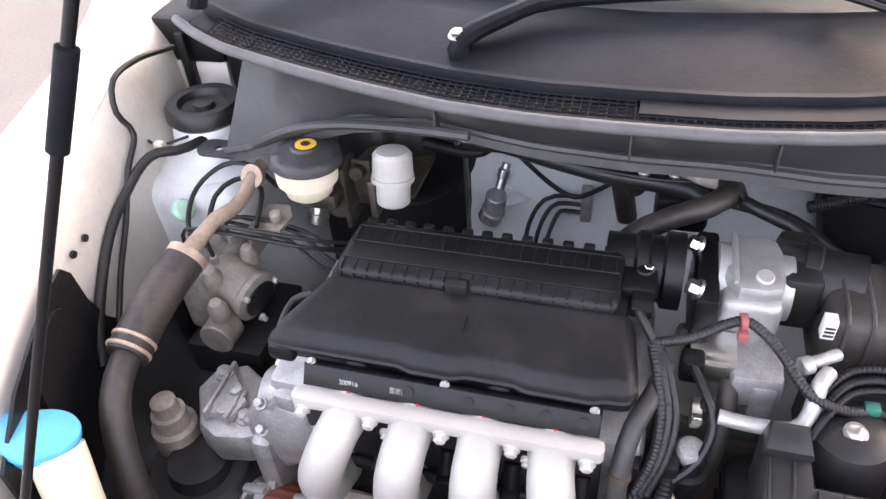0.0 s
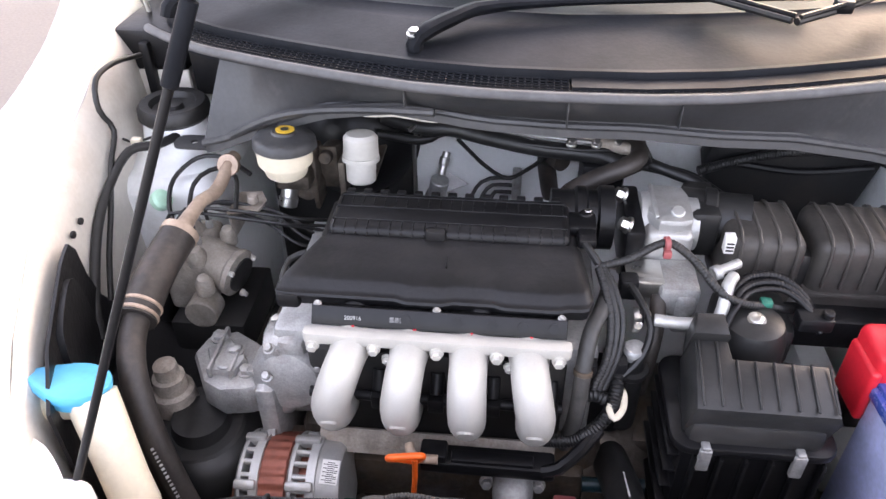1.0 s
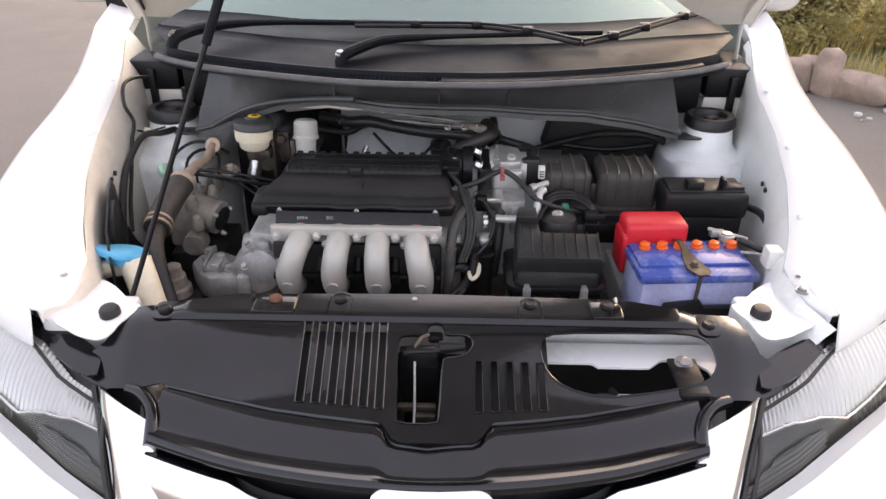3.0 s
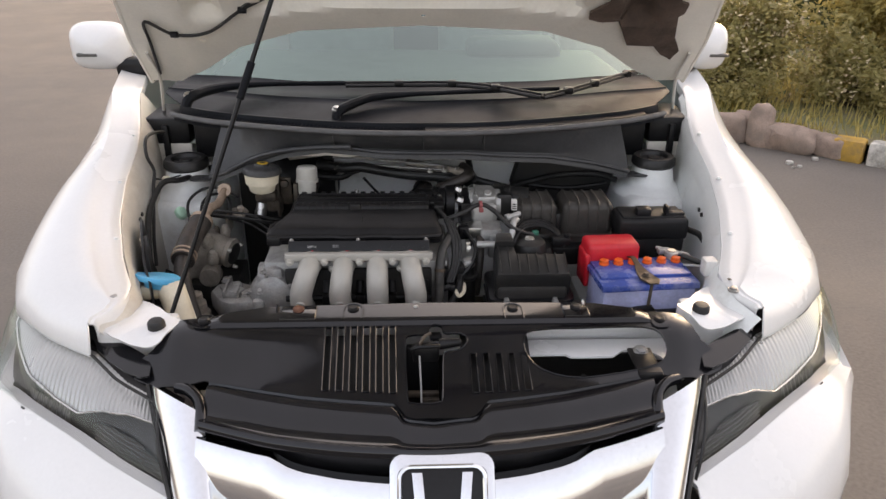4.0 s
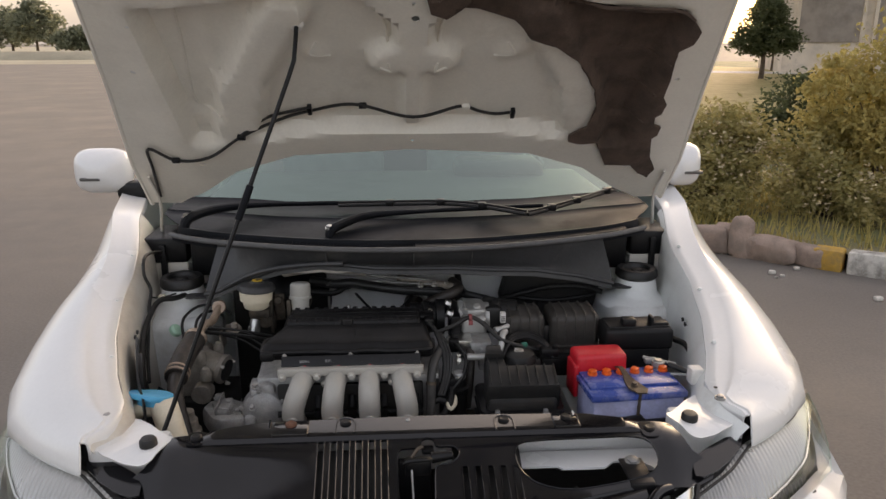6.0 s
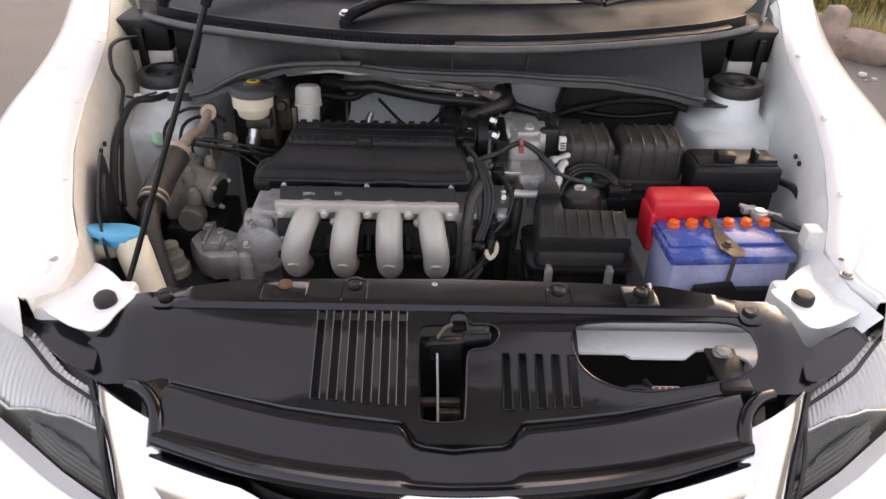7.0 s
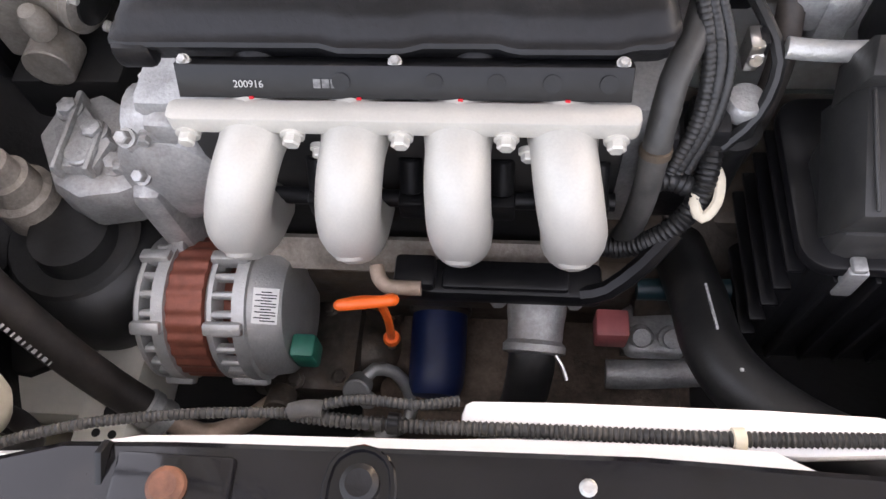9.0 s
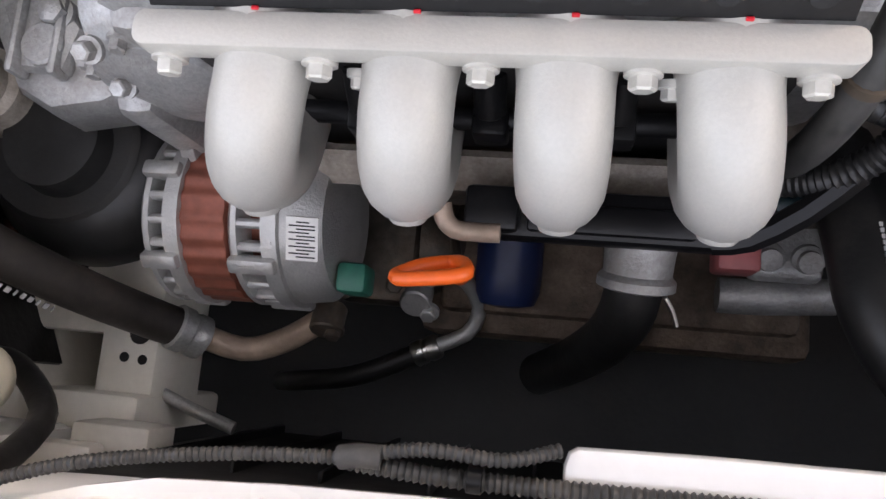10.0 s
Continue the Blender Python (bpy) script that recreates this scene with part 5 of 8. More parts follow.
# air filter box
AIR = thing("air_filter_box", (0.22, 0.26, 0.50), "black plastic air filter box with a ribbed lid", "air filter")
TILT_L = Matrix.Translation((0, 0.205, 0.762)) @ pose(0, 0, 0, 20, 0, 0)
lid_loop = [(0.147, 0), (0.303, 0), (0.300, 0.066), (0.197, 0.068), (0.194, 0.090), (0.152, 0.090)]
lid = part("lid", join(prism(lid_loop, -0.078, 0.0, 0.013, m=TILT_L), box(0.150, 0.300, 0.212, 0.30, 0.684, 0.73, 0.012), prism([(0.150, 0.086), (0.192, 0.086), (0.188, 0.115), (0.156, 0.115)], -0.05, 0.012, 0.006, m=TILT_L)), M_AIRBOX, AIR)
for i in range(8):
    x = 0.157 + 0.0198 * i
    part("rib", box(x - 0.0014, x + 0.0014, 0.006, 0.083 if x < 0.19 else 0.062, -0.0005, 0.0026, 0.0008, 1, m=TILT_L), M_AIRBOX, lid)
part("body", join(box(0.146, 0.306, 0.212, 0.345, 0.50, 0.70, 0.012), prism(rounded(0.134, 0.316, 0.203, 0.350, 0.022), 0.690, 0.702, 0.003)), M_BLACK, AIR)
for k in range(6):
    part("side_fin", box(0.134, 0.148, 0.215, 0.34, 0.52 + 0.030 * k, 0.525 + 0.030 * k, 0.002), M_BLACK, AIR)
    part("front_fin", box(0.16 + 0.028 * k, 0.164 + 0.028 * k, 0.202, 0.214, 0.53, 0.685, 0.001), M_BLACK, AIR)
for x in (0.170, 0.272):
    part("spring_clip", join(box(x - 0.007, x + 0.007, 0.199, 0.207, 0.668, 0.702, 0.002), box(x - 0.005, x + 0.005, 0.200, 0.212, 0.700, 0.706, 0.002)), M_GREYALU, AIR, "pale metal spring clip")
part("meter_housing", join(lathe((0.232, 0.335, 0.66), (0.232, 0.335, 0.80), [(0, 0.045), (0.10, 0.042), (0.12, 0.035), (0.127, 0.02)], 24), box(0.20, 0.29, 0.335, 0.42, 0.70, 0.765, 0.015)), M_AIRBOX, AIR)
for k, (r, dy) in enumerate(((0.0062, 0.0), (0.0055, -0.014), (0.0040, -0.026))):
    part("meter_hose", conduit([(0.196, 0.345 + dy, 0.780), (0.208, 0.362 + dy, 0.797), (0.232, 0.388 + dy, 0.802), (0.270, 0.398 + dy, 0.798), (0.298, 0.382 + dy, 0.785), (0.312, 0.362 + dy, 0.765)], r, 0.005), M_BLACK, AIR, "ribbed black hose over the meter housing")
part("meter_plug", join(box(0.285, 0.325, 0.335, 0.36, 0.765, 0.785, 0.004), cyl((0.318, 0.345, 0.785), (0.318, 0.345, 0.792), 0.007)), M_MATT, AIR)
part("meter_screw", hexbolt((0.232, 0.328, 0.787), (0, -0.3, 1), 0.008, 0.005), M_STEEL, AIR)

shift(AIR, -0.004, -0.006, 0.019)

# battery
BAT = thing("car_battery", (0.44, 0.205, 0.55), "blue car battery with six orange vent caps", "battery")
part("case", box(0.345, 0.541, 0.150, 0.258, 0.56, 0.764, 0.006), M_BLUEP, BAT, "translucent blue case, scuffed")
part("lid", join(box(0.340, 0.546, 0.146, 0.264, 0.763, 0.778, 0.003), box(0.346, 0.540, 0.178, 0.262, 0.776, 0.784, 0.003)), M_BLUE, BAT)
for i in range(6):
    x = 0.370 + 0.0315 * i
    part("vent_cap", lathe((x, 0.236, 0.783), (x, 0.236, 0.81), [(0, 0.0105), (0.004, 0.0105), (0.005, 0.0085), (0.011, 0.009), (0.012, 0.0075)], 20, wave=lambda a, k: 1 + (0.12 * math.cos(4 * a) if k > 2 else 0)), M_ORANGE, BAT)
part("terminal", lathe((0.525, 0.275 - 0.02, 0.778), (0.525, 0.255, 0.82), [(0, 0.013), (0.008, 0.012), (0.008, 0.009), (0.024, 0.0085)], 16), M_STEEL, BAT, "grey lead terminal")
part("cable_clamp", join(lathe((0.525, 0.255, 0.788), (0.525, 0.255, 0.81), [(0, 0.014), (0.010, 0.014), (0.011, 0.011)], 16), box(0.500, 0.526, 0.262, 0.276, 0.788, 0.80, 0.002), cyl((0.497, 0.276, 0.80), (0.562, 0.247, 0.792), 0.0038)), M_GREYALU, BAT, "dull metal cable clamp")
shift(BAT, 0.007, 0.010, -0.002, 4)
RC = thing("terminal_cover", (0.40, 0.29, 0.72), "red plastic terminal cover over the battery's corner", "terminal cover")
part("shell", join(box(0.338, 0.452, 0.258, 0.322, 0.752, 0.812, 0.010, 3), box(0.333, 0.345, 0.256, 0.318, 0.715, 0.79, 0.006, 3)), M_RED, RC)
part("hinge_lip", box(0.345, 0.452, 0.250, 0.259, 0.752, 0.766, 0.003), M_RED, RC)
shift(RC, 0.004, 0.002, 0.006, 3)
STRAP = thing("battery_strap", (0.44, 0.17, 0.56), "tarnished steel battery hold-down strap", "strap")
part("bar", plate([(0.424, 0.285), (0.436, 0.285), (0.441, 0.225), (0.452, 0.19), (0.462, 0.150), (0.456, 0.138), (0.436, 0.138), (0.424, 0.158), (0.426, 0.185), (0.432, 0.215)], thick=0.003, cut=0.012, shape=lambda x, y: (x, y, 0.7865 + 0.012 * math.exp(-((y - 0.235) / 0.022) ** 2) - 0.3 * max(0, y - 0.262) - 0.25 * max(0, 0.146 - y))), M_BRONZE, STRAP)
part("rod", tube([(0.445, 0.147, 0.78), (0.440, 0.142, 0.72), (0.43, 0.14, 0.56)], 0.0035, 8), M_DULLSTEEL, STRAP, "thin hook rod")
part("nut", hexbolt((0.440, 0.170, 0.787), (0, -0.1, 1), 0.006, 0.007), M_DULLSTEEL, STRAP)
shift(STRAP, 0.007, 0.010, -0.002, 4)
BASKET = thing("battery_tray", (0.44, 0.20, 0.42), "black plastic battery tray with a front wall", "battery tray")
part("tray", join(box(0.33, 0.556, 0.135, 0.275, 0.535, 0.56, 0.006), prism([(0.372, 0.54), (0.372, 0.690), (0.384, 0.728), (0.445, 0.734), (0.455, 0.722), (0.525, 0.722), (0.532, 0.70), (0.532, 0.54)], -0.007, 0.007, 0.003, m=Matrix.Translation((0, 0.139, 0)) @ pose(0, 0, 0, 90, 0, 0)), box(0.36, 0.40, 0.15, 0.25, 0.40, 0.54, 0.005), box(0.48, 0.52, 0.15, 0.25, 0.40, 0.54, 0.005), box(0.445, 0.48, 0.128, 0.142, 0.54, 0.70, 0.004)), M_MATT, BASKET)
part("tray_label", box(0.392, 0.428, 0.1285, 0.1315, 0.668, 0.690, 0.001), M_BLUEP, BASKET, "pale blue label")

shift(BASKET, 0.007, 0.010, -0.002, 4)

# fuse box
FUSE = thing("fuse_box", (0.52, 0.40, 0.55), "black plastic fuse box with two lid clips", "fuse box")
part("body", box(0.446, 0.596, 0.365, 0.44, 0.56, 0.775, 0.008), M_MATT, FUSE)
part("lid", join(box(0.442, 0.600, 0.360, 0.445, 0.770, 0.822, 0.010, 3), box(0.45, 0.592, 0.37, 0.435, 0.818, 0.826, 0.004)), M_MATT, FUSE)
part("clip", box(0.482, 0.515, 0.372, 0.40, 0.822, 0.842, 0.005), M_MATT, FUSE)
part("clip", join(box(0.548, 0.592, 0.375, 0.40, 0.822, 0.832, 0.004), box(0.548, 0.556, 0.375, 0.40, 0.828, 0.845, 0.003)), M_MATT, FUSE)

shift(FUSE, -0.010, -0.014, 0.018)

# washer bottle
WASH = thing("washer_bottle", (-0.47, 0.08, 0.45), "cream plastic washer bottle with a cyan cap", "washer bottle")
ax0, ax1 = Vector((-0.524, 0.158, 0.785)), Vector((-0.462, 0.085, 0.64))
part("neck", sweep(spline([ax0, ax0.lerp(ax1, 0.25), ax0.lerp(ax1, 0.6), ax1.lerp(ax0, 0.2), (-0.495, 0.098, 0.65), (-0.565, 0.095, 0.635)], 0.01), lambda s, d: 0.0265 - 0.002 * smooth(0.0, 0.4, s) - 0.014 * smooth(0.72, 1.0, s), 24), M_CREAM, WASH)
part("shoulder", sweep(spline([(-0.535, 0.150, 0.778), (-0.57, 0.150, 0.772), (-0.61, 0.145, 0.764)], 0.01), 0.013, 14, squash=1.2), M_CREAM, WASH)
cap_loop = [(0.036 * math.cos(radians(a)), 0.036 * math.sin(radians(a))) for a in range(-125, 126, 10)] + [(-0.034, 0.022), (-0.052, 0.008), (-0.056, 0.0), (-0.052, -0.008), (-0.034, -0.022)]
CAPM = Matrix.Translation((-0.541, 0.163, 0.794)) @ pose(0, 0, 0, -16, 8, 0)
part("cap", prism(cap_loop, -0.004, 0.008, 0.003, m=CAPM), M_CYAN, WASH, "cyan snap-on cap with a pointed tab")
part("cap_skirt", lathe(CAPM @ Vector((0, 0, -0.014)), CAPM @ Vector((0, 0, 0)), [(0, 0.029), (0.012, 0.032)], 24), M_CYAN, WASH)
shift(WASH, 0.024, -0.014, 0.010)

# brake master cylinder
BRK = thing("brake_fluid_reservoir", (-0.39, 0.54, 0.72), "cream brake fluid reservoir with a black cap", "reservoir")
part("bowl", lathe((-0.394, 0.540, 0.846), (-0.392, 0.543, 0.92), [(0, 0.024), (0.004, 0.029), (0.020, 0.033), (0.022, 0.038), (0.048, 0.040)], 32), M_CREAM, BRK)
part("cap", lathe((-0.392, 0.542, 0.880), (-0.390, 0.546, 0.93), [(0.010, 0.042), (0.012, 0.0445), (0.022, 0.0435), (0.026, 0.040), (0.028, 0.030), (0.031, 0.018), (0.034, 0.016)], 40, wave=lambda a, k: 1 + (0.012 * math.cos(30 * a) if k in (1, 2) else 0)), M_APRON, BRK)
part("cap_print", moved(lathe((0, 0, 0), (0, 0, 1), [(0, 0.013), (0.0012, 0.013), (0.0014, 0.012)], 24), Matrix.Translation((-0.389, 0.5455, 0.9145)) @ pose(0, 0, 0, -4, 2, 0)), M_YELLOW, BRK, "yellow warning print")
part("cap_symbol", moved(join(lathe((0, 0, 0), (0, 0, 1), [(0, 0.006), (0.0006, 0.006), (0.0006, 0.0045)], 16), box(-0.001, 0.001, -0.003, 0.003, 0, 0.001, 0)), Matrix.Translation((-0.389, 0.5455, 0.9158)) @ pose(0, 0, 0, -4, 2, 0)), M_INK, BRK)
part("cylinder", join(tube([(-0.385, 0.580, 0.800), (-0.375, 0.62, 0.80), (-0.36, 0.70, 0.80)], 0.022, 18), box(-0.415, -0.365, 0.545, 0.590, 0.815, 0.840, 0.006), box(-0.370, -0.362, 0.575, 0.62, 0.765, 0.86, 0.003), box(-0.362, -0.335, 0.60, 0.606, 0.79, 0.86, 0.003), cyl((-0.35, 0.60, 0.845), (-0.35, 0.585, 0.848), 0.010)), M_DULLSTEEL, BRK, "dusty cast cylinder")
part("end_fitting", lathe((-0.408, 0.588, 0.798), (-0.414, 0.573, 0.766), [(0, 0.013), (0.018, 0.013), (0.019, 0.015), (0.032, 0.0145), (0.034, 0.010)], 20), M_STEEL, BRK, "bright brake light fitting")
shift(BRK, 0.010, -0.016, 0.002)
CLU = thing("clutch_fluid_reservoir", (-0.29, 0.565, 0.74), "small milky white clutch fluid reservoir", "reservoir")
part("bowl", lathe((-0.292, 0.556, 0.826), (-0.291, 0.570, 0.90), [(0, 0.018), (0.003, 0.021), (0.032, 0.022), (0.033, 0.027), (0.039, 0.027), (0.040, 0.0225)], 28), M_MILKY, CLU)
part("cap", lathe((-0.2915, 0.564, 0.862), (-0.291, 0.572, 0.91), [(0, 0.024), (0.003, 0.0255), (0.030, 0.0245), (0.035, 0.020), (0.036, 0.005)], 28), M_MILKY, CLU)
part("bracket", join(box(-0.325, -0.315, 0.555, 0.60, 0.80, 0.855, 0.002), box(-0.33, -0.28, 0.60, 0.72, 0.80, 0.808, 0.002)), M_DULLSTEEL, CLU)
shift(CLU, 0.010, -0.010, 0.003)
BOOST = thing("brake_booster", (-0.34, 0.75, 0.66), "black round brake booster on the bulkhead", "brake booster")
part("drum", lathe((-0.335, 0.855, 0.79), (-0.335, 0.65, 0.79), [(0, 0.10), (0.06, 0.118), (0.085, 0.122)], 40), M_BLACK, BOOST)
part("front_shell", lathe((-0.335, 0.77, 0.79), (-0.335, 0.65, 0.79), [(0, 0.122), (0.007, 0.122), (0.015, 0.114), (0.065, 0.09), (0.09, 0.05), (0.095, 0.02)], 40), M_BLACK, BOOST)

# abs unit
ABS = thing("brake_modulator", (-0.48, 0.46, 0.55), "aluminium brake modulator with pipe fittings", "brake modulator")
part("block", join(box(-0.56, -0.495, 0.43, 0.53, 0.66, 0.762, 0.010, 3), cyl((-0.50, 0.435, 0.68), (-0.50, 0.40, 0.68), 0.024)), M_ABS, ABS)
part("motor", lathe((-0.515, 0.470, 0.735), (-0.43, 0.445, 0.715), [(0, 0.034), (0.055, 0.033), (0.058, 0.036), (0.066, 0.036), (0.068, 0.030), (0.070, 0.02)], 28), M_ABS, ABS, "round pump motor")
part("motor_face", lathe((-0.452, 0.4515, 0.720), (-0.43, 0.445, 0.715), [(0, 0.026), (0.004, 0.026), (0.005, 0.018), (0.006, 0.006)], 24), M_RUBBER, ABS)
for an in (20, 140, 260):
    part("motor_bolt", hexbolt(Vector((-0.450, 0.451, 0.7195)) + Vector((0.2, 0.7, 0)).normalized() * 0.031 * math.cos(radians(an)) + Vector((0, 0, 1)) * 0.031 * math.sin(radians(an)), (0.95, -0.28, -0.2), 0.004, 0.008), M_BOLT, ABS)
for x, y, z, r in ((-0.505, 0.44, 0.766, 0.014), (-0.475, 0.49, 0.768, 0.012), (-0.53, 0.50, 0.765, 0.016), (-0.49, 0.415, 0.735, 0.013)):
    part("valve_dome", lathe((x, y, z - 0.02), (x + 0.004, y - 0.008, z + 0.02), [(0, r), (0.018, r), (0.024, r * 0.8), (0.03, r * 0.6), (0.032, r * 0.2)], 18), M_ABS, ABS)
part("control_unit", box(-0.578, -0.560, 0.42, 0.53, 0.64, 0.75, 0.006), M_BLACK, ABS)
part("bracket", join(box(-0.55, -0.44, 0.40, 0.54, 0.60, 0.664, 0.004), box(-0.52, -0.47, 0.42, 0.50, 0.40, 0.61, 0.004)), M_DARK, ABS)
part("wing_bracket", join(plate([(-0.475, 0.50), (-0.43, 0.505), (-0.425, 0.535), (-0.44, 0.56), (-0.47, 0.555)], thick=0.004, m=pose(0, 0, 0.795)), box(-0.474, -0.470, 0.50, 0.555, 0.745, 0.795, 0.002), cyl((-0.44, 0.52, 0.80), (-0.44, 0.52, 0.812), 0.008)), M_CAST, ABS, "dusty pale bracket with a bolt")
for i, (x, y) in enumerate(((-0.548, 0.505), (-0.528, 0.51), (-0.508, 0.505), (-0.548, 0.465), (-0.528, 0.455), (-0.508, 0.46))):
    part("pipe_nut", cyl((x, y, 0.762), (x, y, 0.776), 0.006, seg=6), M_GREYALU, ABS)
    t = i * 0.012
    part("brake_pipe", tube([(x, y, 0.77), (x, y, 0.783 + t * 0.5), (x + 0.025, y + 0.008, 0.792 + t * 0.5), (-0.43 + t, y + 0.01 + 0.5 * t, 0.772 + 0.3 * t), (-0.37 + t, 0.50 + t, 0.742), (-0.31 + t, 0.56, 0.70), (-0.29, 0.60, 0.62)], 0.0027, 8), M_RUBBER, ABS, "thin black brake pipe")
part("loop_pipe", tube([(-0.53, 0.46, 0.775), (-0.555, 0.49, 0.80), (-0.565, 0.54, 0.82), (-0.54, 0.58, 0.835), (-0.50, 0.585, 0.835), (-0.455, 0.565, 0.82)], 0.0035, 8), M_RUBBER, ABS)
part("loop_pipe", tube([(-0.525, 0.47, 0.78), (-0.53, 0.53, 0.82), (-0.505, 0.565, 0.828), (-0.475, 0.555, 0.82), (-0.46, 0.50, 0.80)], 0.0035, 8), M_RUBBER, ABS)
# small pale green disc beside the left strut tower
part("mint_cap", lathe((-0.586, 0.520, 0.792), (-0.570, 0.515, 0.806), [(0, 0.013), (0.003, 0.016), (0.012, 0.016), (0.016, 0.012), (0.017, 0.004)], 20), M_MINT, ABS, "small round pale green spot")

# coolant filler pipe and hose
HOSE = thing("coolant_hose", (-0.50, 0.35, 0.60), "dusty brown-black coolant hose with wire clamps on a tan pipe", "hose")
part("tan_pipe", tube([(-0.480, 0.580, 0.842), (-0.484, 0.560, 0.838), (-0.487, 0.535, 0.826), (-0.490, 0.505, 0.822), (-0.496, 0.475, 0.828), (-0.500, 0.43, 0.825), (-0.502, 0.400, 0.819)], lambda s, d: 0.0098 + 0.003 * smooth(0.7, 1.0, s), 16), M_TAN, HOSE, "tan coated metal pipe")
part("tan_flange", moved(lathe((0, 0, 0), (0, 0, 1), [(0, 0.016), (0.006, 0.017), (0.010, 0.016), (0.010, 0.007), (0.004, 0.006)], 20), Matrix.Translation((-0.482, 0.560, 0.838)) @ pose(0, 0, 0, 62, 0, 0)), M_TAN, HOSE, "tan eye of the pipe")
part("thick_hose", tube([(-0.502, 0.405, 0.820), (-0.510, 0.36, 0.808), (-0.513, 0.32, 0.797), (-0.512, 0.275, 0.785)], 0.0245, 20), M_HOSE, HOSE)
part("hose_lip", tube([(-0.5015, 0.412, 0.822), (-0.503, 0.402, 0.819)], 0.0255, 20), M_TAN, HOSE)
for y, z in ((0.297, 0.791), (0.284, 0.788)):
    part("wire_clamp", lathe((-0.5125, y, z), (-0.5128, y - 0.02, z - 0.006), [(0, 0.0248), (0.001, 0.0262), (0.004, 0.0262), (0.005, 0.0248)], 24), M_TAN, HOSE, "coppery spring clamp")
part("thin_hose", tube([(-0.512, 0.285, 0.788), (-0.508, 0.25, 0.778), (-0.497, 0.215, 0.755), (-0.475, 0.18, 0.70), (-0.448, 0.155, 0.62), (-0.420, 0.138, 0.55), (-0.393, 0.127, 0.506)], 0.0165, 16), M_HOSE, HOSE)
part("end_clamp", lathe((-0.405, 0.132, 0.524), (-0.385, 0.122, 0.497), [(0, 0.017), (0.002, 0.019), (0.012, 0.019), (0.014, 0.017), (0.018, 0.017), (0.020, 0.0185), (0.028, 0.0185), (0.030, 0.012)], 20), M_GREYALU, HOSE)
part("lower_pipe", tube([(-0.395, 0.128, 0.508), (-0.36, 0.118, 0.482), (-0.325, 0.128, 0.482), (-0.282, 0.151, 0.50)], 0.0105, 12), M_TAN, HOSE)
part("union", join(cyl((-0.282, 0.160, 0.495), (-0.282, 0.138, 0.505), 0.014), hexbolt((-0.276, 0.14, 0.503), (0, -0.8, 0.5), 0.007)), M_DULLSTEEL, HOSE)
hp0, hp1 = Vector((-0.4600, 0.1520, 0.700)), Vector((-0.4350, 0.1330, 0.633))
hd = (hp1 - hp0).normalized()
hx = Vector((0.6, -0.5, 0.55))
hx = (hx - hd * hx.dot(hd)).normalized()
hm = Matrix((hd, hx.cross(hd) * -1, hx)).transposed().to_4x4()
for i in range(14):
    p = hp0.lerp(hp1, i / 13)
    w = (0.0014, 0.0007, 0.0016, 0.0005, 0.0011)[i % 5]
    part("hose_print", box(-w, w, -0.0019, 0.0019, -0.001, 0.0006, 0, m=Matrix.Translation(p) @ hm), M_PRINT, HOSE, "small white print bar")

# engine mount
MNT = thing("engine_mount", (-0.46, 0.31, 0.45), "cast aluminium engine mount over a black rubber bush", "engine mount")
part("arm", join(prism([(-0.492, 0.326), (-0.484, 0.358), (-0.446, 0.375), (-0.41, 0.355), (-0.368, 0.325), (-0.366, 0.285), (-0.40, 0.268), (-0.435, 0.262), (-0.462, 0.276)], 0.635, 0.688, 0.012), prism([(-0.47, 0.325), (-0.447, 0.350), (-0.412, 0.312), (-0.42, 0.283), (-0.45, 0.285)], 0.684, 0.700, 0.007), box(-0.41, -0.345, 0.275, 0.33, 0.63, 0.67, 0.012, 3)), M_GREYALU, MNT)
part("arm_web", join(box(-0.455, -0.449, 0.28, 0.36, 0.688, 0.706, 0.003), box(-0.428, -0.422, 0.28, 0.33, 0.688, 0.704, 0.003), cyl((-0.435, 0.30, 0.69), (-0.435, 0.30, 0.703), 0.014)), M_GREYALU, MNT)
part("stud", lathe((-0.515, 0.292, 0.62), (-0.515, 0.290, 0.72), [(0, 0.030), (0.03, 0.028), (0.034, 0.022), (0.055, 0.021), (0.057, 0.016), (0.076, 0.015), (0.079, 0.011)], 24), M_CAST, MNT)
part("rubber_bush", lathe((-0.47, 0.262, 0.47), (-0.47, 0.262, 0.66), [(0, 0.066), (0.05, 0.070), (0.09, 0.082), (0.12, 0.078), (0.14, 0.06), (0.145, 0.04), (0.165, 0.036)], 36), M_RUBBER, MNT, "black rubber bush")
part("cup_rim", lathe((-0.475, 0.265, 0.612), (-0.475, 0.262, 0.64), [(0, 0.058), (0.004, 0.062), (0.008, 0.058), (0.008, 0.045)], 28), M_DARK, MNT, "black cup rim")
for x, y, z in ((-0.43, 0.32, 0.702), (-0.408, 0.295, 0.692), (-0.458, 0.342, 0.703)):
    part("bolt", hexbolt((x, y, z - 0.003), (0, 0, 1), 0.0085, 0.009), M_GREYALU, MNT)
for x, y in ((-0.525, 0.195), (-0.580, 0.212)):
    part("rust_bolt", hexbolt((x, y, 0.52), (0, -0.2, 1), 0.009, 0.010), M_RUST, MNT, "rusty bolt head")
part("foot", prism([(-0.62, 0.175), (-0.545, 0.165), (-0.511, 0.182), (-0.461, 0.255), (-0.44, 0.33), (-0.62, 0.33)], 0.49, 0.518, 0.006), M_DARK, MNT)

shift(MNT, 0.016, -0.010, 0.007)

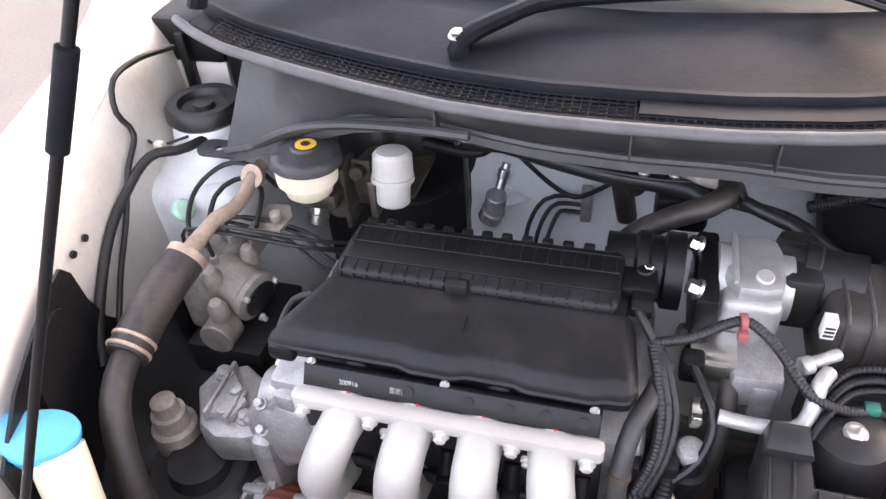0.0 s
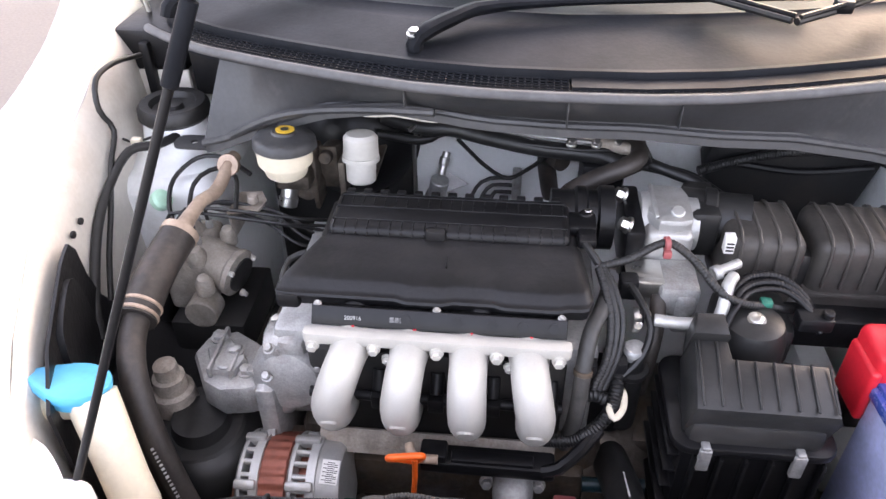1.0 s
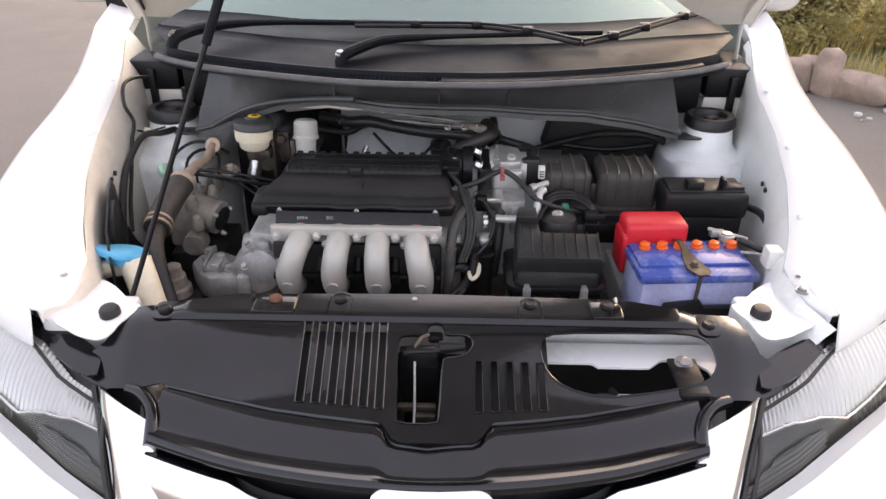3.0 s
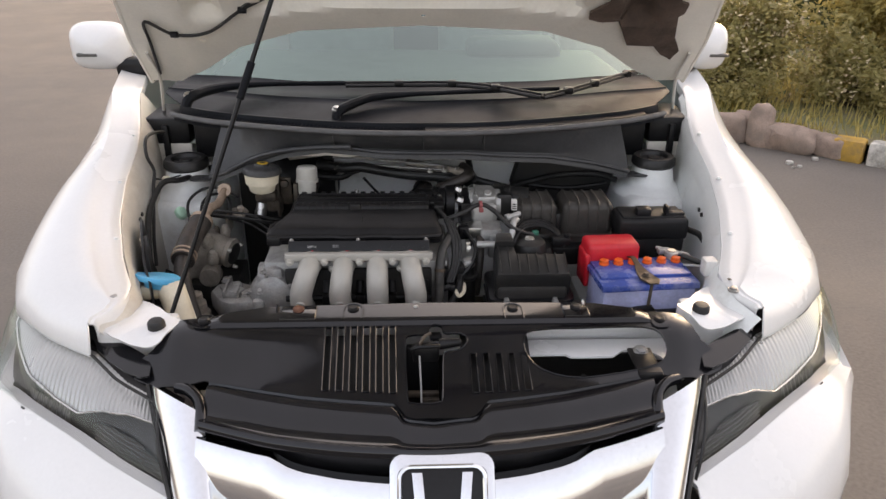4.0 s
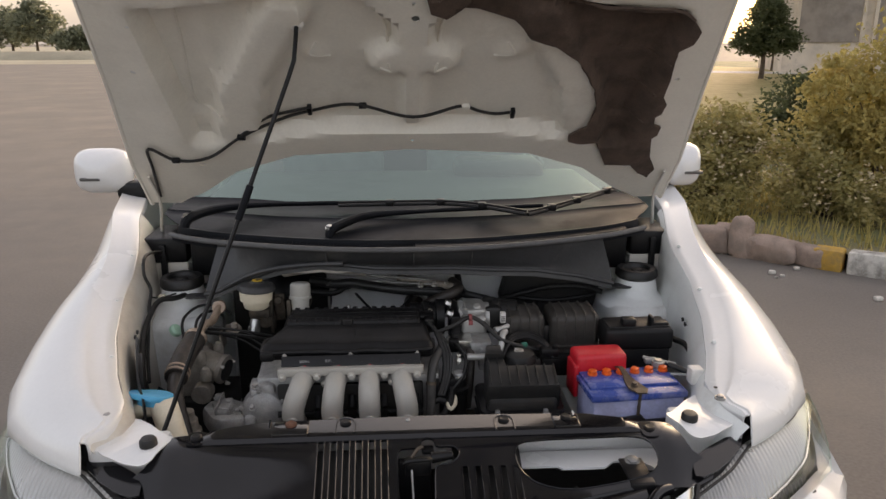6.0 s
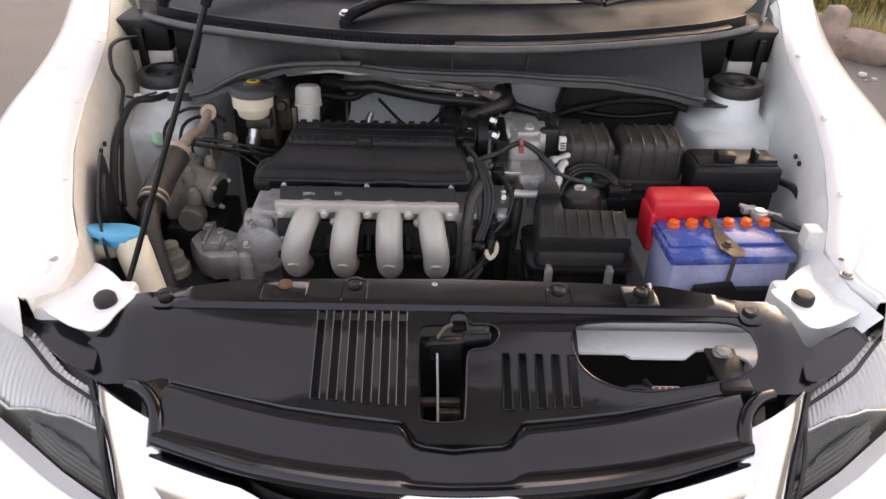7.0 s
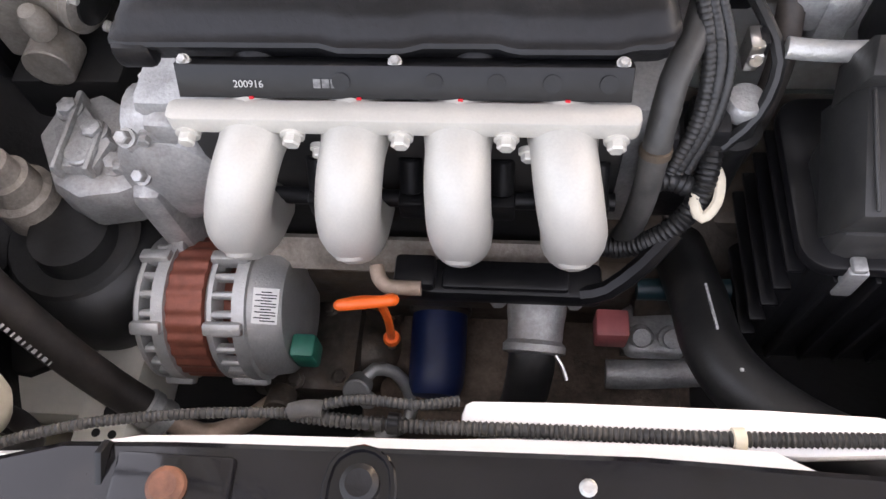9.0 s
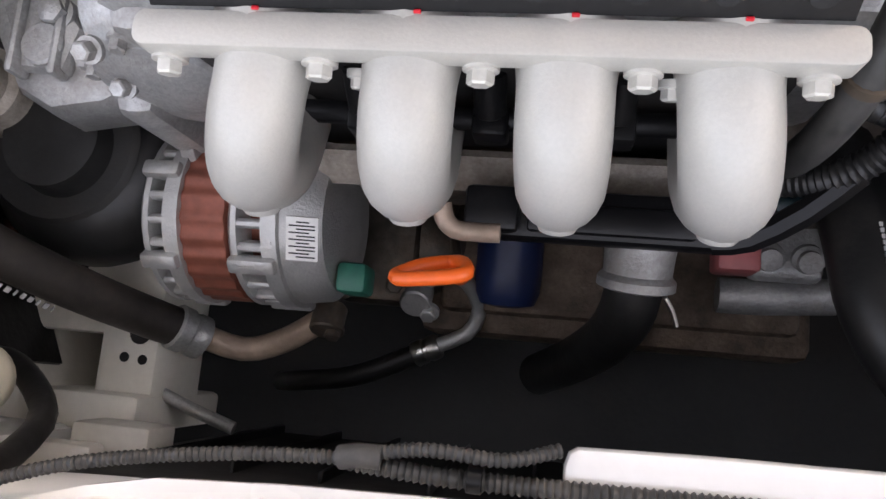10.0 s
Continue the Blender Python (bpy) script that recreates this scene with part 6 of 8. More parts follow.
# alternator
ALT = thing("alternator", (-0.335, 0.20, 0.50), "silver alternator with copper-brown laminations and cooling slots", "alternator")
a0, a1 = Vector((-0.436, 0.212, 0.560)), Vector((-0.254, 0.212, 0.570))
d = (a1 - a0).normalized()
part("pulley", lathe(a0, a1, [(0, 0.028), (0.002, 0.032)] + [(0.003 + 0.0022 * i, 0.032 - 0.002 * (i % 2)) for i in range(9)] + [(0.024, 0.033), (0.026, 0.02), (0.04, 0.018)], 32), M_RUST, ALT, "rusty grooved pulley")


def ring_case(s0, s1, r, name, n=24):
    """A cast end shell with cooling slots between its bars, and lugs round it."""
    shell = part(name, join(lathe(a0 + d * s0, a1, [(0, r * 0.74), (0.003, r * 0.93), (0.007, r), (0.011, r), (0.013, r * 0.88)], 36),
                            lathe(a0 + d * (s1 - 0.014), a1, [(0, r * 0.90), (0.002, r * 1.01), (0.013, r * 1.01), (0.014, r * 0.93)], 36)), M_ALU, ALT)
    m, _ = axis_frame(a0, a1)
    for i in range(n):
        an = 360 * i / n
        part("fin", box(r * 0.84, r * 0.99, -0.0033, 0.0033, s0 + 0.006, s1 - 0.006, 0.002, 1, m=m @ pose(0, 0, 0, 0, 0, an)), M_ALU, shell)
    for an in (25, 75, 130, 205, 250, 310):
        part("lug", join(box(r * 0.93, r * 1.09, -0.006, 0.006, s0 + 0.004, s1 - 0.002, 0.003, 2, m=m @ pose(0, 0, 0, 0, 0, an))), M_ALU, shell)
    return shell


ring_case(0.032, 0.066, 0.067, "front_shell")
part("lamination_core", lathe(a0 + d * 0.064, a1, [(0, 0.061), (0.001, 0.064), (0.034, 0.064), (0.035, 0.061)], 160, wave=lambda a, k: 1 + 0.014 * math.cos(28 * a)), M_COPPER, ALT, "copper-brown laminated core")
ring_case(0.097, 0.138, 0.066, "rear_shell")
part("winding", lathe(a0 + d * 0.1, a1, [(0, 0.047), (0.034, 0.047), (0.035, 0.040)], 32, wave=lambda a, k: 1 + 0.03 * math.cos(40 * a)), M_COPPER, ALT, "copper windings behind the slots")
part("end_cover", lathe(a0 + d * 0.134, a1, [(0, 0.064), (0.004, 0.0625), (0.024, 0.060), (0.031, 0.053), (0.034, 0.02)], 36), M_ALU, ALT, "smooth aluminium end cover")
m, _ = axis_frame(a0, a1)
part("upper_lug", join(prism([(0.215, 0.60), (0.262, 0.60), (0.275, 0.628), (0.268, 0.648), (0.256, 0.648), (0.245, 0.63)], -0.006, 0.006, 0.003, m=Matrix.Translation((-0.375, 0, 0)) @ Matrix(((0, 0, 1, 0), (1, 0, 0, 0), (0, 1, 0, 0), (0, 0, 0, 1)))), cyl((-0.388, 0.262, 0.642), (-0.362, 0.262, 0.642), 0.010)), M_GREYALU, ALT)
LBL = Matrix.Translation((-0.285, 0.187, 0.6255)) @ pose(0, 0, 0, 24, 4, 0)
part("label", box(-0.011, 0.011, -0.014, 0.016, -0.001, 0.0006, 0, m=LBL), M_WHITE, ALT, "white paper label with rows of print")
for i in range(11):
    part("label_bar", box(-0.009 if i % 2 else -0.004, 0.009 - 0.004 * (i % 3 == 1), -0.012 + 0.0024 * i, -0.0110 + 0.0024 * i, 0.0006, 0.0009, 0, m=LBL), M_INK, ALT)
part("connector", box(-0.270, -0.248, 0.158, 0.180, 0.558, 0.590, 0.004), M_GREEN, ALT, "dark green connector")
part("rear_stay", box(-0.36, -0.28, 0.25, 0.28, 0.56, 0.60, 0.006), M_DULLSTEEL, ALT)

shift(ALT, 0.016, 0.006, 0.0)

# dipstick
DIP = thing("oil_dipstick", (-0.18, 0.19, 0.55), "orange oil dipstick handle on a steel tube", "dipstick")
part("handle", sweep(spline([(-0.202, 0.170, 0.698), (-0.200, 0.167, 0.704), (-0.185, 0.168, 0.706), (-0.170, 0.170, 0.707), (-0.163, 0.173, 0.703), (-0.167, 0.180, 0.690), (-0.175, 0.181, 0.683), (-0.190, 0.177, 0.690), (-0.202, 0.170, 0.698)], 0.004), 0.0042, 10), M_ORANGE, DIP)
part("stem", tube([(-0.172, 0.171, 0.70), (-0.174, 0.178, 0.655), (-0.180, 0.186, 0.59)], 0.0034, 8), M_ORANGE, DIP)
part("stopper", lathe((-0.179, 0.185, 0.60), (-0.183, 0.189, 0.565), [(0, 0.006), (0.006, 0.0075), (0.012, 0.006), (0.02, 0.004)], 14), M_ORANGE, DIP)
part("guide_tube", tube([(-0.182, 0.188, 0.58), (-0.188, 0.20, 0.54), (-0.20, 0.235, 0.48), (-0.20, 0.28, 0.42)], 0.0045, 8), M_DULLSTEEL, DIP)

shift(DIP, 0.015, -0.004, 0.002)

# ---- low front of the engine ----
OILF = thing("oil_filter", (-0.156, 0.19, 0.45), "dark blue oil filter canister", "oil filter")
part("canister", lathe((-0.157, 0.25, 0.475), (-0.157, 0.14, 0.455), [(0, 0.029), (0.06, 0.029), (0.075, 0.0275), (0.085, 0.0235), (0.088, 0.01)], 32, wave=lambda a, k: 1 + (0.012 * math.cos(15 * a) if k in (2, 3) else 0)), M_OILBLUE, OILF)
part("base_ring", lathe((-0.157, 0.262, 0.477), (-0.157, 0.14, 0.455), [(0, 0.031), (0.003, 0.033), (0.010, 0.033), (0.013, 0.030)], 28), M_DULLSTEEL, OILF, "oily base ring")
shift(OILF, 0.018, 0.012, -0.015)
THM = thing("thermostat_housing", (-0.065, 0.21, 0.52), "bright aluminium thermostat housing with a black hose", "thermostat housing")
part("dome", lathe((-0.062, 0.262, 0.610), (-0.066, 0.168, 0.580), [(0, 0.034), (0.03, 0.032), (0.036, 0.026), (0.055, 0.026), (0.066, 0.0245), (0.080, 0.024), (0.084, 0.0275), (0.090, 0.0275), (0.092, 0.022)], 28), M_GREYALU, THM)
for x, z in ((-0.098, 0.598), (-0.032, 0.60)):
    part("flange_bolt", hexbolt((x, 0.222, z), (0, -1, 0.3), 0.007, 0.010), M_GREYALU, THM)
part("flange", box(-0.10, -0.03, 0.225, 0.245, 0.59, 0.63, 0.008), M_ALU, THM)
part("hose", tube([(-0.066, 0.186, 0.588), (-0.068, 0.164, 0.573), (-0.075, 0.145, 0.52), (-0.095, 0.128, 0.44), (-0.13, 0.11, 0.36)], 0.0205, 16), M_RUBBER, THM, "black radiator hose")
part("clip_wire", tube([(-0.048, 0.168, 0.60), (-0.042, 0.160, 0.595), (-0.038, 0.150, 0.59)], 0.0018, 6), M_STEEL, THM)
shift(THM, 0.022, 0.010, -0.018)
M_TEAL = mat("dark_teal_rubber", (0.008, 0.035, 0.045), 0.45, vary=0.2, scale=30, bump=0.1)
TAP = thing("water_outlet", (0.04, 0.21, 0.52), "cast aluminium water outlet with two round bolts", "pipe fitting")
part("body", join(box(0.012, 0.072, 0.200, 0.245, 0.525, 0.553, 0.010, 3), tube([(0.0, 0.182, 0.522), (0.03, 0.182, 0.524), (0.085, 0.186, 0.528)], 0.014, 14)), M_GREYALU, TAP)
for x in (0.029, 0.057):
    part("bolt", lathe((x, 0.209, 0.551), (x, 0.204, 0.563), [(0, 0.0125), (0.004, 0.012), (0.006, 0.009), (0.010, 0.0085), (0.011, 0.004)], 20), M_GREYALU, TAP)
part("flange_plate", box(0.014, 0.070, 0.192, 0.222, 0.535, 0.553, 0.008, 3), M_GREYALU, TAP)
part("red_connector", box(-0.017, 0.012, 0.190, 0.216, 0.570, 0.600, 0.003), M_PINK, TAP, "dull red connector")
part("blue_hose", tube([(0.02, 0.238, 0.595), (0.06, 0.238, 0.597), (0.10, 0.238, 0.60)], 0.010, 12), M_TEAL, TAP, "dark teal hose")
shift(TAP, 0.027, 0.012, -0.028)
ACP = thing("refrigerant_pipe", (-0.21, 0.15, 0.40), "bent aluminium refrigerant pipe with a crimped hose", "pipe")
part("fitting", join(cyl((-0.236, 0.165, 0.462), (-0.236, 0.15, 0.478), 0.0135), hexbolt((-0.225, 0.146, 0.468), (0, -0.6, 0.6), 0.007)), M_ALU, ACP)
part("pipe", tube([(-0.232, 0.165, 0.466), (-0.222, 0.178, 0.468), (-0.203, 0.180, 0.455), (-0.190, 0.168, 0.438), (-0.186, 0.150, 0.425), (-0.196, 0.132, 0.42), (-0.225, 0.118, 0.418)], 0.0068, 12), M_ALU, ACP)
part("crimp", lathe((-0.220, 0.120, 0.418), (-0.245, 0.108, 0.415), [(0, 0.010), (0.002, 0.0115), (0.010, 0.0115), (0.011, 0.010), (0.014, 0.010), (0.015, 0.0115), (0.024, 0.0115), (0.026, 0.01)], 18), M_STEEL, ACP)
part("rubber_hose", tube([(-0.24, 0.11, 0.416), (-0.30, 0.085, 0.40), (-0.36, 0.075, 0.37), (-0.40, 0.07, 0.32)], 0.010, 12), M_RUBBER, ACP)
shift(ACP, 0.021, 0.018, 0.0)
COMP = thing("compressor", (-0.24, 0.24, 0.36), "oily dark cast compressor", "compressor")
part("body", join(lathe((-0.33, 0.215, 0.43), (-0.19, 0.215, 0.43), [(0, 0.055), (0.03, 0.058), (0.10, 0.055), (0.13, 0.04), (0.14, 0.02)], 28), box(-0.30, -0.23, 0.15, 0.25, 0.455, 0.497, 0.01)), M_DULLSTEEL, COMP)
part("clutch_plate", lathe((-0.352, 0.215, 0.43), (-0.33, 0.215, 0.43), [(0, 0.03), (0.002, 0.05), (0.014, 0.052), (0.016, 0.04), (0.022, 0.04)], 28), M_DULLSTEEL, COMP, "worn clutch plate")
for x, y in ((-0.29, 0.160), (-0.245, 0.165), (-0.265, 0.24)):
    part("bolt", hexbolt((x, y, 0.497), (0, -0.1, 1), 0.007, 0.008), M_DULLSTEEL, COMP)
shift(COMP, 0.012, 0.018, -0.02)
RH = thing("radiator_hose", (0.10, 0.17, 0.56), "thick black radiator hose with white print", "hose")
part("hose", tube([(0.075, 0.33, 0.56), (0.078, 0.285, 0.575), (0.083, 0.225, 0.602), (0.087, 0.175, 0.620), (0.105, 0.138, 0.632), (0.145, 0.105, 0.640), (0.20, 0.085, 0.642), (0.27, 0.075, 0.640)], 0.024, 20), M_RUBBER, RH)
for i in range(12):
    part("hose_print", box(0.0825, 0.0845, 0.226 - 0.004 * i, 0.2288 - 0.004 * i, 0.6255 + 0.0017 * i, 0.6275 + 0.0017 * i, 0), M_PRINT, RH)
part("stop_dot", box(0.094, 0.097, 0.146, 0.149, 0.652, 0.6545, 0.001), M_PRINT, RH)
shift(RH, 0.008, 0.0, 0.0)
UH = thing("bypass_hose", (0.04, 0.29, 0.66), "dusty brown-black rubber bypass hose", "hose")
part("hose", tube([(0.055, 0.37, 0.80), (0.045, 0.335, 0.795), (0.030, 0.30, 0.785), (0.024, 0.275, 0.760), (0.022, 0.262, 0.71), (0.018, 0.258, 0.665), (0.01, 0.26, 0.63)], 0.0098, 14), M_CONDUIT, UH)
for p0, p1 in (((0.0235, 0.272, 0.752), (0.0225, 0.266, 0.735)), ((0.012, 0.2595, 0.645), (0.010, 0.26, 0.630))):
    part("hose_clip", lathe(p0, p1, [(0, 0.0098), (0.001, 0.0112), (0.006, 0.0112), (0.007, 0.0098)], 18), M_DULLSTEEL, UH, "spring hose clip")
shift(UH, 0.006, -0.010, 0.014)
FIL = thing("filler_neck", (0.089, 0.312, 0.60), "grey metal cap on a black filler neck", "filler cap")
part("neck", lathe((0.089, 0.318, 0.62), (0.089, 0.313, 0.752), [(0, 0.018), (0.09, 0.017), (0.095, 0.021), (0.102, 0.021), (0.104, 0.015), (0.128, 0.014)], 24), M_RUBBER, FIL)
part("cap", lathe((0.089, 0.313, 0.742), (0.089, 0.311, 0.77), [(0, 0.0135), (0.003, 0.0145), (0.013, 0.0142), (0.016, 0.012), (0.017, 0.004)], 28), M_GREYALU, FIL)
shift(FIL, 0.004, -0.008, 0.010)
PLUG = thing("wiring_plug", (0.06, 0.26, 0.66), "white looped wiring clip on a corrugated harness", "wiring")
part("clip", sweep(spline([(0.074, 0.275, 0.712), (0.080, 0.262, 0.708), (0.078, 0.246, 0.70), (0.068, 0.236, 0.695), (0.062, 0.246, 0.70), (0.066, 0.256, 0.705)], 0.004), 0.0042, 8, squash=0.6), M_CREAM, PLUG)
part("harness", conduit([(-0.01, 0.245, 0.635), (0.02, 0.235, 0.65), (0.045, 0.235, 0.672), (0.065, 0.25, 0.695), (0.072, 0.275, 0.72), (0.07, 0.31, 0.74)], 0.009), M_RUBBER, PLUG)
part("harness_branch", conduit([(0.028, 0.262, 0.70), (0.045, 0.262, 0.705), (0.06, 0.258, 0.702)], 0.009), M_RUBBER, PLUG)
part("sensor_body", join(box(0.028, 0.046, 0.268, 0.292, 0.70, 0.745, 0.004), box(0.055, 0.082, 0.275, 0.31, 0.715, 0.745, 0.005), box(0.02, 0.09, 0.29, 0.34, 0.60, 0.705, 0.01)), M_MATT, PLUG)

shift(PLUG, 0.002, 0.004, 0.016)

# ---- front crossmember, fan shroud and conduit ----
part("front_crossmember", join(
    plate([(-0.43, 0.021), (-0.40, 0.025), (-0.36, 0.035), (-0.317, 0.047), (-0.282, 0.054), (-0.214, 0.058), (-0.114, 0.061), (-0.065, 0.064), (0.036, 0.066), (0.085, 0.065), (0.105, 0.056), (0.17, 0.046), (0.30, 0.038), (0.45, 0.025), (0.47, 0.02), (-0.43, 0.02)], thick=0.004, cut=0.01, shape=lambda x, y: (x, y, 0.780 - 0.028 * smooth(0.032, 0.044, y))),
    prism(soften([(-0.092, 0.064), (-0.092, 0.084), (-0.084, 0.089), (0.14, 0.092), (0.17, 0.086), (0.17, 0.064)], 1), 0.734, 0.746, 0.003),
    box(-0.44, 0.46, 0.028, 0.034, 0.68, 0.780, 0.002), loft([[(x, 0.040 - 0.06 * x * x, 0.750), (x, 0.046 - 0.06 * x * x, 0.742), (x, 0.048 - 0.06 * x * x, 0.69)] for x in np.linspace(-0.42, 0.46, 12)], thick=0.003)), M_PAINT, CAR, "white painted crossmember")
for s in (-1, 1):
    part("chassis_rail", join(box(min(s * 0.412, s * 0.465), max(s * 0.412, s * 0.465), 0.05, 0.70, 0.44, 0.528, 0.008), box(min(s * 0.46, s * 0.56), max(s * 0.46, s * 0.56), 0.12, 0.30, 0.44, 0.515, 0.006), box(min(s * 0.41, s * 0.50), max(s * 0.41, s * 0.50), 0.045, 0.075, 0.40, 0.55, 0.006)), M_HOOD if s < 0 else M_BAY, CAR, "cream painted chassis rail")
    for x, y, r in ((0.429, 0.123, 0.009), (0.440, 0.103, 0.004), (0.424, 0.102, 0.004)):
        part("rail_hole", lathe((s * x, y, 0.528), (s * x, y, 0.54), [(0, r), (0.0008, r), (0.0009, r * 0.5)], 16), M_DARK, CAR)
part("corner_pan", join(box(-0.54, -0.40, 0.02, 0.045, 0.60, 0.62, 0.004), box(-0.43, -0.37, 0.03, 0.058, 0.56, 0.60, 0.004)), M_BAYDIRT, CAR)
part("rail_stay", tube([(-0.443, 0.16, 0.50), (-0.442, 0.12, 0.505), (-0.437, 0.088, 0.505), (-0.40, 0.07, 0.505), (-0.351, 0.053, 0.50)], 0.0055, 10), M_GREYALU, CAR, "thin grey stay")
part("lower_duct", join(box(-0.64, -0.545, 0.02, 0.105, 0.44, 0.48, 0.01), box(-0.552, -0.53, 0.05, 0.10, 0.455, 0.475, 0.004)), M_COWL, CAR, "dull black plastic duct")
FAN = thing("fan_shroud", (0, 0.08, 0.36), "black plastic radiator fan shroud with upright ribs", "fan shroud")
part("panel", box(-0.40, 0.40, 0.022, 0.038, 0.34, 0.70, 0.006), M_DARK, FAN)
for x in (-0.36, -0.30, -0.24, -0.17, -0.105, -0.062, -0.055, -0.02, 0.03, 0.036, 0.09, 0.15, 0.2, 0.26, 0.33):
    part("rib", box(x - 0.0015, x + 0.0015, 0.034, 0.046, 0.35, 0.62, 0.001, 1), M_BLACK, FAN)
CON = thing("front_wiring_conduit", (-0.15, 0.089, 0.742), "grey corrugated wiring conduit clipped along the crossmember", "wiring")
part("left_sleeve", conduit([(-0.405, 0.044, 0.747), (-0.385, 0.054, 0.757), (-0.33, 0.071, 0.757), (-0.26, 0.082, 0.754), (-0.2, 0.086, 0.752), (-0.185, 0.086, 0.752)], 0.0038, 0.0032, 0.30), M_CONDUIT, CON)
part("main_sleeve", conduit([(-0.205, 0.085, 0.752), (-0.15, 0.082, 0.752), (-0.06, 0.083, 0.752), (0.05, 0.085, 0.75), (0.2, 0.091, 0.747), (0.38, 0.087, 0.747)], 0.0050, 0.0034, 0.30), M_CONDUIT, CON)
part("branch_sleeve", conduit([(-0.2, 0.087, 0.754), (-0.165, 0.094, 0.759), (-0.13, 0.093, 0.758), (-0.105, 0.099, 0.75)], 0.0038, 0.0032, 0.30), M_CONDUIT, CON, "frayed branch sleeve")
part("joint_wrap", tube([(-0.205, 0.086, 0.753), (-0.195, 0.088, 0.755), (-0.185, 0.088, 0.755)], 0.0058, 12), M_CONDUIT, CON, "frayed taped joint")
part("strap", lathe((-0.146, 0.083, 0.752), (-0.136, 0.0825, 0.752), [(0, 0.0052), (0.0005, 0.0066), (0.007, 0.0066), (0.0075, 0.0052)], 16), M_BLACK, CON)
part("cream_tie", lathe((0.052, 0.085, 0.75), (0.06, 0.0855, 0.75), [(0, 0.0052), (0.0005, 0.0066), (0.007, 0.0066), (0.0075, 0.0052)], 16), M_CREAM, CON, "cream cable tie")
part("end_tie", lathe((-0.408, 0.042, 0.745), (-0.398, 0.047, 0.75), [(0, 0.0052), (0.0005, 0.0066), (0.007, 0.0066), (0.0075, 0.0052)], 16), M_CREAM, CON)
part("down_hose", tube([(-0.4, 0.051, 0.747), (-0.408, 0.062, 0.70), (-0.422, 0.081, 0.66), (-0.476, 0.106, 0.62), (-0.525, 0.11, 0.60)], 0.0085, 10), M_RUBBER, CON)

shift(CON, 0.011, -0.013, -0.002)

# ---- bonnet prop, hose, felt ----
ROD = thing("bonnet_prop", (-0.52, 0.04, 0.74), "slim black steel bonnet prop with a foam grip", "prop rod")
r0, r1, r2 = Vector((-0.476, 0.045, 0.770)), Vector((-0.222, 0.223, 1.434)), hood_at(-0.217, 0.705, 0.015)
part("rod", tube([r0 + Vector((-0.015, 0.0, -0.015)), r0, r0.lerp(r1, 0.35), r0.lerp(r1, 0.7), r0.lerp(r1, 0.97), r1.lerp(r2, 0.2), r2], 0.0042, 10), M_BLACK, ROD)
part("grip", lathe(r0.lerp(r1, 0.58), r0.lerp(r1, 0.66), [(0, 0.005), (0.001, 0.0070), (0.068, 0.0070), (0.069, 0.005)], 16), M_COWL, ROD, "black foam grip")
part("socket", join(lathe(hood_at(-0.217, 0.70, 0.004), hood_at(-0.217, 0.70, 0.04), [(0, 0.014), (0.006, 0.012), (0.012, 0.009)], 14)), M_WHITE, ROD, "white plastic socket")
part("pivot", join(box(-0.506, -0.480, 0.022, 0.058, 0.745, 0.775, 0.003)), M_BLACK, ROD)
WH = thing("washer_hose", hood_at(0, 0.41, 0.0), "thin black washer hose clipped under the bonnet", "hose")
hp = [(-0.655, 0.06), (-0.632, 0.20), (-0.615, 0.290), (-0.562, 0.247), (-0.481, 0.265), (-0.389, 0.346), (-0.30, 0.372), (-0.226, 0.405), (-0.128, 0.428), (0.0, 0.42), (0.107, 0.418), (0.15, 0.40), (0.19, 0.388), (0.226, 0.394)]
part("hose", tube([hood_at(u, s, hood_depth(u, s) + 0.006) for u, s in hp], 0.0036, 8), M_RUBBER, WH)
part("branch", tube([hood_at(u, s, hood_depth(u, s) + 0.007) for u, s in ((-0.389, 0.352), (-0.33, 0.38), (-0.27, 0.405), (-0.226, 0.419))], 0.0034, 8), M_RUBBER, WH)
for u, s in ((-0.226, 0.419), (0.226, 0.400)):
    part("nozzle", box(-0.005, 0.005, -0.004, 0.022, 0.0, 0.014, 0.002, m=Matrix.Translation(hood_at(u, s, hood_depth(u, s) + 0.012)) @ pose(0, 0, 0, 140, 0, 0)), M_BLACK, WH, "black spray nozzle")
for u, s in ((-0.389, 0.346), (0.12, 0.418), (-0.562, 0.25), (-0.11, 0.425)):
    part("clip", box(-0.009, 0.009, -0.006, 0.006, -0.003, 0.008, 0.002, m=Matrix.Translation(hood_at(u, s, hood_depth(u, s) + 0.005)) @ pose(0, 0, 0, 140, 0, 0)), M_BLACK if u < 0 else M_HOOD, WH)
felt = [(0.021, 0.797), (0.06, 0.803), (0.14, 0.790), (0.24, 0.785), (0.31, 0.762), (0.38, 0.772), (0.47, 0.768), (0.525, 0.735), (0.548, 0.705), (0.545, 0.670), (0.520, 0.650), (0.535, 0.56), (0.54, 0.50), (0.558, 0.468), (0.556, 0.435), (0.545, 0.425), (0.553, 0.39), (0.575, 0.375), (0.577, 0.34), (0.566, 0.33), (0.590, 0.24), (0.620, 0.18), (0.612, 0.138), (0.58, 0.165), (0.545, 0.215), (0.479, 0.222), (0.455, 0.275), (0.438, 0.318), (0.40, 0.315), (0.367, 0.325), (0.365, 0.345), (0.40, 0.38), (0.405, 0.45), (0.385, 0.52), (0.365, 0.565), (0.33, 0.615), (0.276, 0.66), (0.22, 0.682), (0.19, 0.704), (0.12, 0.735), (0.06, 0.738), (0.031, 0.75)]
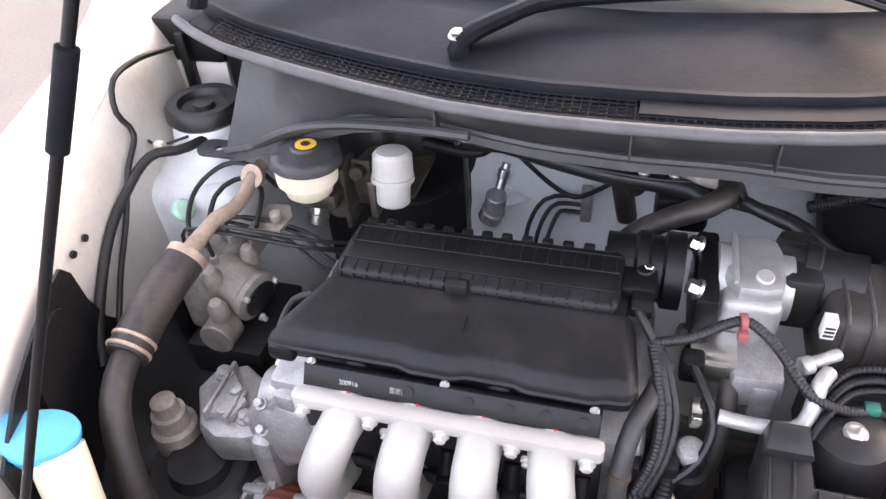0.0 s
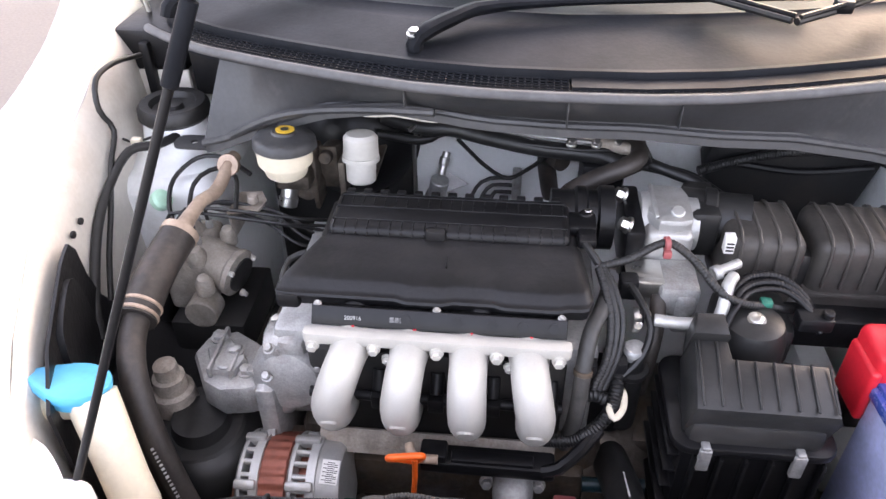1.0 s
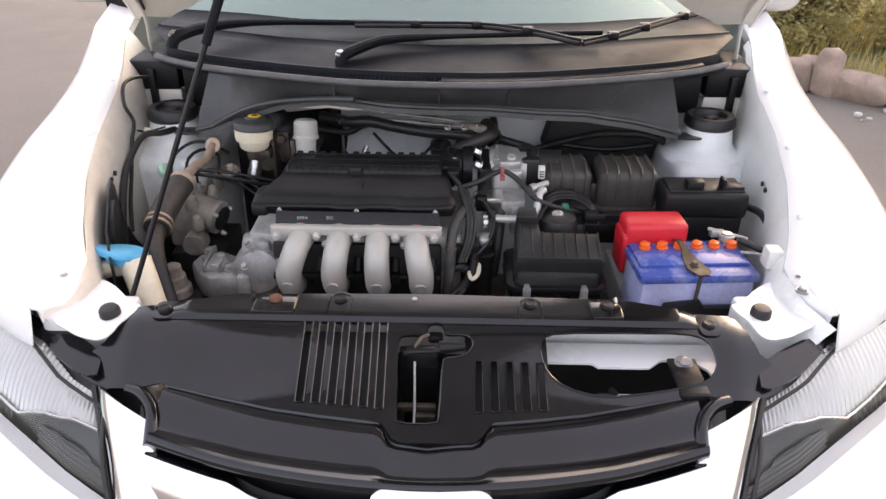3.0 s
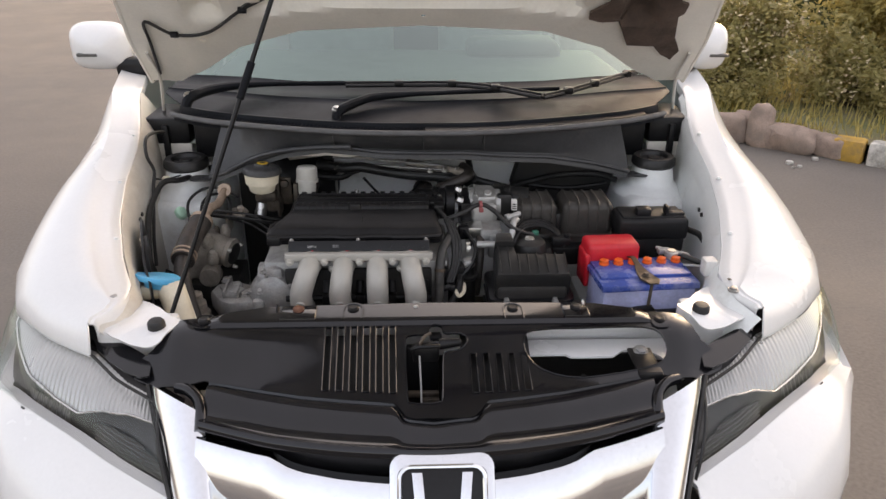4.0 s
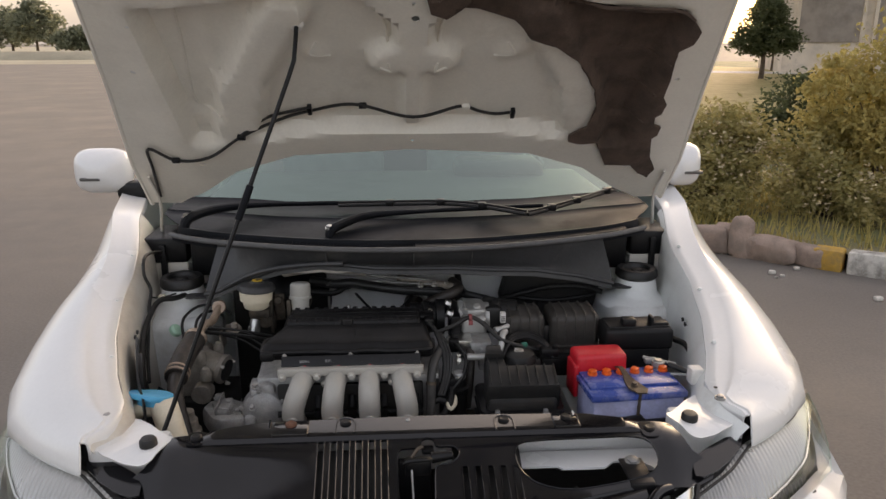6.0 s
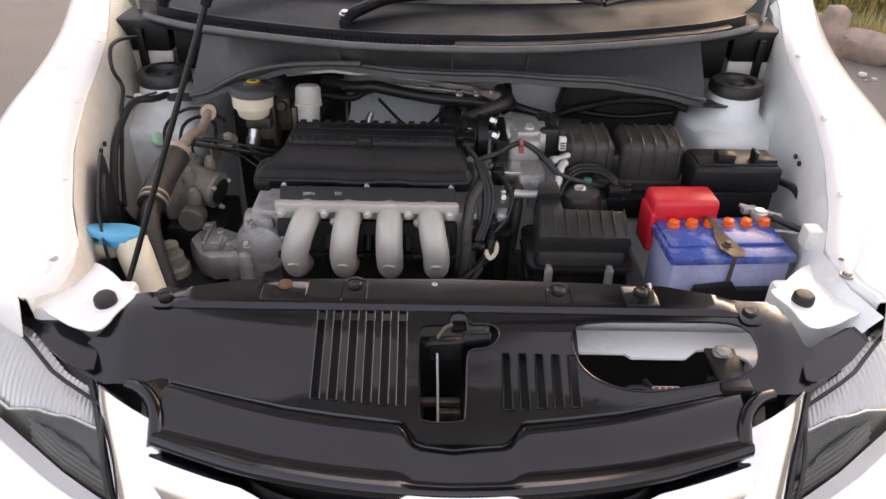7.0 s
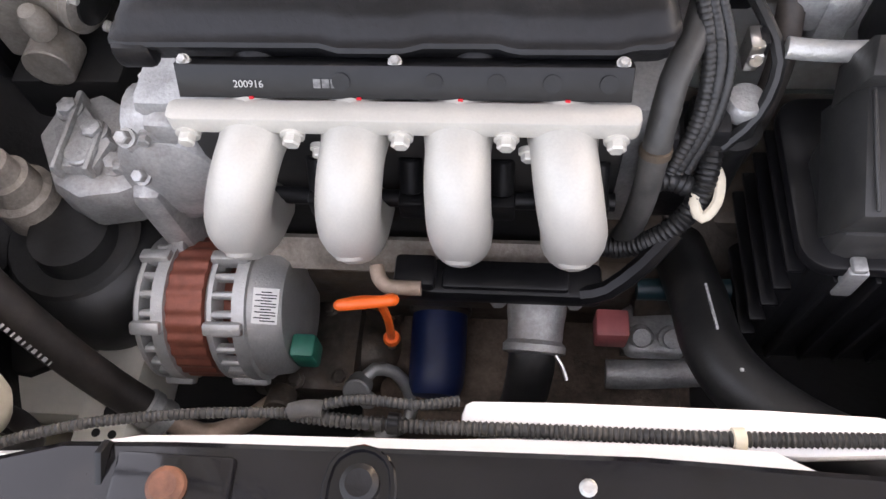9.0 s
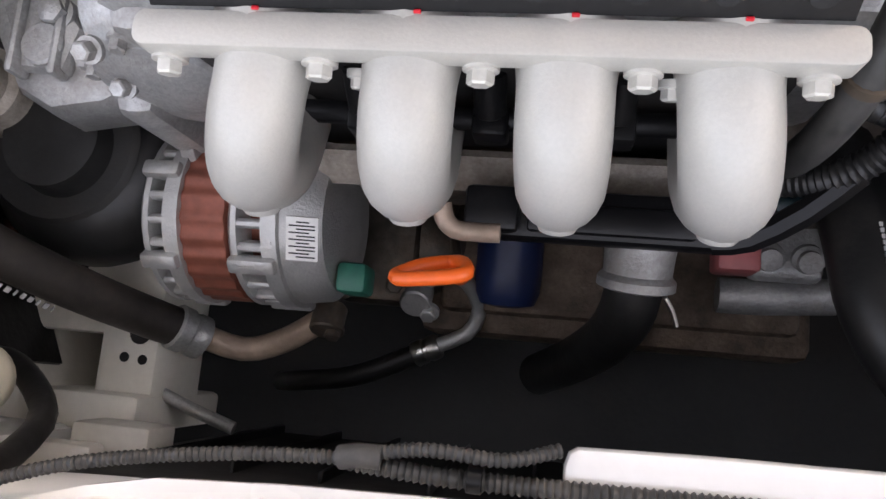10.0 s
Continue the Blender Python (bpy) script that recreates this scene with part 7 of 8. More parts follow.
FELT = thing("felt_pad", hood_at(0.45, 0.5, 0.0), "ragged dark brown felt pad stuck under the bonnet", "felt pad")
part("pad", plate(felt, thick=0.006, cut=0.015, shape=lambda u, s: hood_at(u, s, hood_depth(u, s) + 0.012 + 0.002 * noise.noise(Vector((u * 40, s * 40, 0))))), M_FELT, FELT)
for s in (0.62, 0.52, 0.42, 0.33):
    part("crease", tube([hood_at(u, s + 0.012 * math.sin(9 * u), hood_depth(u, s) + 0.0125) for u in np.linspace(0.42, 0.52, 6)], 0.0025, 6), M_FELT, FELT)
# stiffening beads of the bonnet's inner panel
for sg in (-1, 1):
    for pts_ in ([(0.19, 0.63), (0.205, 0.61), (0.20, 0.598), (0.165, 0.590)], [(0.067, 0.585), (0.045, 0.572), (0.05, 0.60)], [(0.44, 0.735), (0.455, 0.60), (0.475, 0.44), (0.455, 0.405), (0.42, 0.41)], [(0.14, 0.752), (0.09, 0.745), (0.06, 0.70), (0.05, 0.64)]):
        if sg > 0 and pts_[0][0] == 0.44:
            continue
        part("bead", tube([hood_at(sg * u, s, hood_depth(sg * u, s) - 0.0005) for u, s in pts_], 0.0035, 8), M_HOOD, HOODP)

# ---- wipers ----
for p, label in ((((-0.208, 0.628, 0.995), (-0.206, 0.631, 1.014), (-0.160, 0.672, 1.028), (-0.10, 0.710, 1.034), (0.10, 0.745, 1.036), (0.36, 0.775, 1.038)), "black wiper arm lying on the cowl"),
                 (((-0.585, 0.685, 1.015), (-0.575, 0.695, 1.035), (-0.53, 0.755, 1.042), (-0.44, 0.80, 1.044), (-0.25, 0.825, 1.042), (-0.05, 0.835, 1.040)), "black wiper arm lying on the cowl")):
    WIP = thing("wiper", p[0], label, "wiper", "wipers")
    part("arm", sweep(spline(p, 0.02), lambda s, d: 0.018 - 0.010 * smooth(0.0, 0.5, s), 10, squash=0.7), M_COWL, WIP)
    part("pivot_nut", hexbolt(Vector(p[1]) + Vector((-0.004, -0.004, 0.006)), (0, -0.2, 1), 0.008, 0.008), M_STEEL, WIP)
    right = p[0][0] > -0.4
    q = [Vector(v) for v in (((0.300, 0.660, 1.040), (0.37, 0.705, 1.044), (0.45, 0.765, 1.050), (0.56, 0.860, 1.056), (0.70, 0.965, 1.062)) if right else ((-0.20, 0.805, 1.040), (-0.06, 0.810, 1.040), (0.08, 0.800, 1.042), (0.19, 0.750, 1.042), (0.295, 0.665, 1.040)))]
    part("blade", sweep(spline(q, 0.02), 0.0055, 8), M_RUBBER, WIP)
    part("blade_frame", sweep(spline([v + Vector((0, -0.010, 0.010)) for v in q], 0.02), 0.0035, 6), M_BLACK, WIP)
    for k in (0.25, 0.5, 0.75):
        m_ = q[int(k * 4)]
        part("claw", box(m_.x - 0.012, m_.x + 0.012, m_.y - 0.014, m_.y + 0.006, m_.z - 0.004, m_.z + 0.014, 0.004), M_BLACK, WIP)


# ---- brackets, clips and latch at the front ----
for s in (-1, 1):
    bx, by = (0.017, -0.010) if s < 0 else (0.006, 0.021)
    BRK2 = part("lamp_bracket", join(
        plate(soften([(s * u, y) for u, y in ((0.455, 0.025), (0.475, 0.03), (0.515, 0.075), (0.55, 0.10), (0.60, 0.10), (0.60, 0.03), (0.575, -0.02), (0.545, -0.035), (0.525, -0.045), (0.485, -0.052), (0.468, -0.01))]), thick=0.003, cut=0.03, shape=lambda x, y: (x + bx, y + by, 0.792 - 0.25 * max(0, abs(x) - 0.56) - 0.4 * max(0, -y - 0.02))),
        box(min(s * 0.47, s * 0.60) + bx, max(s * 0.47, s * 0.60) + bx, by - 0.01, by + 0.06, 0.55, 0.790, 0.01)), M_PAINT, CAR, "white painted lamp bracket")
    part("rubber_stop", lathe((s * 0.495 + bx, by, 0.791), (s * 0.495 + bx, by - 0.002, 0.823), [(0, 0.0155), (0.010, 0.015), (0.014, 0.012), (0.015, 0.005)], 24), M_RUBBER, BRK2, "black rubber bonnet stop")
    part("fender_bolt", hexbolt((s * 0.568, 0.047, 0.8195), (0, 0, 1), 0.0075, 0.006), M_GREYALU, CAR)
    part("tab_hole", lathe((s * 0.572, 0.078, 0.8262), (s * 0.572, 0.078, 0.84), [(0, 0.004), (0.0005, 0.004), (0.0006, 0.002)], 12), M_DARK, CAR)
    for dy in (0.22, 0.42, 0.62):
        part("flange_bolt", hexbolt((s * (lerp(XI, dy) + 0.016) + skew(dy), dy, zi(dy) - 0.004), (-0.2 * s, -0.1, 1), 0.0042, 0.004), M_BAY, CAR)
    for dy in (0.39, 0.36):
        part("wing_hole", lathe((s * (lerp(XI, dy) - 0.0235), dy, 0.845), (s * 0.50, dy, 0.845), [(0, 0.005), (0.003, 0.005), (0.0032, 0.002)], 10), M_DARK, CAR)
for x, y in ((-0.140, 0.028), (0.148, 0.022), (0.409, -0.012), (-0.237, 0.020), (0.262, 0.016), (-0.40, 0.0)):
    z = band_z(x, y) + (0.005 if 0.2 < abs(x) < 0.3 else 0.0)
    if abs(x) > 0.3:
        part("clip_seat", plate(rounded(x - 0.016, x + 0.016, y - 0.02, y + 0.022, 0.010), thick=0.0025, shape=lambda u, v: (u, v, shroud_z(u, v) + 0.0035)), M_SHROUD, SHROUD)
    part("push_clip", lathe((x, y, z), (x, y, z + 0.02), [(0, 0.0105), (0.004, 0.010), (0.006, 0.007), (0.0055, 0.003)], 18), M_RUST if x == -0.237 else M_MATT, SHROUD, "rusty bolt" if x == -0.237 else "")
for x in (-0.276, 0.279):
    part("edge_bracket", prism([(0.012, 0.768), (0.044, 0.768), (0.042, 0.797), (0.034, 0.803), (0.016, 0.792)], -0.002, 0.002, 0.0008, m=Matrix.Translation((x, 0, 0)) @ Matrix(((0, 0, 1, 0), (1, 0, 0, 0), (0, 1, 0, 0), (0, 0, 0, 1)))), M_BAYDIRT if x > 0 else M_BLACK, SHROUD)
for x0, x1 in ((-0.268, -0.205), (0.238, 0.284)):
    part("raised_pad", box(x0, x1, -0.012, 0.037, 0.784, 0.7985, 0.0025), M_SHROUD, SHROUD)
for x, y in ((-0.140, 0.028), (0.148, 0.022)):
    u_rim = [(x - 0.017, y - 0.034), (x - 0.017, y), (x - 0.012, y + 0.013), (x, y + 0.018), (x + 0.012, y + 0.013), (x + 0.017, y), (x + 0.017, y - 0.034)]
    part("well_rim", tube([(u, v, band_z(u, v) + 0.0015) for u, v in u_rim], 0.0019, 6), M_SHROUD, SHROUD)
part("screw_head", lathe((-0.027, 0.033, band_z(0, 0.033) - 0.002), (-0.027, 0.033, 1), [(0, 0.0045), (0.004, 0.0045), (0.0055, 0.003)], 14), M_GREYALU, SHROUD, "small grey screw")
LAT = thing("bonnet_latch", (-0.015, -0.08, 0.62), "greasy black bonnet latch with a bright lever", "latch")
part("plate", join(box(-0.040, 0.008, -0.168, -0.155, 0.60, 0.715, 0.003), box(-0.045, 0.012, -0.06, -0.045, 0.62, 0.765, 0.003), box(-0.040, 0.008, -0.16, -0.05, 0.62, 0.64, 0.003)), M_BLACK, LAT)
part("lever", tube([(-0.022, -0.060, 0.772), (-0.012, -0.052, 0.784), (-0.002, -0.047, 0.786)], 0.0030, 8), M_DULLSTEEL, LAT, "worn bright lever")
part("pull_rod", tube([(-0.020, -0.165, 0.700), (-0.020, -0.12, 0.715), (-0.022, -0.07, 0.755)], 0.0018, 8), M_GREYALU, LAT, "thin bright pull rod")
part("hook", join(box(-0.034, 0.012, -0.070, -0.050, 0.740, 0.772, 0.006), cyl((0.012, -0.054, 0.768), (0.050, -0.054, 0.772), 0.010, 0.007), tube([(-0.036, -0.066, 0.765), (-0.024, -0.072, 0.774), (0.0, -0.070, 0.774), (0.012, -0.062, 0.770)], 0.004, 8), box(-0.004, 0.018, -0.040, -0.020, 0.764, 0.774, 0.004)), M_BLACK, LAT)
part("cross_bar", box(-0.045, 0.01, -0.115, -0.105, 0.70, 0.71, 0.002), M_DULLSTEEL, LAT)
part("cross_bar", box(-0.02, 0.01, -0.135, -0.125, 0.69, 0.71, 0.002), M_DULLSTEEL, LAT)
# what shows through the oval opening
shift(SHROUD, 0.003, -0.003, 0.008)
shift(LAT, 0.003, -0.003, 0.008)
OV = thing("horn_bracket", (0.29, -0.09, 0.60), "black steel bracket and wiring under the oval opening", "bracket")
part("bracket", join(box(0.350, 0.392, -0.120, -0.040, 0.740, 0.746, 0.002), box(0.350, 0.392, -0.122, -0.116, 0.69, 0.744, 0.002), box(0.355, 0.385, -0.12, -0.06, 0.55, 0.705, 0.003)), M_MATT, OV)
part("bracket_bolt", hexbolt((0.372, -0.052, 0.746), (0, -0.2, 1), 0.010, 0.007), M_GREYALU, OV)
part("horn", lathe((0.335, -0.06, 0.64), (0.34, -0.07, 0.70), [(0, 0.020), (0.03, 0.022), (0.035, 0.020), (0.032, 0.008)], 20), M_DARK, OV)
part("wire", tube([(0.20, -0.09, 0.68), (0.25, -0.075, 0.70), (0.285, -0.09, 0.70), (0.33, -0.115, 0.68)], 0.005, 8), M_RUBBER, OV)
part("wire", tube([(0.27, -0.06, 0.70), (0.285, -0.10, 0.70), (0.29, -0.125, 0.69)], 0.005, 8), M_RUBBER, OV)
part("connector", join(box(0.274, 0.317, -0.098, -0.074, 0.690, 0.706, 0.004), box(0.262, 0.330, -0.092, -0.08, 0.692, 0.702, 0.003)), M_WHITE, OV, "white connector")
part("red_stripe", join(*[box(0.278 + 0.009 * i, 0.284 + 0.009 * i, -0.093, -0.079, 0.7055, 0.7075, 0.0005) for i in range(4)]), M_PINK, OV, "red print on the connector")
shift(OV, 0.002, 0.004, 0.004)
part("oval_beam", join(plate([(0.13, -0.039), (0.13, 0.01), (0.44, 0.01), (0.43, -0.07), (0.415, -0.07), (0.41, -0.05), (0.385, -0.025), (0.345, -0.03), (0.325, -0.048), (0.25, -0.048), (0.242, -0.039)], thick=0.004, m=pose(0, 0, 0.736))), M_PAINT, CAR, "white painted beam below the shroud")

# ---- left wing: shield, hoses ----
SH = thing("splash_shield", (-0.57, 0.28, 0.45), "matt black plastic splash shield beside the wing", "shield")
def beside_wing(gap):
    return lambda y, z: (-(lerp(XI, y) - gap), y, z)


part("side_panel", plate([(0.09, 0.50), (0.54, 0.50), (0.50, 0.57), (0.46, 0.625), (0.43, 0.66), (0.39, 0.70), (0.350, 0.755), (0.335, 0.80), (0.330, 0.845), (0.318, 0.862), (0.28, 0.860), (0.225, 0.848), (0.17, 0.834), (0.10, 0.812)], thick=0.004, cut=0.03, shape=beside_wing(0.034)), M_MATT, SH)
part("raised_box", plate(soften([(0.19, 0.70), (0.30, 0.72), (0.30, 0.79), (0.285, 0.85), (0.225, 0.842), (0.19, 0.82)]), thick=0.010, cut=0.03, shape=beside_wing(0.046)), M_MATT, SH, "raised black box")
part("floor", plate([(-0.60, 0.12), (-0.53, 0.20), (-0.45, 0.34), (-0.44, 0.43), (-0.46, 0.47), (-0.62, 0.47)], thick=0.006, cut=0.03, shape=lambda x, y: (x, y, 0.615 + 0.6 * max(0, -x - 0.54) + 0.01 * math.sin(30 * y))), M_MATT, SH)
part("leg", box(-0.60, -0.575, 0.2, 0.24, 0.42, 0.66, 0.004), M_MATT, SH)


def loose(name, path, r, material, label, category, seg=10):
    return single(name, tube(path, r, seg), material, label, category, at=path[0])


loose("wing_hose", [(-0.545, 0.69, 0.855), (-0.585, 0.575, 0.862), (-0.618, 0.535, 0.868), (-0.628, 0.47, 0.84), (-0.622, 0.41, 0.81), (-0.605, 0.34, 0.76), (-0.59, 0.30, 0.72)], 0.0068, M_RUBBER, "black rubber hose running down the inner wing", "hose")
loose("release_cable", [(-0.655, 0.70, 0.945), (-0.655, 0.62, 0.965), (-0.652, 0.56, 0.965), (-0.648, 0.54, 0.93), (-0.638, 0.545, 0.895), (-0.632, 0.505, 0.865), (-0.625, 0.46, 0.815), (-0.615, 0.41, 0.775), (-0.60, 0.36, 0.735)], 0.004, M_RUBBER, "thin black release cable along the inner wing", "cable")
single("hose_clip", box(-0.628, -0.612, 0.558, 0.570, 0.860, 0.874, 0.003), M_CREAM, "cream plastic hose clip on the wing", "clip", at=(-0.62, 0.565, 0.858))
loose("right_wing_hose", [(0.60, 0.385, 0.80), (0.618, 0.34, 0.80), (0.620, 0.29, 0.77), (0.605, 0.25, 0.72)], 0.007, M_RUBBER, "black rubber hose beside the fuse box", "hose")
loose("battery_cable", [(0.545, 0.255, 0.795), (0.57, 0.235, 0.79), (0.60, 0.215, 0.775), (0.605, 0.19, 0.72)], 0.006, M_RUBBER, "black earth cable from the battery clamp", "cable")
loose("earth_wire", [(0.54, 0.225, 0.786), (0.555, 0.215, 0.79), (0.568, 0.19, 0.80), (0.572, 0.17, 0.81)], 0.0025, M_PRINT, "thin pale wire beside the battery", "wire")
single("white_connector", box(0.553, 0.580, 0.148, 0.178, 0.795, 0.83, 0.005), M_WHITE, "white wiring connector on the wing", "connector", at=(0.565, 0.165, 0.80))
loose("wing_seam", [(-0.66, 0.585, 0.862), (-0.625, 0.57, 0.864), (-0.59, 0.60, 0.866)], 0.002, M_RUBBER, "dark seam sealer on the wing", "seam")

# ---- bulkhead plumbing ----
loose("heater_hose", [(0.003, 0.752, 0.69), (-0.009, 0.742, 0.758), (-0.007, 0.712, 0.793), (0.013, 0.68, 0.798)], 0.0155, M_HOSE, "thick dusty heater hose at the bulkhead", "hose", 14)
loose("vacuum_hose", [(0.0, 0.50, 0.80), (0.01, 0.53, 0.83), (0.05, 0.555, 0.845), (0.095, 0.57, 0.86), (0.115, 0.60, 0.865), (0.10, 0.64, 0.868)], 0.0135, M_HOSE, "dusty black vacuum hose", "hose", 14)
loose("booster_hose", [(-0.27, 0.68, 0.865), (-0.20, 0.655, 0.862), (-0.16, 0.645, 0.868), (-0.10, 0.635, 0.860), (-0.03, 0.624, 0.853), (0.03, 0.620, 0.850), (0.075, 0.615, 0.846), (0.10, 0.60, 0.84)], 0.0125, M_RUBBER, "black booster hose along the bulkhead", "hose", 14)
loose("booster_pipe", [(-0.28, 0.68, 0.835), (-0.21, 0.67, 0.832), (-0.185, 0.668, 0.846), (-0.15, 0.668, 0.858)], 0.0075, M_RUBBER, "thin black pipe beside the booster hose", "hose")
loose("fuel_pipe", [(-0.155, 0.70, 0.82), (-0.11, 0.718, 0.762), (-0.073, 0.723, 0.738), (-0.04, 0.71, 0.765), (-0.005, 0.67, 0.82)], 0.0035, M_RUBBER, "thin black fuel pipe with a sharp dip", "pipe")
loose("metal_tube", [(-0.225, 0.69, 0.60), (-0.225, 0.69, 0.74), (-0.225, 0.692, 0.82), (-0.215, 0.692, 0.84)], 0.0035, M_STEEL, "upright bright metal tube before the bulkhead", "pipe")
for k in range(3):
    loose("long_pipe", [(-0.23, 0.68 - 0.014 * k, 0.885 - 0.012 * k), (-0.10, 0.655 - 0.014 * k, 0.882 - 0.01 * k), (0.03, 0.635 - 0.012 * k, 0.876 - 0.008 * k), (0.10, 0.62, 0.868 - 0.004 * k)], 0.003, M_GREYALU if k < 2 else M_RUBBER, "long thin pipe under the cowl", "pipe")
RAIL = thing("bulkhead_rail", (0.05, 0.64, 0.84), "dusty brown metal rail with three bright unions", "pipe")
part("rail", tube([(-0.04, 0.668, 0.872), (0.029, 0.640, 0.868), (0.071, 0.622, 0.866), (0.125, 0.604, 0.862)], 0.0095, 12), M_CAST, RAIL)
for x, y in ((0.018, 0.612), (0.054, 0.613), (0.084, 0.615)):
    part("union", join(cyl((x, y + 0.012, 0.858), (x, y - 0.006, 0.878), 0.0052), cyl((x, y + 0.006, 0.864), (x, y + 0.001, 0.870), 0.0078)), M_STEEL, RAIL, "bright metal union")
part("bright_pipe", tube([(-0.223, 0.637, 0.866), (-0.214, 0.655, 0.868), (-0.205, 0.660, 0.869), (-0.15, 0.658, 0.869), (-0.09, 0.640, 0.866), (-0.036, 0.626, 0.864)], 0.0032, 8), M_STEEL, RAIL, "bright thin pipe")
for k in range(3):
    loose("bulkhead_pipe", [(-0.142 + 0.014 * k, 0.68, 0.62), (-0.137 + 0.014 * k, 0.705, 0.692 - 0.012 * k), (-0.117 + 0.01 * k, 0.722, 0.728 - 0.012 * k), (-0.087, 0.730, 0.734 - 0.014 * k), (-0.059, 0.732, 0.732 - 0.014 * k)], 0.0034, M_RUBBER, "thin black brake pipe on the bulkhead", "pipe")
single("pipe_clamp_block", box(-0.065, -0.049, 0.726, 0.742, 0.690, 0.750, 0.003), M_GREYALU, "grey clamp block holding three pipes", "clamp", at=(-0.057, 0.735, 0.69))
VAL = thing("purge_valve", (-0.19, 0.70, 0.70), "grey metal valve on a small bracket", "valve")
part("body", join(cyl((-0.205, 0.688, 0.735), (-0.198, 0.682, 0.772), 0.016), cyl((-0.212, 0.69, 0.722), (-0.204, 0.685, 0.742), 0.018)), M_GREYALU, VAL)
part("stem", join(cyl((-0.198, 0.70, 0.77), (-0.19, 0.72, 0.805), 0.007), cyl((-0.195, 0.708, 0.785), (-0.192, 0.714, 0.798), 0.009)), M_STEEL, VAL)
part("bracket", plate([(-0.02, -0.02), (0.035, -0.01), (0.04, 0.03), (-0.01, 0.03)], thick=0.003, m=Matrix.Translation((-0.18, 0.72, 0.75)) @ pose(0, 0, 0, 60, 0, 20)), M_GREYALU, VAL)
shift(VAL, 0.012, 0.027, -0.035)
# added dark block: its colour stands for the shaded opening below the apron
DARK_GAP = thing("bulkhead_gap_block", (0.37, 0.80, 0.66), "dark block standing in for the shaded opening under the cowl", "housing")
part("body", moved(prism([(0.235, 0.80), (0.262, 0.905), (0.50, 0.905), (0.515, 0.82), (0.49, 0.72), (0.43, 0.66), (0.31, 0.66), (0.255, 0.72)], 0.0, 0.05, 0.018), Matrix(((1, 0, 0, 0), (0, 0, -1, 0.755), (0, 1, 0, 0), (0, 0, 0, 1)))), M_DARK, DARK_GAP)
part("lid_rib", tube([(0.27, 0.702, 0.80), (0.38, 0.698, 0.79), (0.49, 0.702, 0.80)], 0.006, 8), M_MATT, DARK_GAP)
part("sleeve", conduit([(0.22, 0.67, 0.80), (0.29, 0.685, 0.815), (0.37, 0.69, 0.83), (0.46, 0.685, 0.83), (0.51, 0.67, 0.82)], 0.008), M_RUBBER, DARK_GAP)
loose("heater_pipe", [(0.115, 0.70, 0.89), (0.12, 0.66, 0.865), (0.125, 0.61, 0.85), (0.16, 0.585, 0.845), (0.195, 0.565, 0.84), (0.215, 0.53, 0.825), (0.22, 0.50, 0.79)], 0.0085, M_RUBBER, "black heater hose bending behind the duct", "hose", 12)
loose("cross_hose", [(0.09, 0.60, 0.85), (0.14, 0.60, 0.842), (0.19, 0.585, 0.838), (0.24, 0.55, 0.82)], 0.0075, M_RUBBER, "black rubber hose behind the throttle", "hose", 12)
ACT = thing("vacuum_actuator", (0.06, 0.62, 0.78), "black vacuum actuator with a bright screw", "actuator")
part("body", join(box(0.035, 0.10, 0.60, 0.65, 0.79, 0.84, 0.010), cyl((0.10, 0.61, 0.84), (0.13, 0.61, 0.86), 0.018)), M_BLACK, ACT)
part("screw", hexbolt((0.085, 0.612, 0.842), (0, -0.3, 1), 0.006, 0.008), M_STEEL, ACT)

# ---- wiring by the throttle ----
HAR = thing("engine_harness", (0.06, 0.36, 0.70), "corrugated black engine wiring harness with coloured ties", "wiring")
part("main", conduit([(0.045, 0.372, 0.826), (0.08, 0.375, 0.838), (0.11, 0.388, 0.850), (0.13, 0.392, 0.852), (0.155, 0.375, 0.842), (0.185, 0.345, 0.82), (0.215, 0.345, 0.805), (0.25, 0.36, 0.79), (0.285, 0.375, 0.775)], 0.0055), M_RUBBER, HAR)
part("red_tape", join(lathe((0.121, 0.391, 0.852), (0.128, 0.392, 0.852), [(0, 0.0075), (0.0005, 0.009), (0.006, 0.009), (0.0065, 0.0075)], 14), box(0.120, 0.130, 0.378, 0.386, 0.838, 0.848, 0.002)), M_PINK, HAR, "dull red tape")
for k in range(3):
    part("branch", conduit([(0.045 + 0.004 * k, 0.37, 0.826), (0.052 + 0.006 * k, 0.345, 0.815), (0.060 + 0.007 * k, 0.315, 0.79), (0.058 + 0.006 * k, 0.29, 0.755), (0.045 + 0.006 * k, 0.272, 0.72)], 0.0055 - 0.0008 * k), M_RUBBER, HAR)
part("thin_branch", tube([(0.085, 0.38, 0.80), (0.10, 0.35, 0.79), (0.11, 0.325, 0.775), (0.10, 0.30, 0.75), (0.075, 0.285, 0.725)], 0.0048, 8), M_RUBBER, HAR)
part("sensor_lead", tube([(0.024, 0.405, 0.845), (0.032, 0.39, 0.84), (0.045, 0.375, 0.828)], 0.005, 8), M_RUBBER, HAR)
part("green_clip", box(0.238, 0.252, 0.352, 0.364, 0.793, 0.802, 0.002), M_GREEN, HAR)
part("plug", box(0.075, 0.098, 0.372, 0.395, 0.775, 0.805, 0.004), M_BLACK, HAR)
part("plug", box(0.092, 0.102, 0.328, 0.345, 0.772, 0.79, 0.003), M_BLACK, HAR)
part("down_hose", tube([(0.125, 0.38, 0.78), (0.122, 0.35, 0.755), (0.118, 0.335, 0.72), (0.112, 0.33, 0.66)], 0.010, 12), M_HOSE, HAR, "dusty rubber hose")
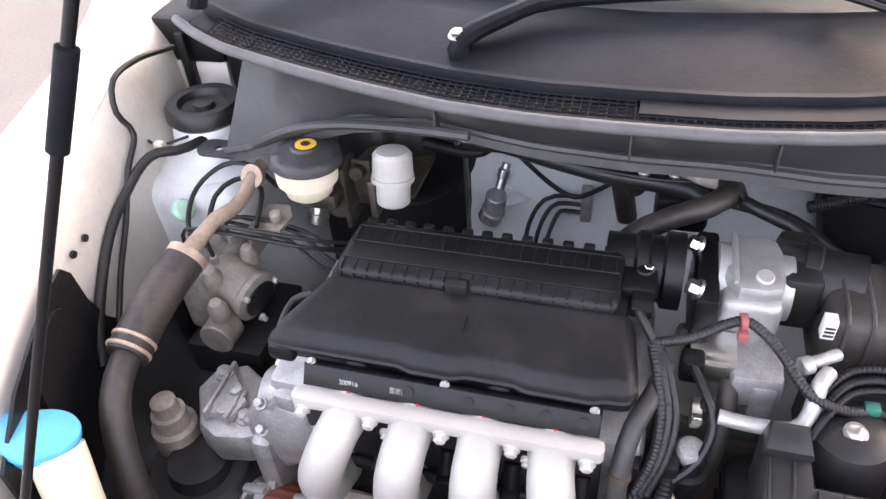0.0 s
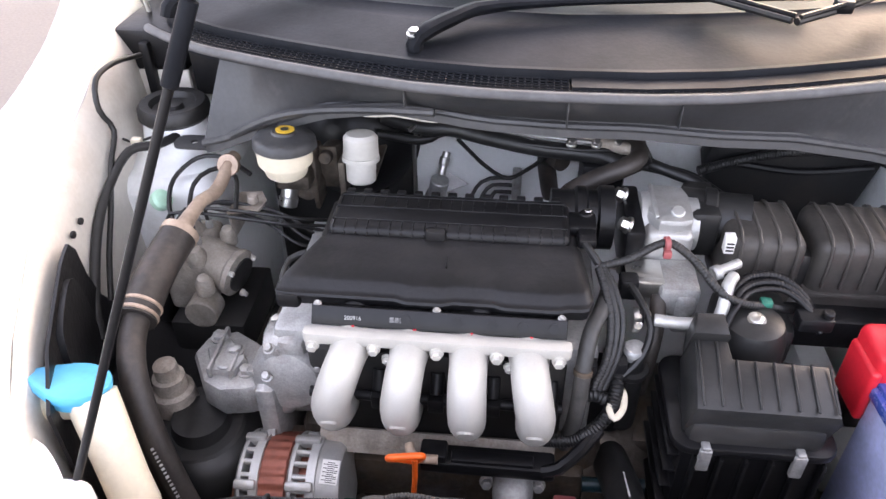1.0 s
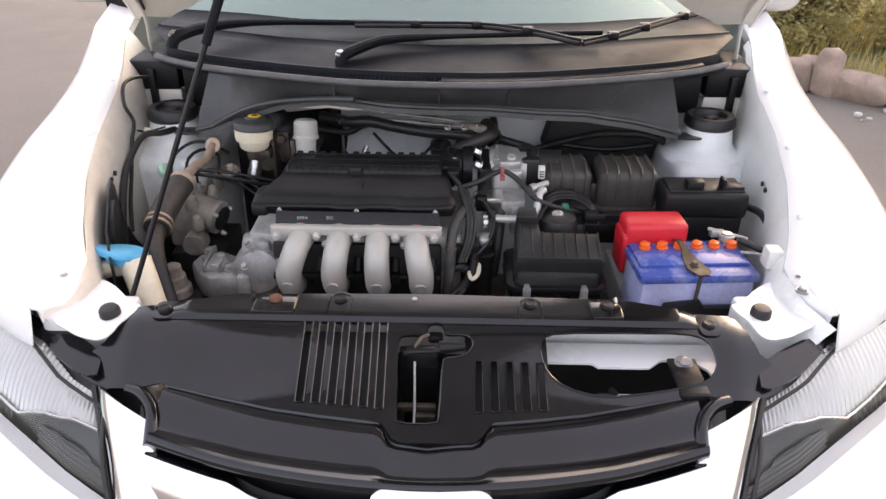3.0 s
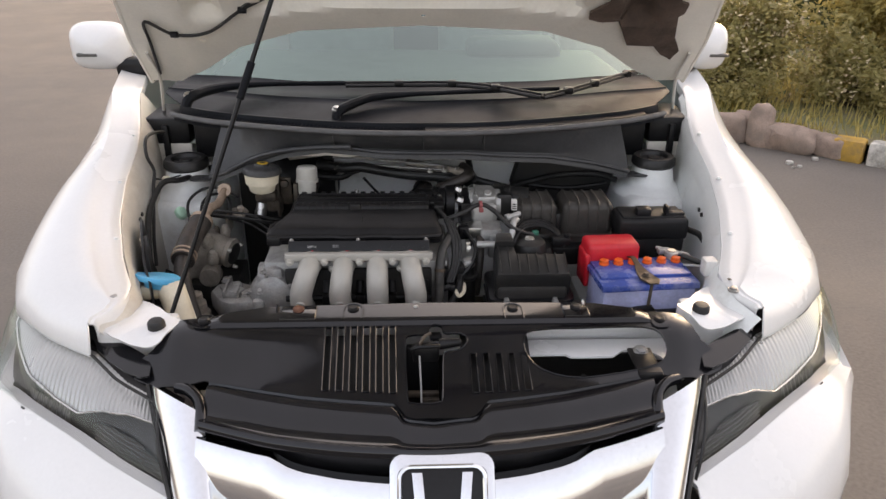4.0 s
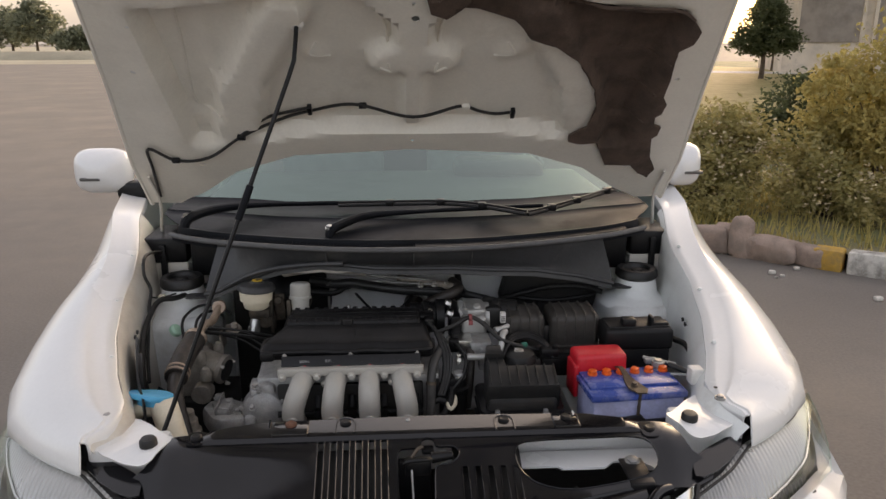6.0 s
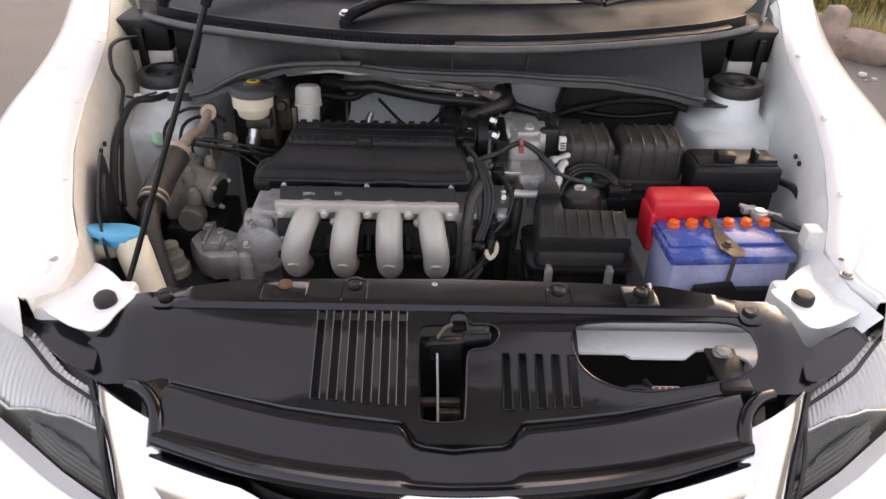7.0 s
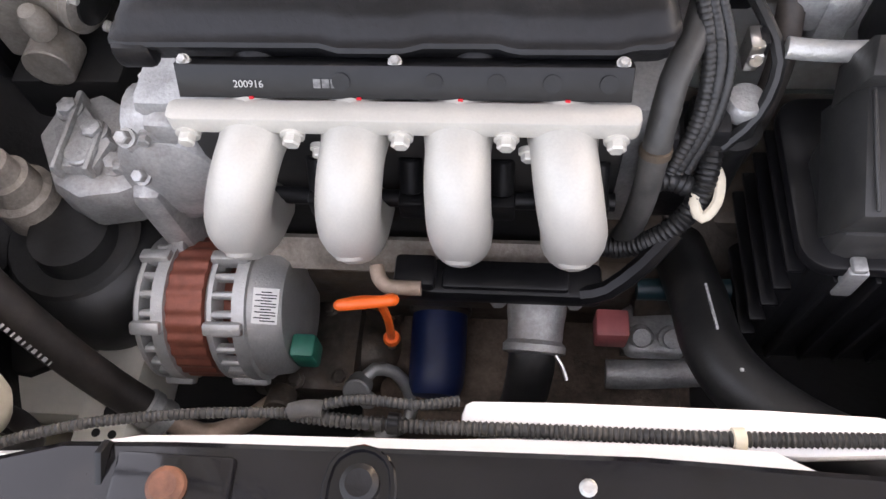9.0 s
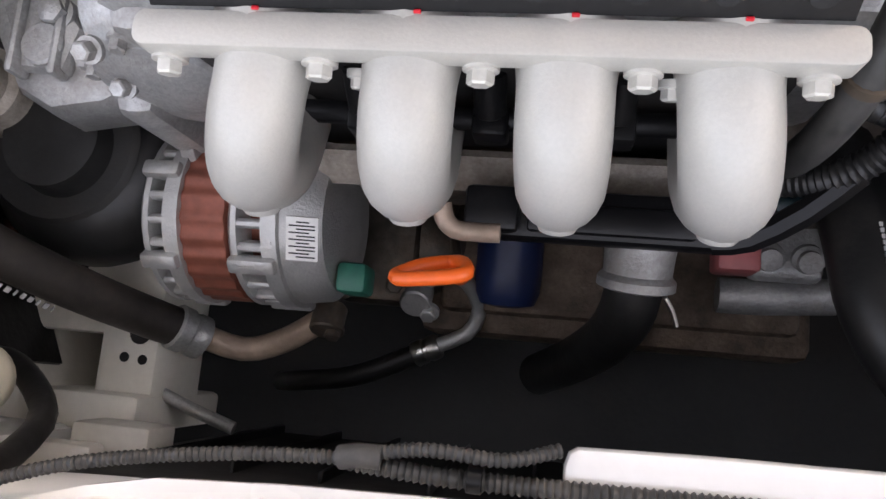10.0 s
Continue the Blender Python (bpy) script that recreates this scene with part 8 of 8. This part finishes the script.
part("bright_lug", join(box(0.088, 0.098, 0.325, 0.345, 0.765, 0.79, 0.002), cyl((0.094, 0.333, 0.775), (0.094, 0.323, 0.778), 0.006)), M_STEEL, HAR)
shift(HAR, 0.0, -0.006, 0.011)
loose("low_harness", [(0.20, 0.10, 0.60), (0.30, 0.11, 0.60), (0.38, 0.12, 0.60)], 0.008, M_RUBBER, "dark harness below the battery", "wiring")

# ---- roadside ----
M_KERB = mat("kerb_concrete", (0.34, 0.31, 0.27), 0.9, vary=0.3, scale=9, bump=0.7, dirt=(0.20, 0.16, 0.12), dirt_amount=0.5, dirt_scale=5)
M_KWHITE = mat("flaking_white_kerb_paint", (0.62, 0.60, 0.55), 0.8, vary=0.15, scale=9, bump=0.5, dirt=(0.16, 0.14, 0.12), dirt_amount=0.6, dirt_scale=9)
M_KYELLOW = mat("yellow_kerb_paint", (0.55, 0.33, 0.06), 0.8, vary=0.2, scale=9, bump=0.5, dirt=(0.2, 0.15, 0.1), dirt_amount=0.45, dirt_scale=8)
M_STONE = mat("red_sandstone", (0.36, 0.27, 0.22), 0.9, vary=0.3, scale=7, bump=0.7, dirt=(0.24, 0.2, 0.17), dirt_amount=0.5, random_tone=0.2)


def leaf_mat(name, color, tint):
    """Leaves that let some light through."""
    m = mat(name, color, 0.6, vary=0.4, scale=3, fine=25, bump=0.1, tint=tint)
    n, lk = m.node_tree.nodes, m.node_tree.links.new
    tr, mx, b, out = n.new("ShaderNodeBsdfTranslucent"), n.new("ShaderNodeMixShader"), n["Principled BSDF"], n["Material Output"]
    lk(b.inputs["Base Color"].links[0].from_socket, tr.inputs["Color"])
    mx.inputs["Fac"].default_value = 0.5
    lk(b.outputs["BSDF"], mx.inputs[1])
    lk(tr.outputs["BSDF"], mx.inputs[2])
    lk(mx.outputs["Shader"], out.inputs["Surface"])
    return m


M_LEAF = leaf_mat("dusty_leaves", (0.44, 0.38, 0.17), (0.30, 0.27, 0.10))
M_LEAF2 = leaf_mat("dark_tree_leaves", (0.12, 0.135, 0.06), (0.08, 0.10, 0.04))
M_LEAFY = leaf_mat("yellow_green_leaves", (0.55, 0.45, 0.17), (0.36, 0.31, 0.11))
# leaf colour made paler and greyer to paint in the haze of distance
M_LEAFFAR = leaf_mat("far_hazed_leaves", (0.27, 0.28, 0.19), (0.20, 0.22, 0.14))
M_FLOWER = mat("pale_blossom", (0.70, 0.58, 0.38), 0.7, vary=0.2, scale=10, bump=0.1)
M_BARK = mat("bark", (0.15, 0.11, 0.075), 0.95, vary=0.4, scale=12, bump=0.8)
M_WALL = mat("cream_render", (0.76, 0.66, 0.54), 0.9, vary=0.12, scale=1.2, fine=40, bump=0.3, dirt=(0.42, 0.36, 0.29), dirt_amount=0.3, dirt_scale=1.5)
M_SHUTTER = mat("weathered_shutter", (0.36, 0.31, 0.27), 0.6, vary=0.2, scale=2, bump=0.2)

# verge edge: from beside the car outwards to the right
K0, K1, K2 = Vector((1.5, 5.6)), Vector((2.05, 4.10)), Vector((6.3, 0.45))
verge = [(1.2, 9.0), tuple(K0), tuple(K1), tuple(K2), (40, -20), (60, 40), (14, 60), (2.5, 30)]
bm = bmesh.new()
f = bm.faces.new([bm.verts.new((x, y, 0.10)) for x, y in verge])
bmesh.ops.triangulate(bm, faces=bm.faces)
for k in range(5):
    bmesh.ops.subdivide_edges(bm, edges=[e for e in bm.edges if e.calc_length() > 0.5 * 2 ** (4 - k)], cuts=1)
for v in bm.verts:
    v.co.z = 0.10 + 0.05 * noise.noise(v.co * 0.7) + 0.03 * noise.noise(v.co * 2.1)
single("verge_soil", bm, M_SOIL, "dry soil and thin grass of the roadside bed", "ground", "structure")
bm = bmesh.new()
rng = random.Random(5)
for i in range(9000):
    t, w = rng.random(), rng.random() ** 1.5 * 5
    p = K1.lerp(K2, t * 1.0) + Vector((0.67, 0.74)) * (0.15 + w)
    if rng.random() < 0.35:
        p = K0.lerp(K1, rng.random()) + Vector((0.95, 0.3)) * (0.1 + w)
    h, a, b = rng.uniform(0.05, 0.20), rng.uniform(0, 6.28), rng.uniform(-0.08, 0.08)
    q = Vector((p.x, p.y, 0.08))
    s = Vector((math.cos(a), math.sin(a), 0)) * 0.008
    bm.faces.new([bm.verts.new(q - s), bm.verts.new(q + s), bm.verts.new(q + Vector((b, b * 0.5, h)))])
single("grass", bm, M_LEAFY, "dry yellowing grass tufts behind the kerb", "grass", "stuff")

KERB = tagged(new("kerb"), "worn roadside kerb of painted concrete blocks and rough stones", "kerb", "", "structure")
KERB["at"] = [0.0, 0.0, 0.0]
dirk = (K2 - K1).normalized()
ang = math.degrees(math.atan2(dirk.y, dirk.x))
pos = 0.95
rng = random.Random(3)
for i in range(16):
    length = (0.14, 0.42)[i % 2] if i else 0.2
    material = (M_KYELLOW, M_KWHITE, M_KERB)[i % 3 if i < 6 else rng.randrange(3)]
    c = K1 + dirk * (pos + length / 2)
    part("kerb_block", box(-length / 2 + 0.006, length / 2 - 0.006, -0.07, 0.07, -0.02, 0.15 + rng.uniform(-0.015, 0.01), 0.018, 2, m=Matrix.Translation((c.x, c.y, 0)) @ pose(0, 0, 0, rng.uniform(-3, 3), rng.uniform(-2, 2), ang + rng.uniform(-2, 2))), material, KERB)
    pos += length + 0.015


def rock(c, sx, sy, sz, seed, turn=0.0, tip=0.0):
    bm = bmesh.new()
    bmesh.ops.create_icosphere(bm, subdivisions=3, radius=1)
    for v in bm.verts:
        n = v.co.normalized()
        q = Vector([math.copysign(abs(k) ** 0.55, k) for k in n])
        q *= 1 + 0.16 * noise.noise(n * 1.6 + Vector((seed, 0, 0))) + 0.05 * noise.noise(n * 5 + Vector((0, seed, 0)))
        v.co = Vector((q.x * sx, q.y * sy, q.z * sz))
    return moved(bm, Matrix.Translation(c) @ pose(0, 0, 0, tip, 0, turn))


rng = random.Random(11)
for i in range(14):
    t = -0.5 + 1.42 * i / 13
    c = (K1 + dirk * t) if t > 0 else (K1 + (K0 - K1).normalized() * -t * 2.6)
    up = 1.6 if i in (8, 9) else 1
    sz = rng.uniform(0.07, 0.11) * up
    part("stone", rock((c.x + rng.uniform(-0.03, 0.03), c.y + rng.uniform(-0.05, 0.05), sz * 0.8), rng.uniform(0.09, 0.16) / up ** 0.5, rng.uniform(0.07, 0.1), sz, i * 3.1, ang + rng.uniform(-15, 15), rng.uniform(-12, 12)), M_STONE, KERB)
for i in range(26):
    t, w = rng.uniform(-0.3, 4.5), rng.uniform(0.05, 0.4)
    c = K1 + dirk * t - Vector((0.67, 0.74)) * w * 1.5
    s = rng.uniform(0.008, 0.025)
    part("pebble", rock((c.x, c.y, s * 0.5), s, s * 0.8, s * 0.6, i * 1.7), M_KWHITE, KERB)


def leaf_cloud(centres, count, size, seed, droop=0.0, flat_=0.5, clump=1.0):
    """Small folded leaves in loose clumps over a set of ellipsoids (x, y, z, rx, ry, rz)."""
    rng = random.Random(seed)
    verts, faces = [], []
    clumps = []
    for cx, cy, cz, rx, ry, rz in centres:
        for _ in range(max(16, int(46 * clump))):
            n = Vector((rng.gauss(0, 1), rng.gauss(0, 1), rng.gauss(0, 1))).normalized() * rng.uniform(0.45, 1.12) ** 0.7
            clumps.append((Vector((cx + n.x * rx, cy + n.y * ry, cz + n.z * rz)), (rx + ry + rz) / 3 * rng.uniform(0.10, 0.24)))
    for _ in range(count):
        c, spread = rng.choice(clumps)
        p = c + Vector((rng.gauss(0, 1), rng.gauss(0, 1), rng.gauss(0, 0.8))) * spread
        if p.z < 0.06:
            continue
        a = Vector((rng.gauss(0, 1), rng.gauss(0, 1), rng.gauss(0, flat_) - droop)).normalized()
        b = a.cross(Vector((rng.gauss(0, 1), rng.gauss(0, 1), rng.gauss(0, 1)))).normalized()
        l, w = size * rng.uniform(0.6, 1.3), size * rng.uniform(0.2, 0.35)
        k = len(verts)
        up = a.cross(b) * w * 0.4
        verts += [p, p + a * l * 0.5 + b * w + up, p + a * l, p + a * l * 0.5 - b * w + up]
        faces += [(k, k + 1, k + 2), (k, k + 2, k + 3)]
    bm = bmesh.new()
    me = bpy.data.meshes.new("tmp")
    me.from_pydata(verts, [], faces)
    bm.from_mesh(me)
    bpy.data.meshes.remove(me)
    return bm


def raw_part(name, bm, material, parent, label=""):
    """Like part(), for leaf clouds: no cleaning up."""
    bmesh.ops.translate(bm, verts=bm.verts, vec=-Vector(parent["at"]))
    me = bpy.data.meshes.new(name)
    bm.to_mesh(me)
    bm.free()
    me.materials.append(material)
    ob = new(name, me)
    ob.parent = parent
    return tagged(ob, label)


def shrub(at, blobs, leaf, count, size, seed, label, flowers=0, droop=0.0, name="shrub"):
    b = thing(name, at, label, "shrub" if name == "shrub" else "tree")
    rng = random.Random(seed)
    for i in range(9):
        c = rng.choice(blobs)
        tip = Vector((at[0] + c[0] + rng.uniform(-0.5, 0.5) * c[3], at[1] + c[1] + rng.uniform(-0.5, 0.5) * c[4], at[2] + c[2] + rng.uniform(0, 0.6) * c[5]))
        base = Vector(at) + Vector((rng.uniform(-0.1, 0.1), rng.uniform(-0.1, 0.1), -0.03))
        part("stem", sweep(spline([base, base.lerp(tip, 0.5) + Vector((rng.uniform(-0.06, 0.06), rng.uniform(-0.06, 0.06), 0.05)), tip], 0.08), lambda s, d: 0.016 * (1.1 - s), 6), M_BARK, b)
    world_blobs = [(at[0] + c[0], at[1] + c[1], at[2] + c[2], *c[3:]) for c in blobs]
    raw_part("foliage", leaf_cloud(world_blobs, count, size, seed, droop), leaf, b)
    if flowers:
        raw_part("blossom", leaf_cloud([(x, y, z + rz * 0.15, rx * 1.02, ry * 1.02, rz * 1.02) for x, y, z, rx, ry, rz in world_blobs], flowers, size * 0.75, seed + 1, clump=0.8), M_FLOWER, b, "small pale blossoms")
    return b


shrub((2.8, 4.95, 0.1), [(-0.2, 0, 0.36, 0.42, 0.4, 0.30), (0.3, -0.15, 0.36, 0.45, 0.4, 0.30), (-0.05, 0.05, 0.58, 0.34, 0.32, 0.26)], M_LEAF, 7500, 0.055, 1, "bushy dusty-green shrub with small pale blossoms", 1500)
shrub((3.4, 4.5, 0.1), [(0, 0, 0.27, 0.42, 0.35, 0.22), (0.35, -0.35, 0.20, 0.4, 0.3, 0.18)], M_LEAF, 6000, 0.05, 2, "low dusty-green shrub behind the kerb", 500)
shrub((3.95, 4.75, 0.1), [(0, 0, 1.0, 0.45, 0.4, 0.55), (0.4, -0.1, 1.15, 0.5, 0.4, 0.6), (-0.3, 0.1, 0.95, 0.32, 0.3, 0.42), (0.1, 0, 0.55, 0.35, 0.3, 0.35)], M_LEAFY, 13000, 0.055, 3, "tall shrub with drooping yellow-green leaves", 0, 0.7)
shrub((4.6, 7.2, 0.1), [(0, 0, 0.6, 0.4, 0.4, 0.42), (0.5, 0, 0.55, 0.45, 0.4, 0.42), (-0.15, -0.2, 0.4, 0.35, 0.3, 0.3)], M_LEAF2, 6000, 0.07, 4, "dark green rounded shrub")
shrub((2.2, 4.9, 0.1), [(0, 0.1, 0.22, 0.4, 0.4, 0.18), (0.3, -0.3, 0.18, 0.4, 0.3, 0.16)], M_LEAF, 5000, 0.04, 7, "low weedy growth behind the stones")
shrub((6.0, 3.6, 0.1), [(0, 0, 0.8, 0.9, 0.8, 0.7), (0.8, -0.8, 0.7, 0.8, 0.8, 0.6)], M_LEAFY, 11000, 0.06, 8, "wide yellow-green shrub beside the road", 0, 0.5)


def tree(at, height, trunk, blobs, leaf, count, size, seed, label):
    b = thing("tree", at, label, "tree")
    rng = random.Random(seed)
    base = Vector(at)
    top = base + Vector((0, 0, height * 0.62))
    part("trunk", sweep(spline([base - Vector((0, 0, 0.1)), base.lerp(top, 0.5) + Vector((0.04, 0, 0)) * height * 0.2, top], 0.2), lambda s, d: trunk * (1.15 - 0.6 * s), 10), M_BARK, b)
    for c in blobs:
        tip = base + Vector(c[:3])
        start = base.lerp(top, rng.uniform(0.45, 0.9))
        part("limb", sweep(spline([start, start.lerp(tip, 0.5) + Vector((0, 0, 0.05 * height)), tip], 0.2), lambda s, d: trunk * 0.45 * (1.1 - s), 7), M_BARK, b)
    raw_part("crown", leaf_cloud([(at[0] + c[0], at[1] + c[1], at[2] + c[2], *c[3:]) for c in blobs], count, size, seed), leaf, b)
    return b


tree((13.2, 25.7, 0.05), 2.9, 0.09, [(0, 0, 1.85, 0.85, 0.8, 0.55), (0.1, 0, 2.5, 0.62, 0.62, 0.45), (-0.35, 0.2, 1.45, 0.65, 0.65, 0.45), (0.4, -0.2, 1.5, 0.65, 0.65, 0.45)], M_LEAF2, 9000, 0.14, 21, "small clipped round tree with dark leaves")
tree((17.4, 33.2, 0.05), 4.6, 0.10, [(0, 0, 3.4, 0.9, 0.8, 0.7), (0.3, 0, 4.0, 0.6, 0.6, 0.5), (-0.4, 0, 2.9, 0.7, 0.6, 0.5)], M_LEAFY, 6000, 0.16, 22, "thin pale-leaved tree before the building")
rng = random.Random(9)
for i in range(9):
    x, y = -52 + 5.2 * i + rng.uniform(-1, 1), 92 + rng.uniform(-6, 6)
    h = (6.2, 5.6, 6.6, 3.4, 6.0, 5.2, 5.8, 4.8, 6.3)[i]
    tree((x, y, 0), h, 0.16, [(0, 0, h * 0.62, 2.3, 2.0, h * 0.30), (1.5, 0, h * 0.5, 1.7, 1.6, h * 0.26), (-1.5, 0.3, h * 0.52, 1.8, 1.6, h * 0.26), (0.3, 0, h * 0.8, 1.5, 1.4, h * 0.2)], M_LEAFFAR, 3600, 0.5, 40 + i, "distant broad green tree beyond the field, paled for haze")
single("field", flat([(-400, 44), (-22, 57), (-4, 62), (-4, 400), (-400, 400)], 0.012), M_FIELD, "pale dry field beyond the road", "field", "structure")
single("field_bank", loft([[(x, 72, 0.0), (x, 74, 0.75), (x, 77, 0.8), (x, 80, 0.0)] for x in np.linspace(-160, -2, 30)]), M_FIELD, "low pale bank along the field", "bank", "structure")
single("lawn", flat([(4, 13), (12, 11), (24, 26), (17, 42), (9, 36)], 0.20), M_LEAF, "green lawn behind the shrubs", "lawn", "structure")
single("path", flat([(8.6, 33.5), (22, 26.5), (23, 28.5), (9.4, 36.5)], 0.21), M_KWHITE, "pale path before the building", "path", "structure")

# building with shuttered bays
BLD = thing("building", (21, 32, 0), "cream rendered two-storey building with shuttered bays", "building")
bq = Matrix.Translation((16.5, 30.7, 1.3)) @ pose(0, 0, 0, 0, 0, -20) @ Matrix.Diagonal((1.47, 1.47, 1.2, 1))
part("wall", join(box(0, 14, 0, 6, -1.2, 3.25, 0.02, m=bq), box(0.05, 14, -0.9, 6, 3.25, 9.0, 0.03, m=bq)), M_WALL, BLD)
part("canopy", box(-1.5, 1.8, -1.9, -0.3, 3.02, 3.10, 0.02, m=bq @ pose(0, 0, 0, 0, -2, 0)), M_KERB, BLD, "thin projecting canopy slab")
for k, x in enumerate((0.35, 2.35, 4.35)):
    sh = part("shutter", box(x, x + 1.6, -0.08, 0.02, 0.15, 2.75, 0.01, m=bq), M_SHUTTER, BLD, "closed grey-brown shutter")
    part("shutter_frame", join(box(x - 0.1, x, -0.12, 0.04, 0.1, 2.9, 0.01, m=bq), box(x + 1.6, x + 1.7, -0.12, 0.04, 0.1, 2.9, 0.01, m=bq), box(x - 0.1, x + 1.7, -0.12, 0.04, 2.75, 2.9, 0.01, m=bq)), M_WALL, sh)
for k, x in enumerate((0.2, 3.4, 6.4)):
    wd = part("window", box(x, x + 1.0, -0.93, -0.85, 4.3, 5.6, 0.01, m=bq), M_SHUTTER, BLD, "dark upper window")
    part("sill", box(x - 0.1, x + 1.1, -1.02, -0.86, 4.2, 4.3, 0.01, m=bq), M_WALL, wd)
part("column", box(5.9, 6.3, -1.6, -1.2, 0, 3.2, 0.02, m=bq), M_KWHITE, BLD, "white painted column")
TWR = thing("tower", (7.3, 22, 0), "pale rendered tower beyond the garden", "building")
part("shaft", box(7.25, 8.45, 22, 23.2, 0, 12, 0.03), M_WALL, TWR)
part("cap", box(7.15, 8.55, 21.9, 23.3, 12, 12.3, 0.03), M_WALL, TWR)
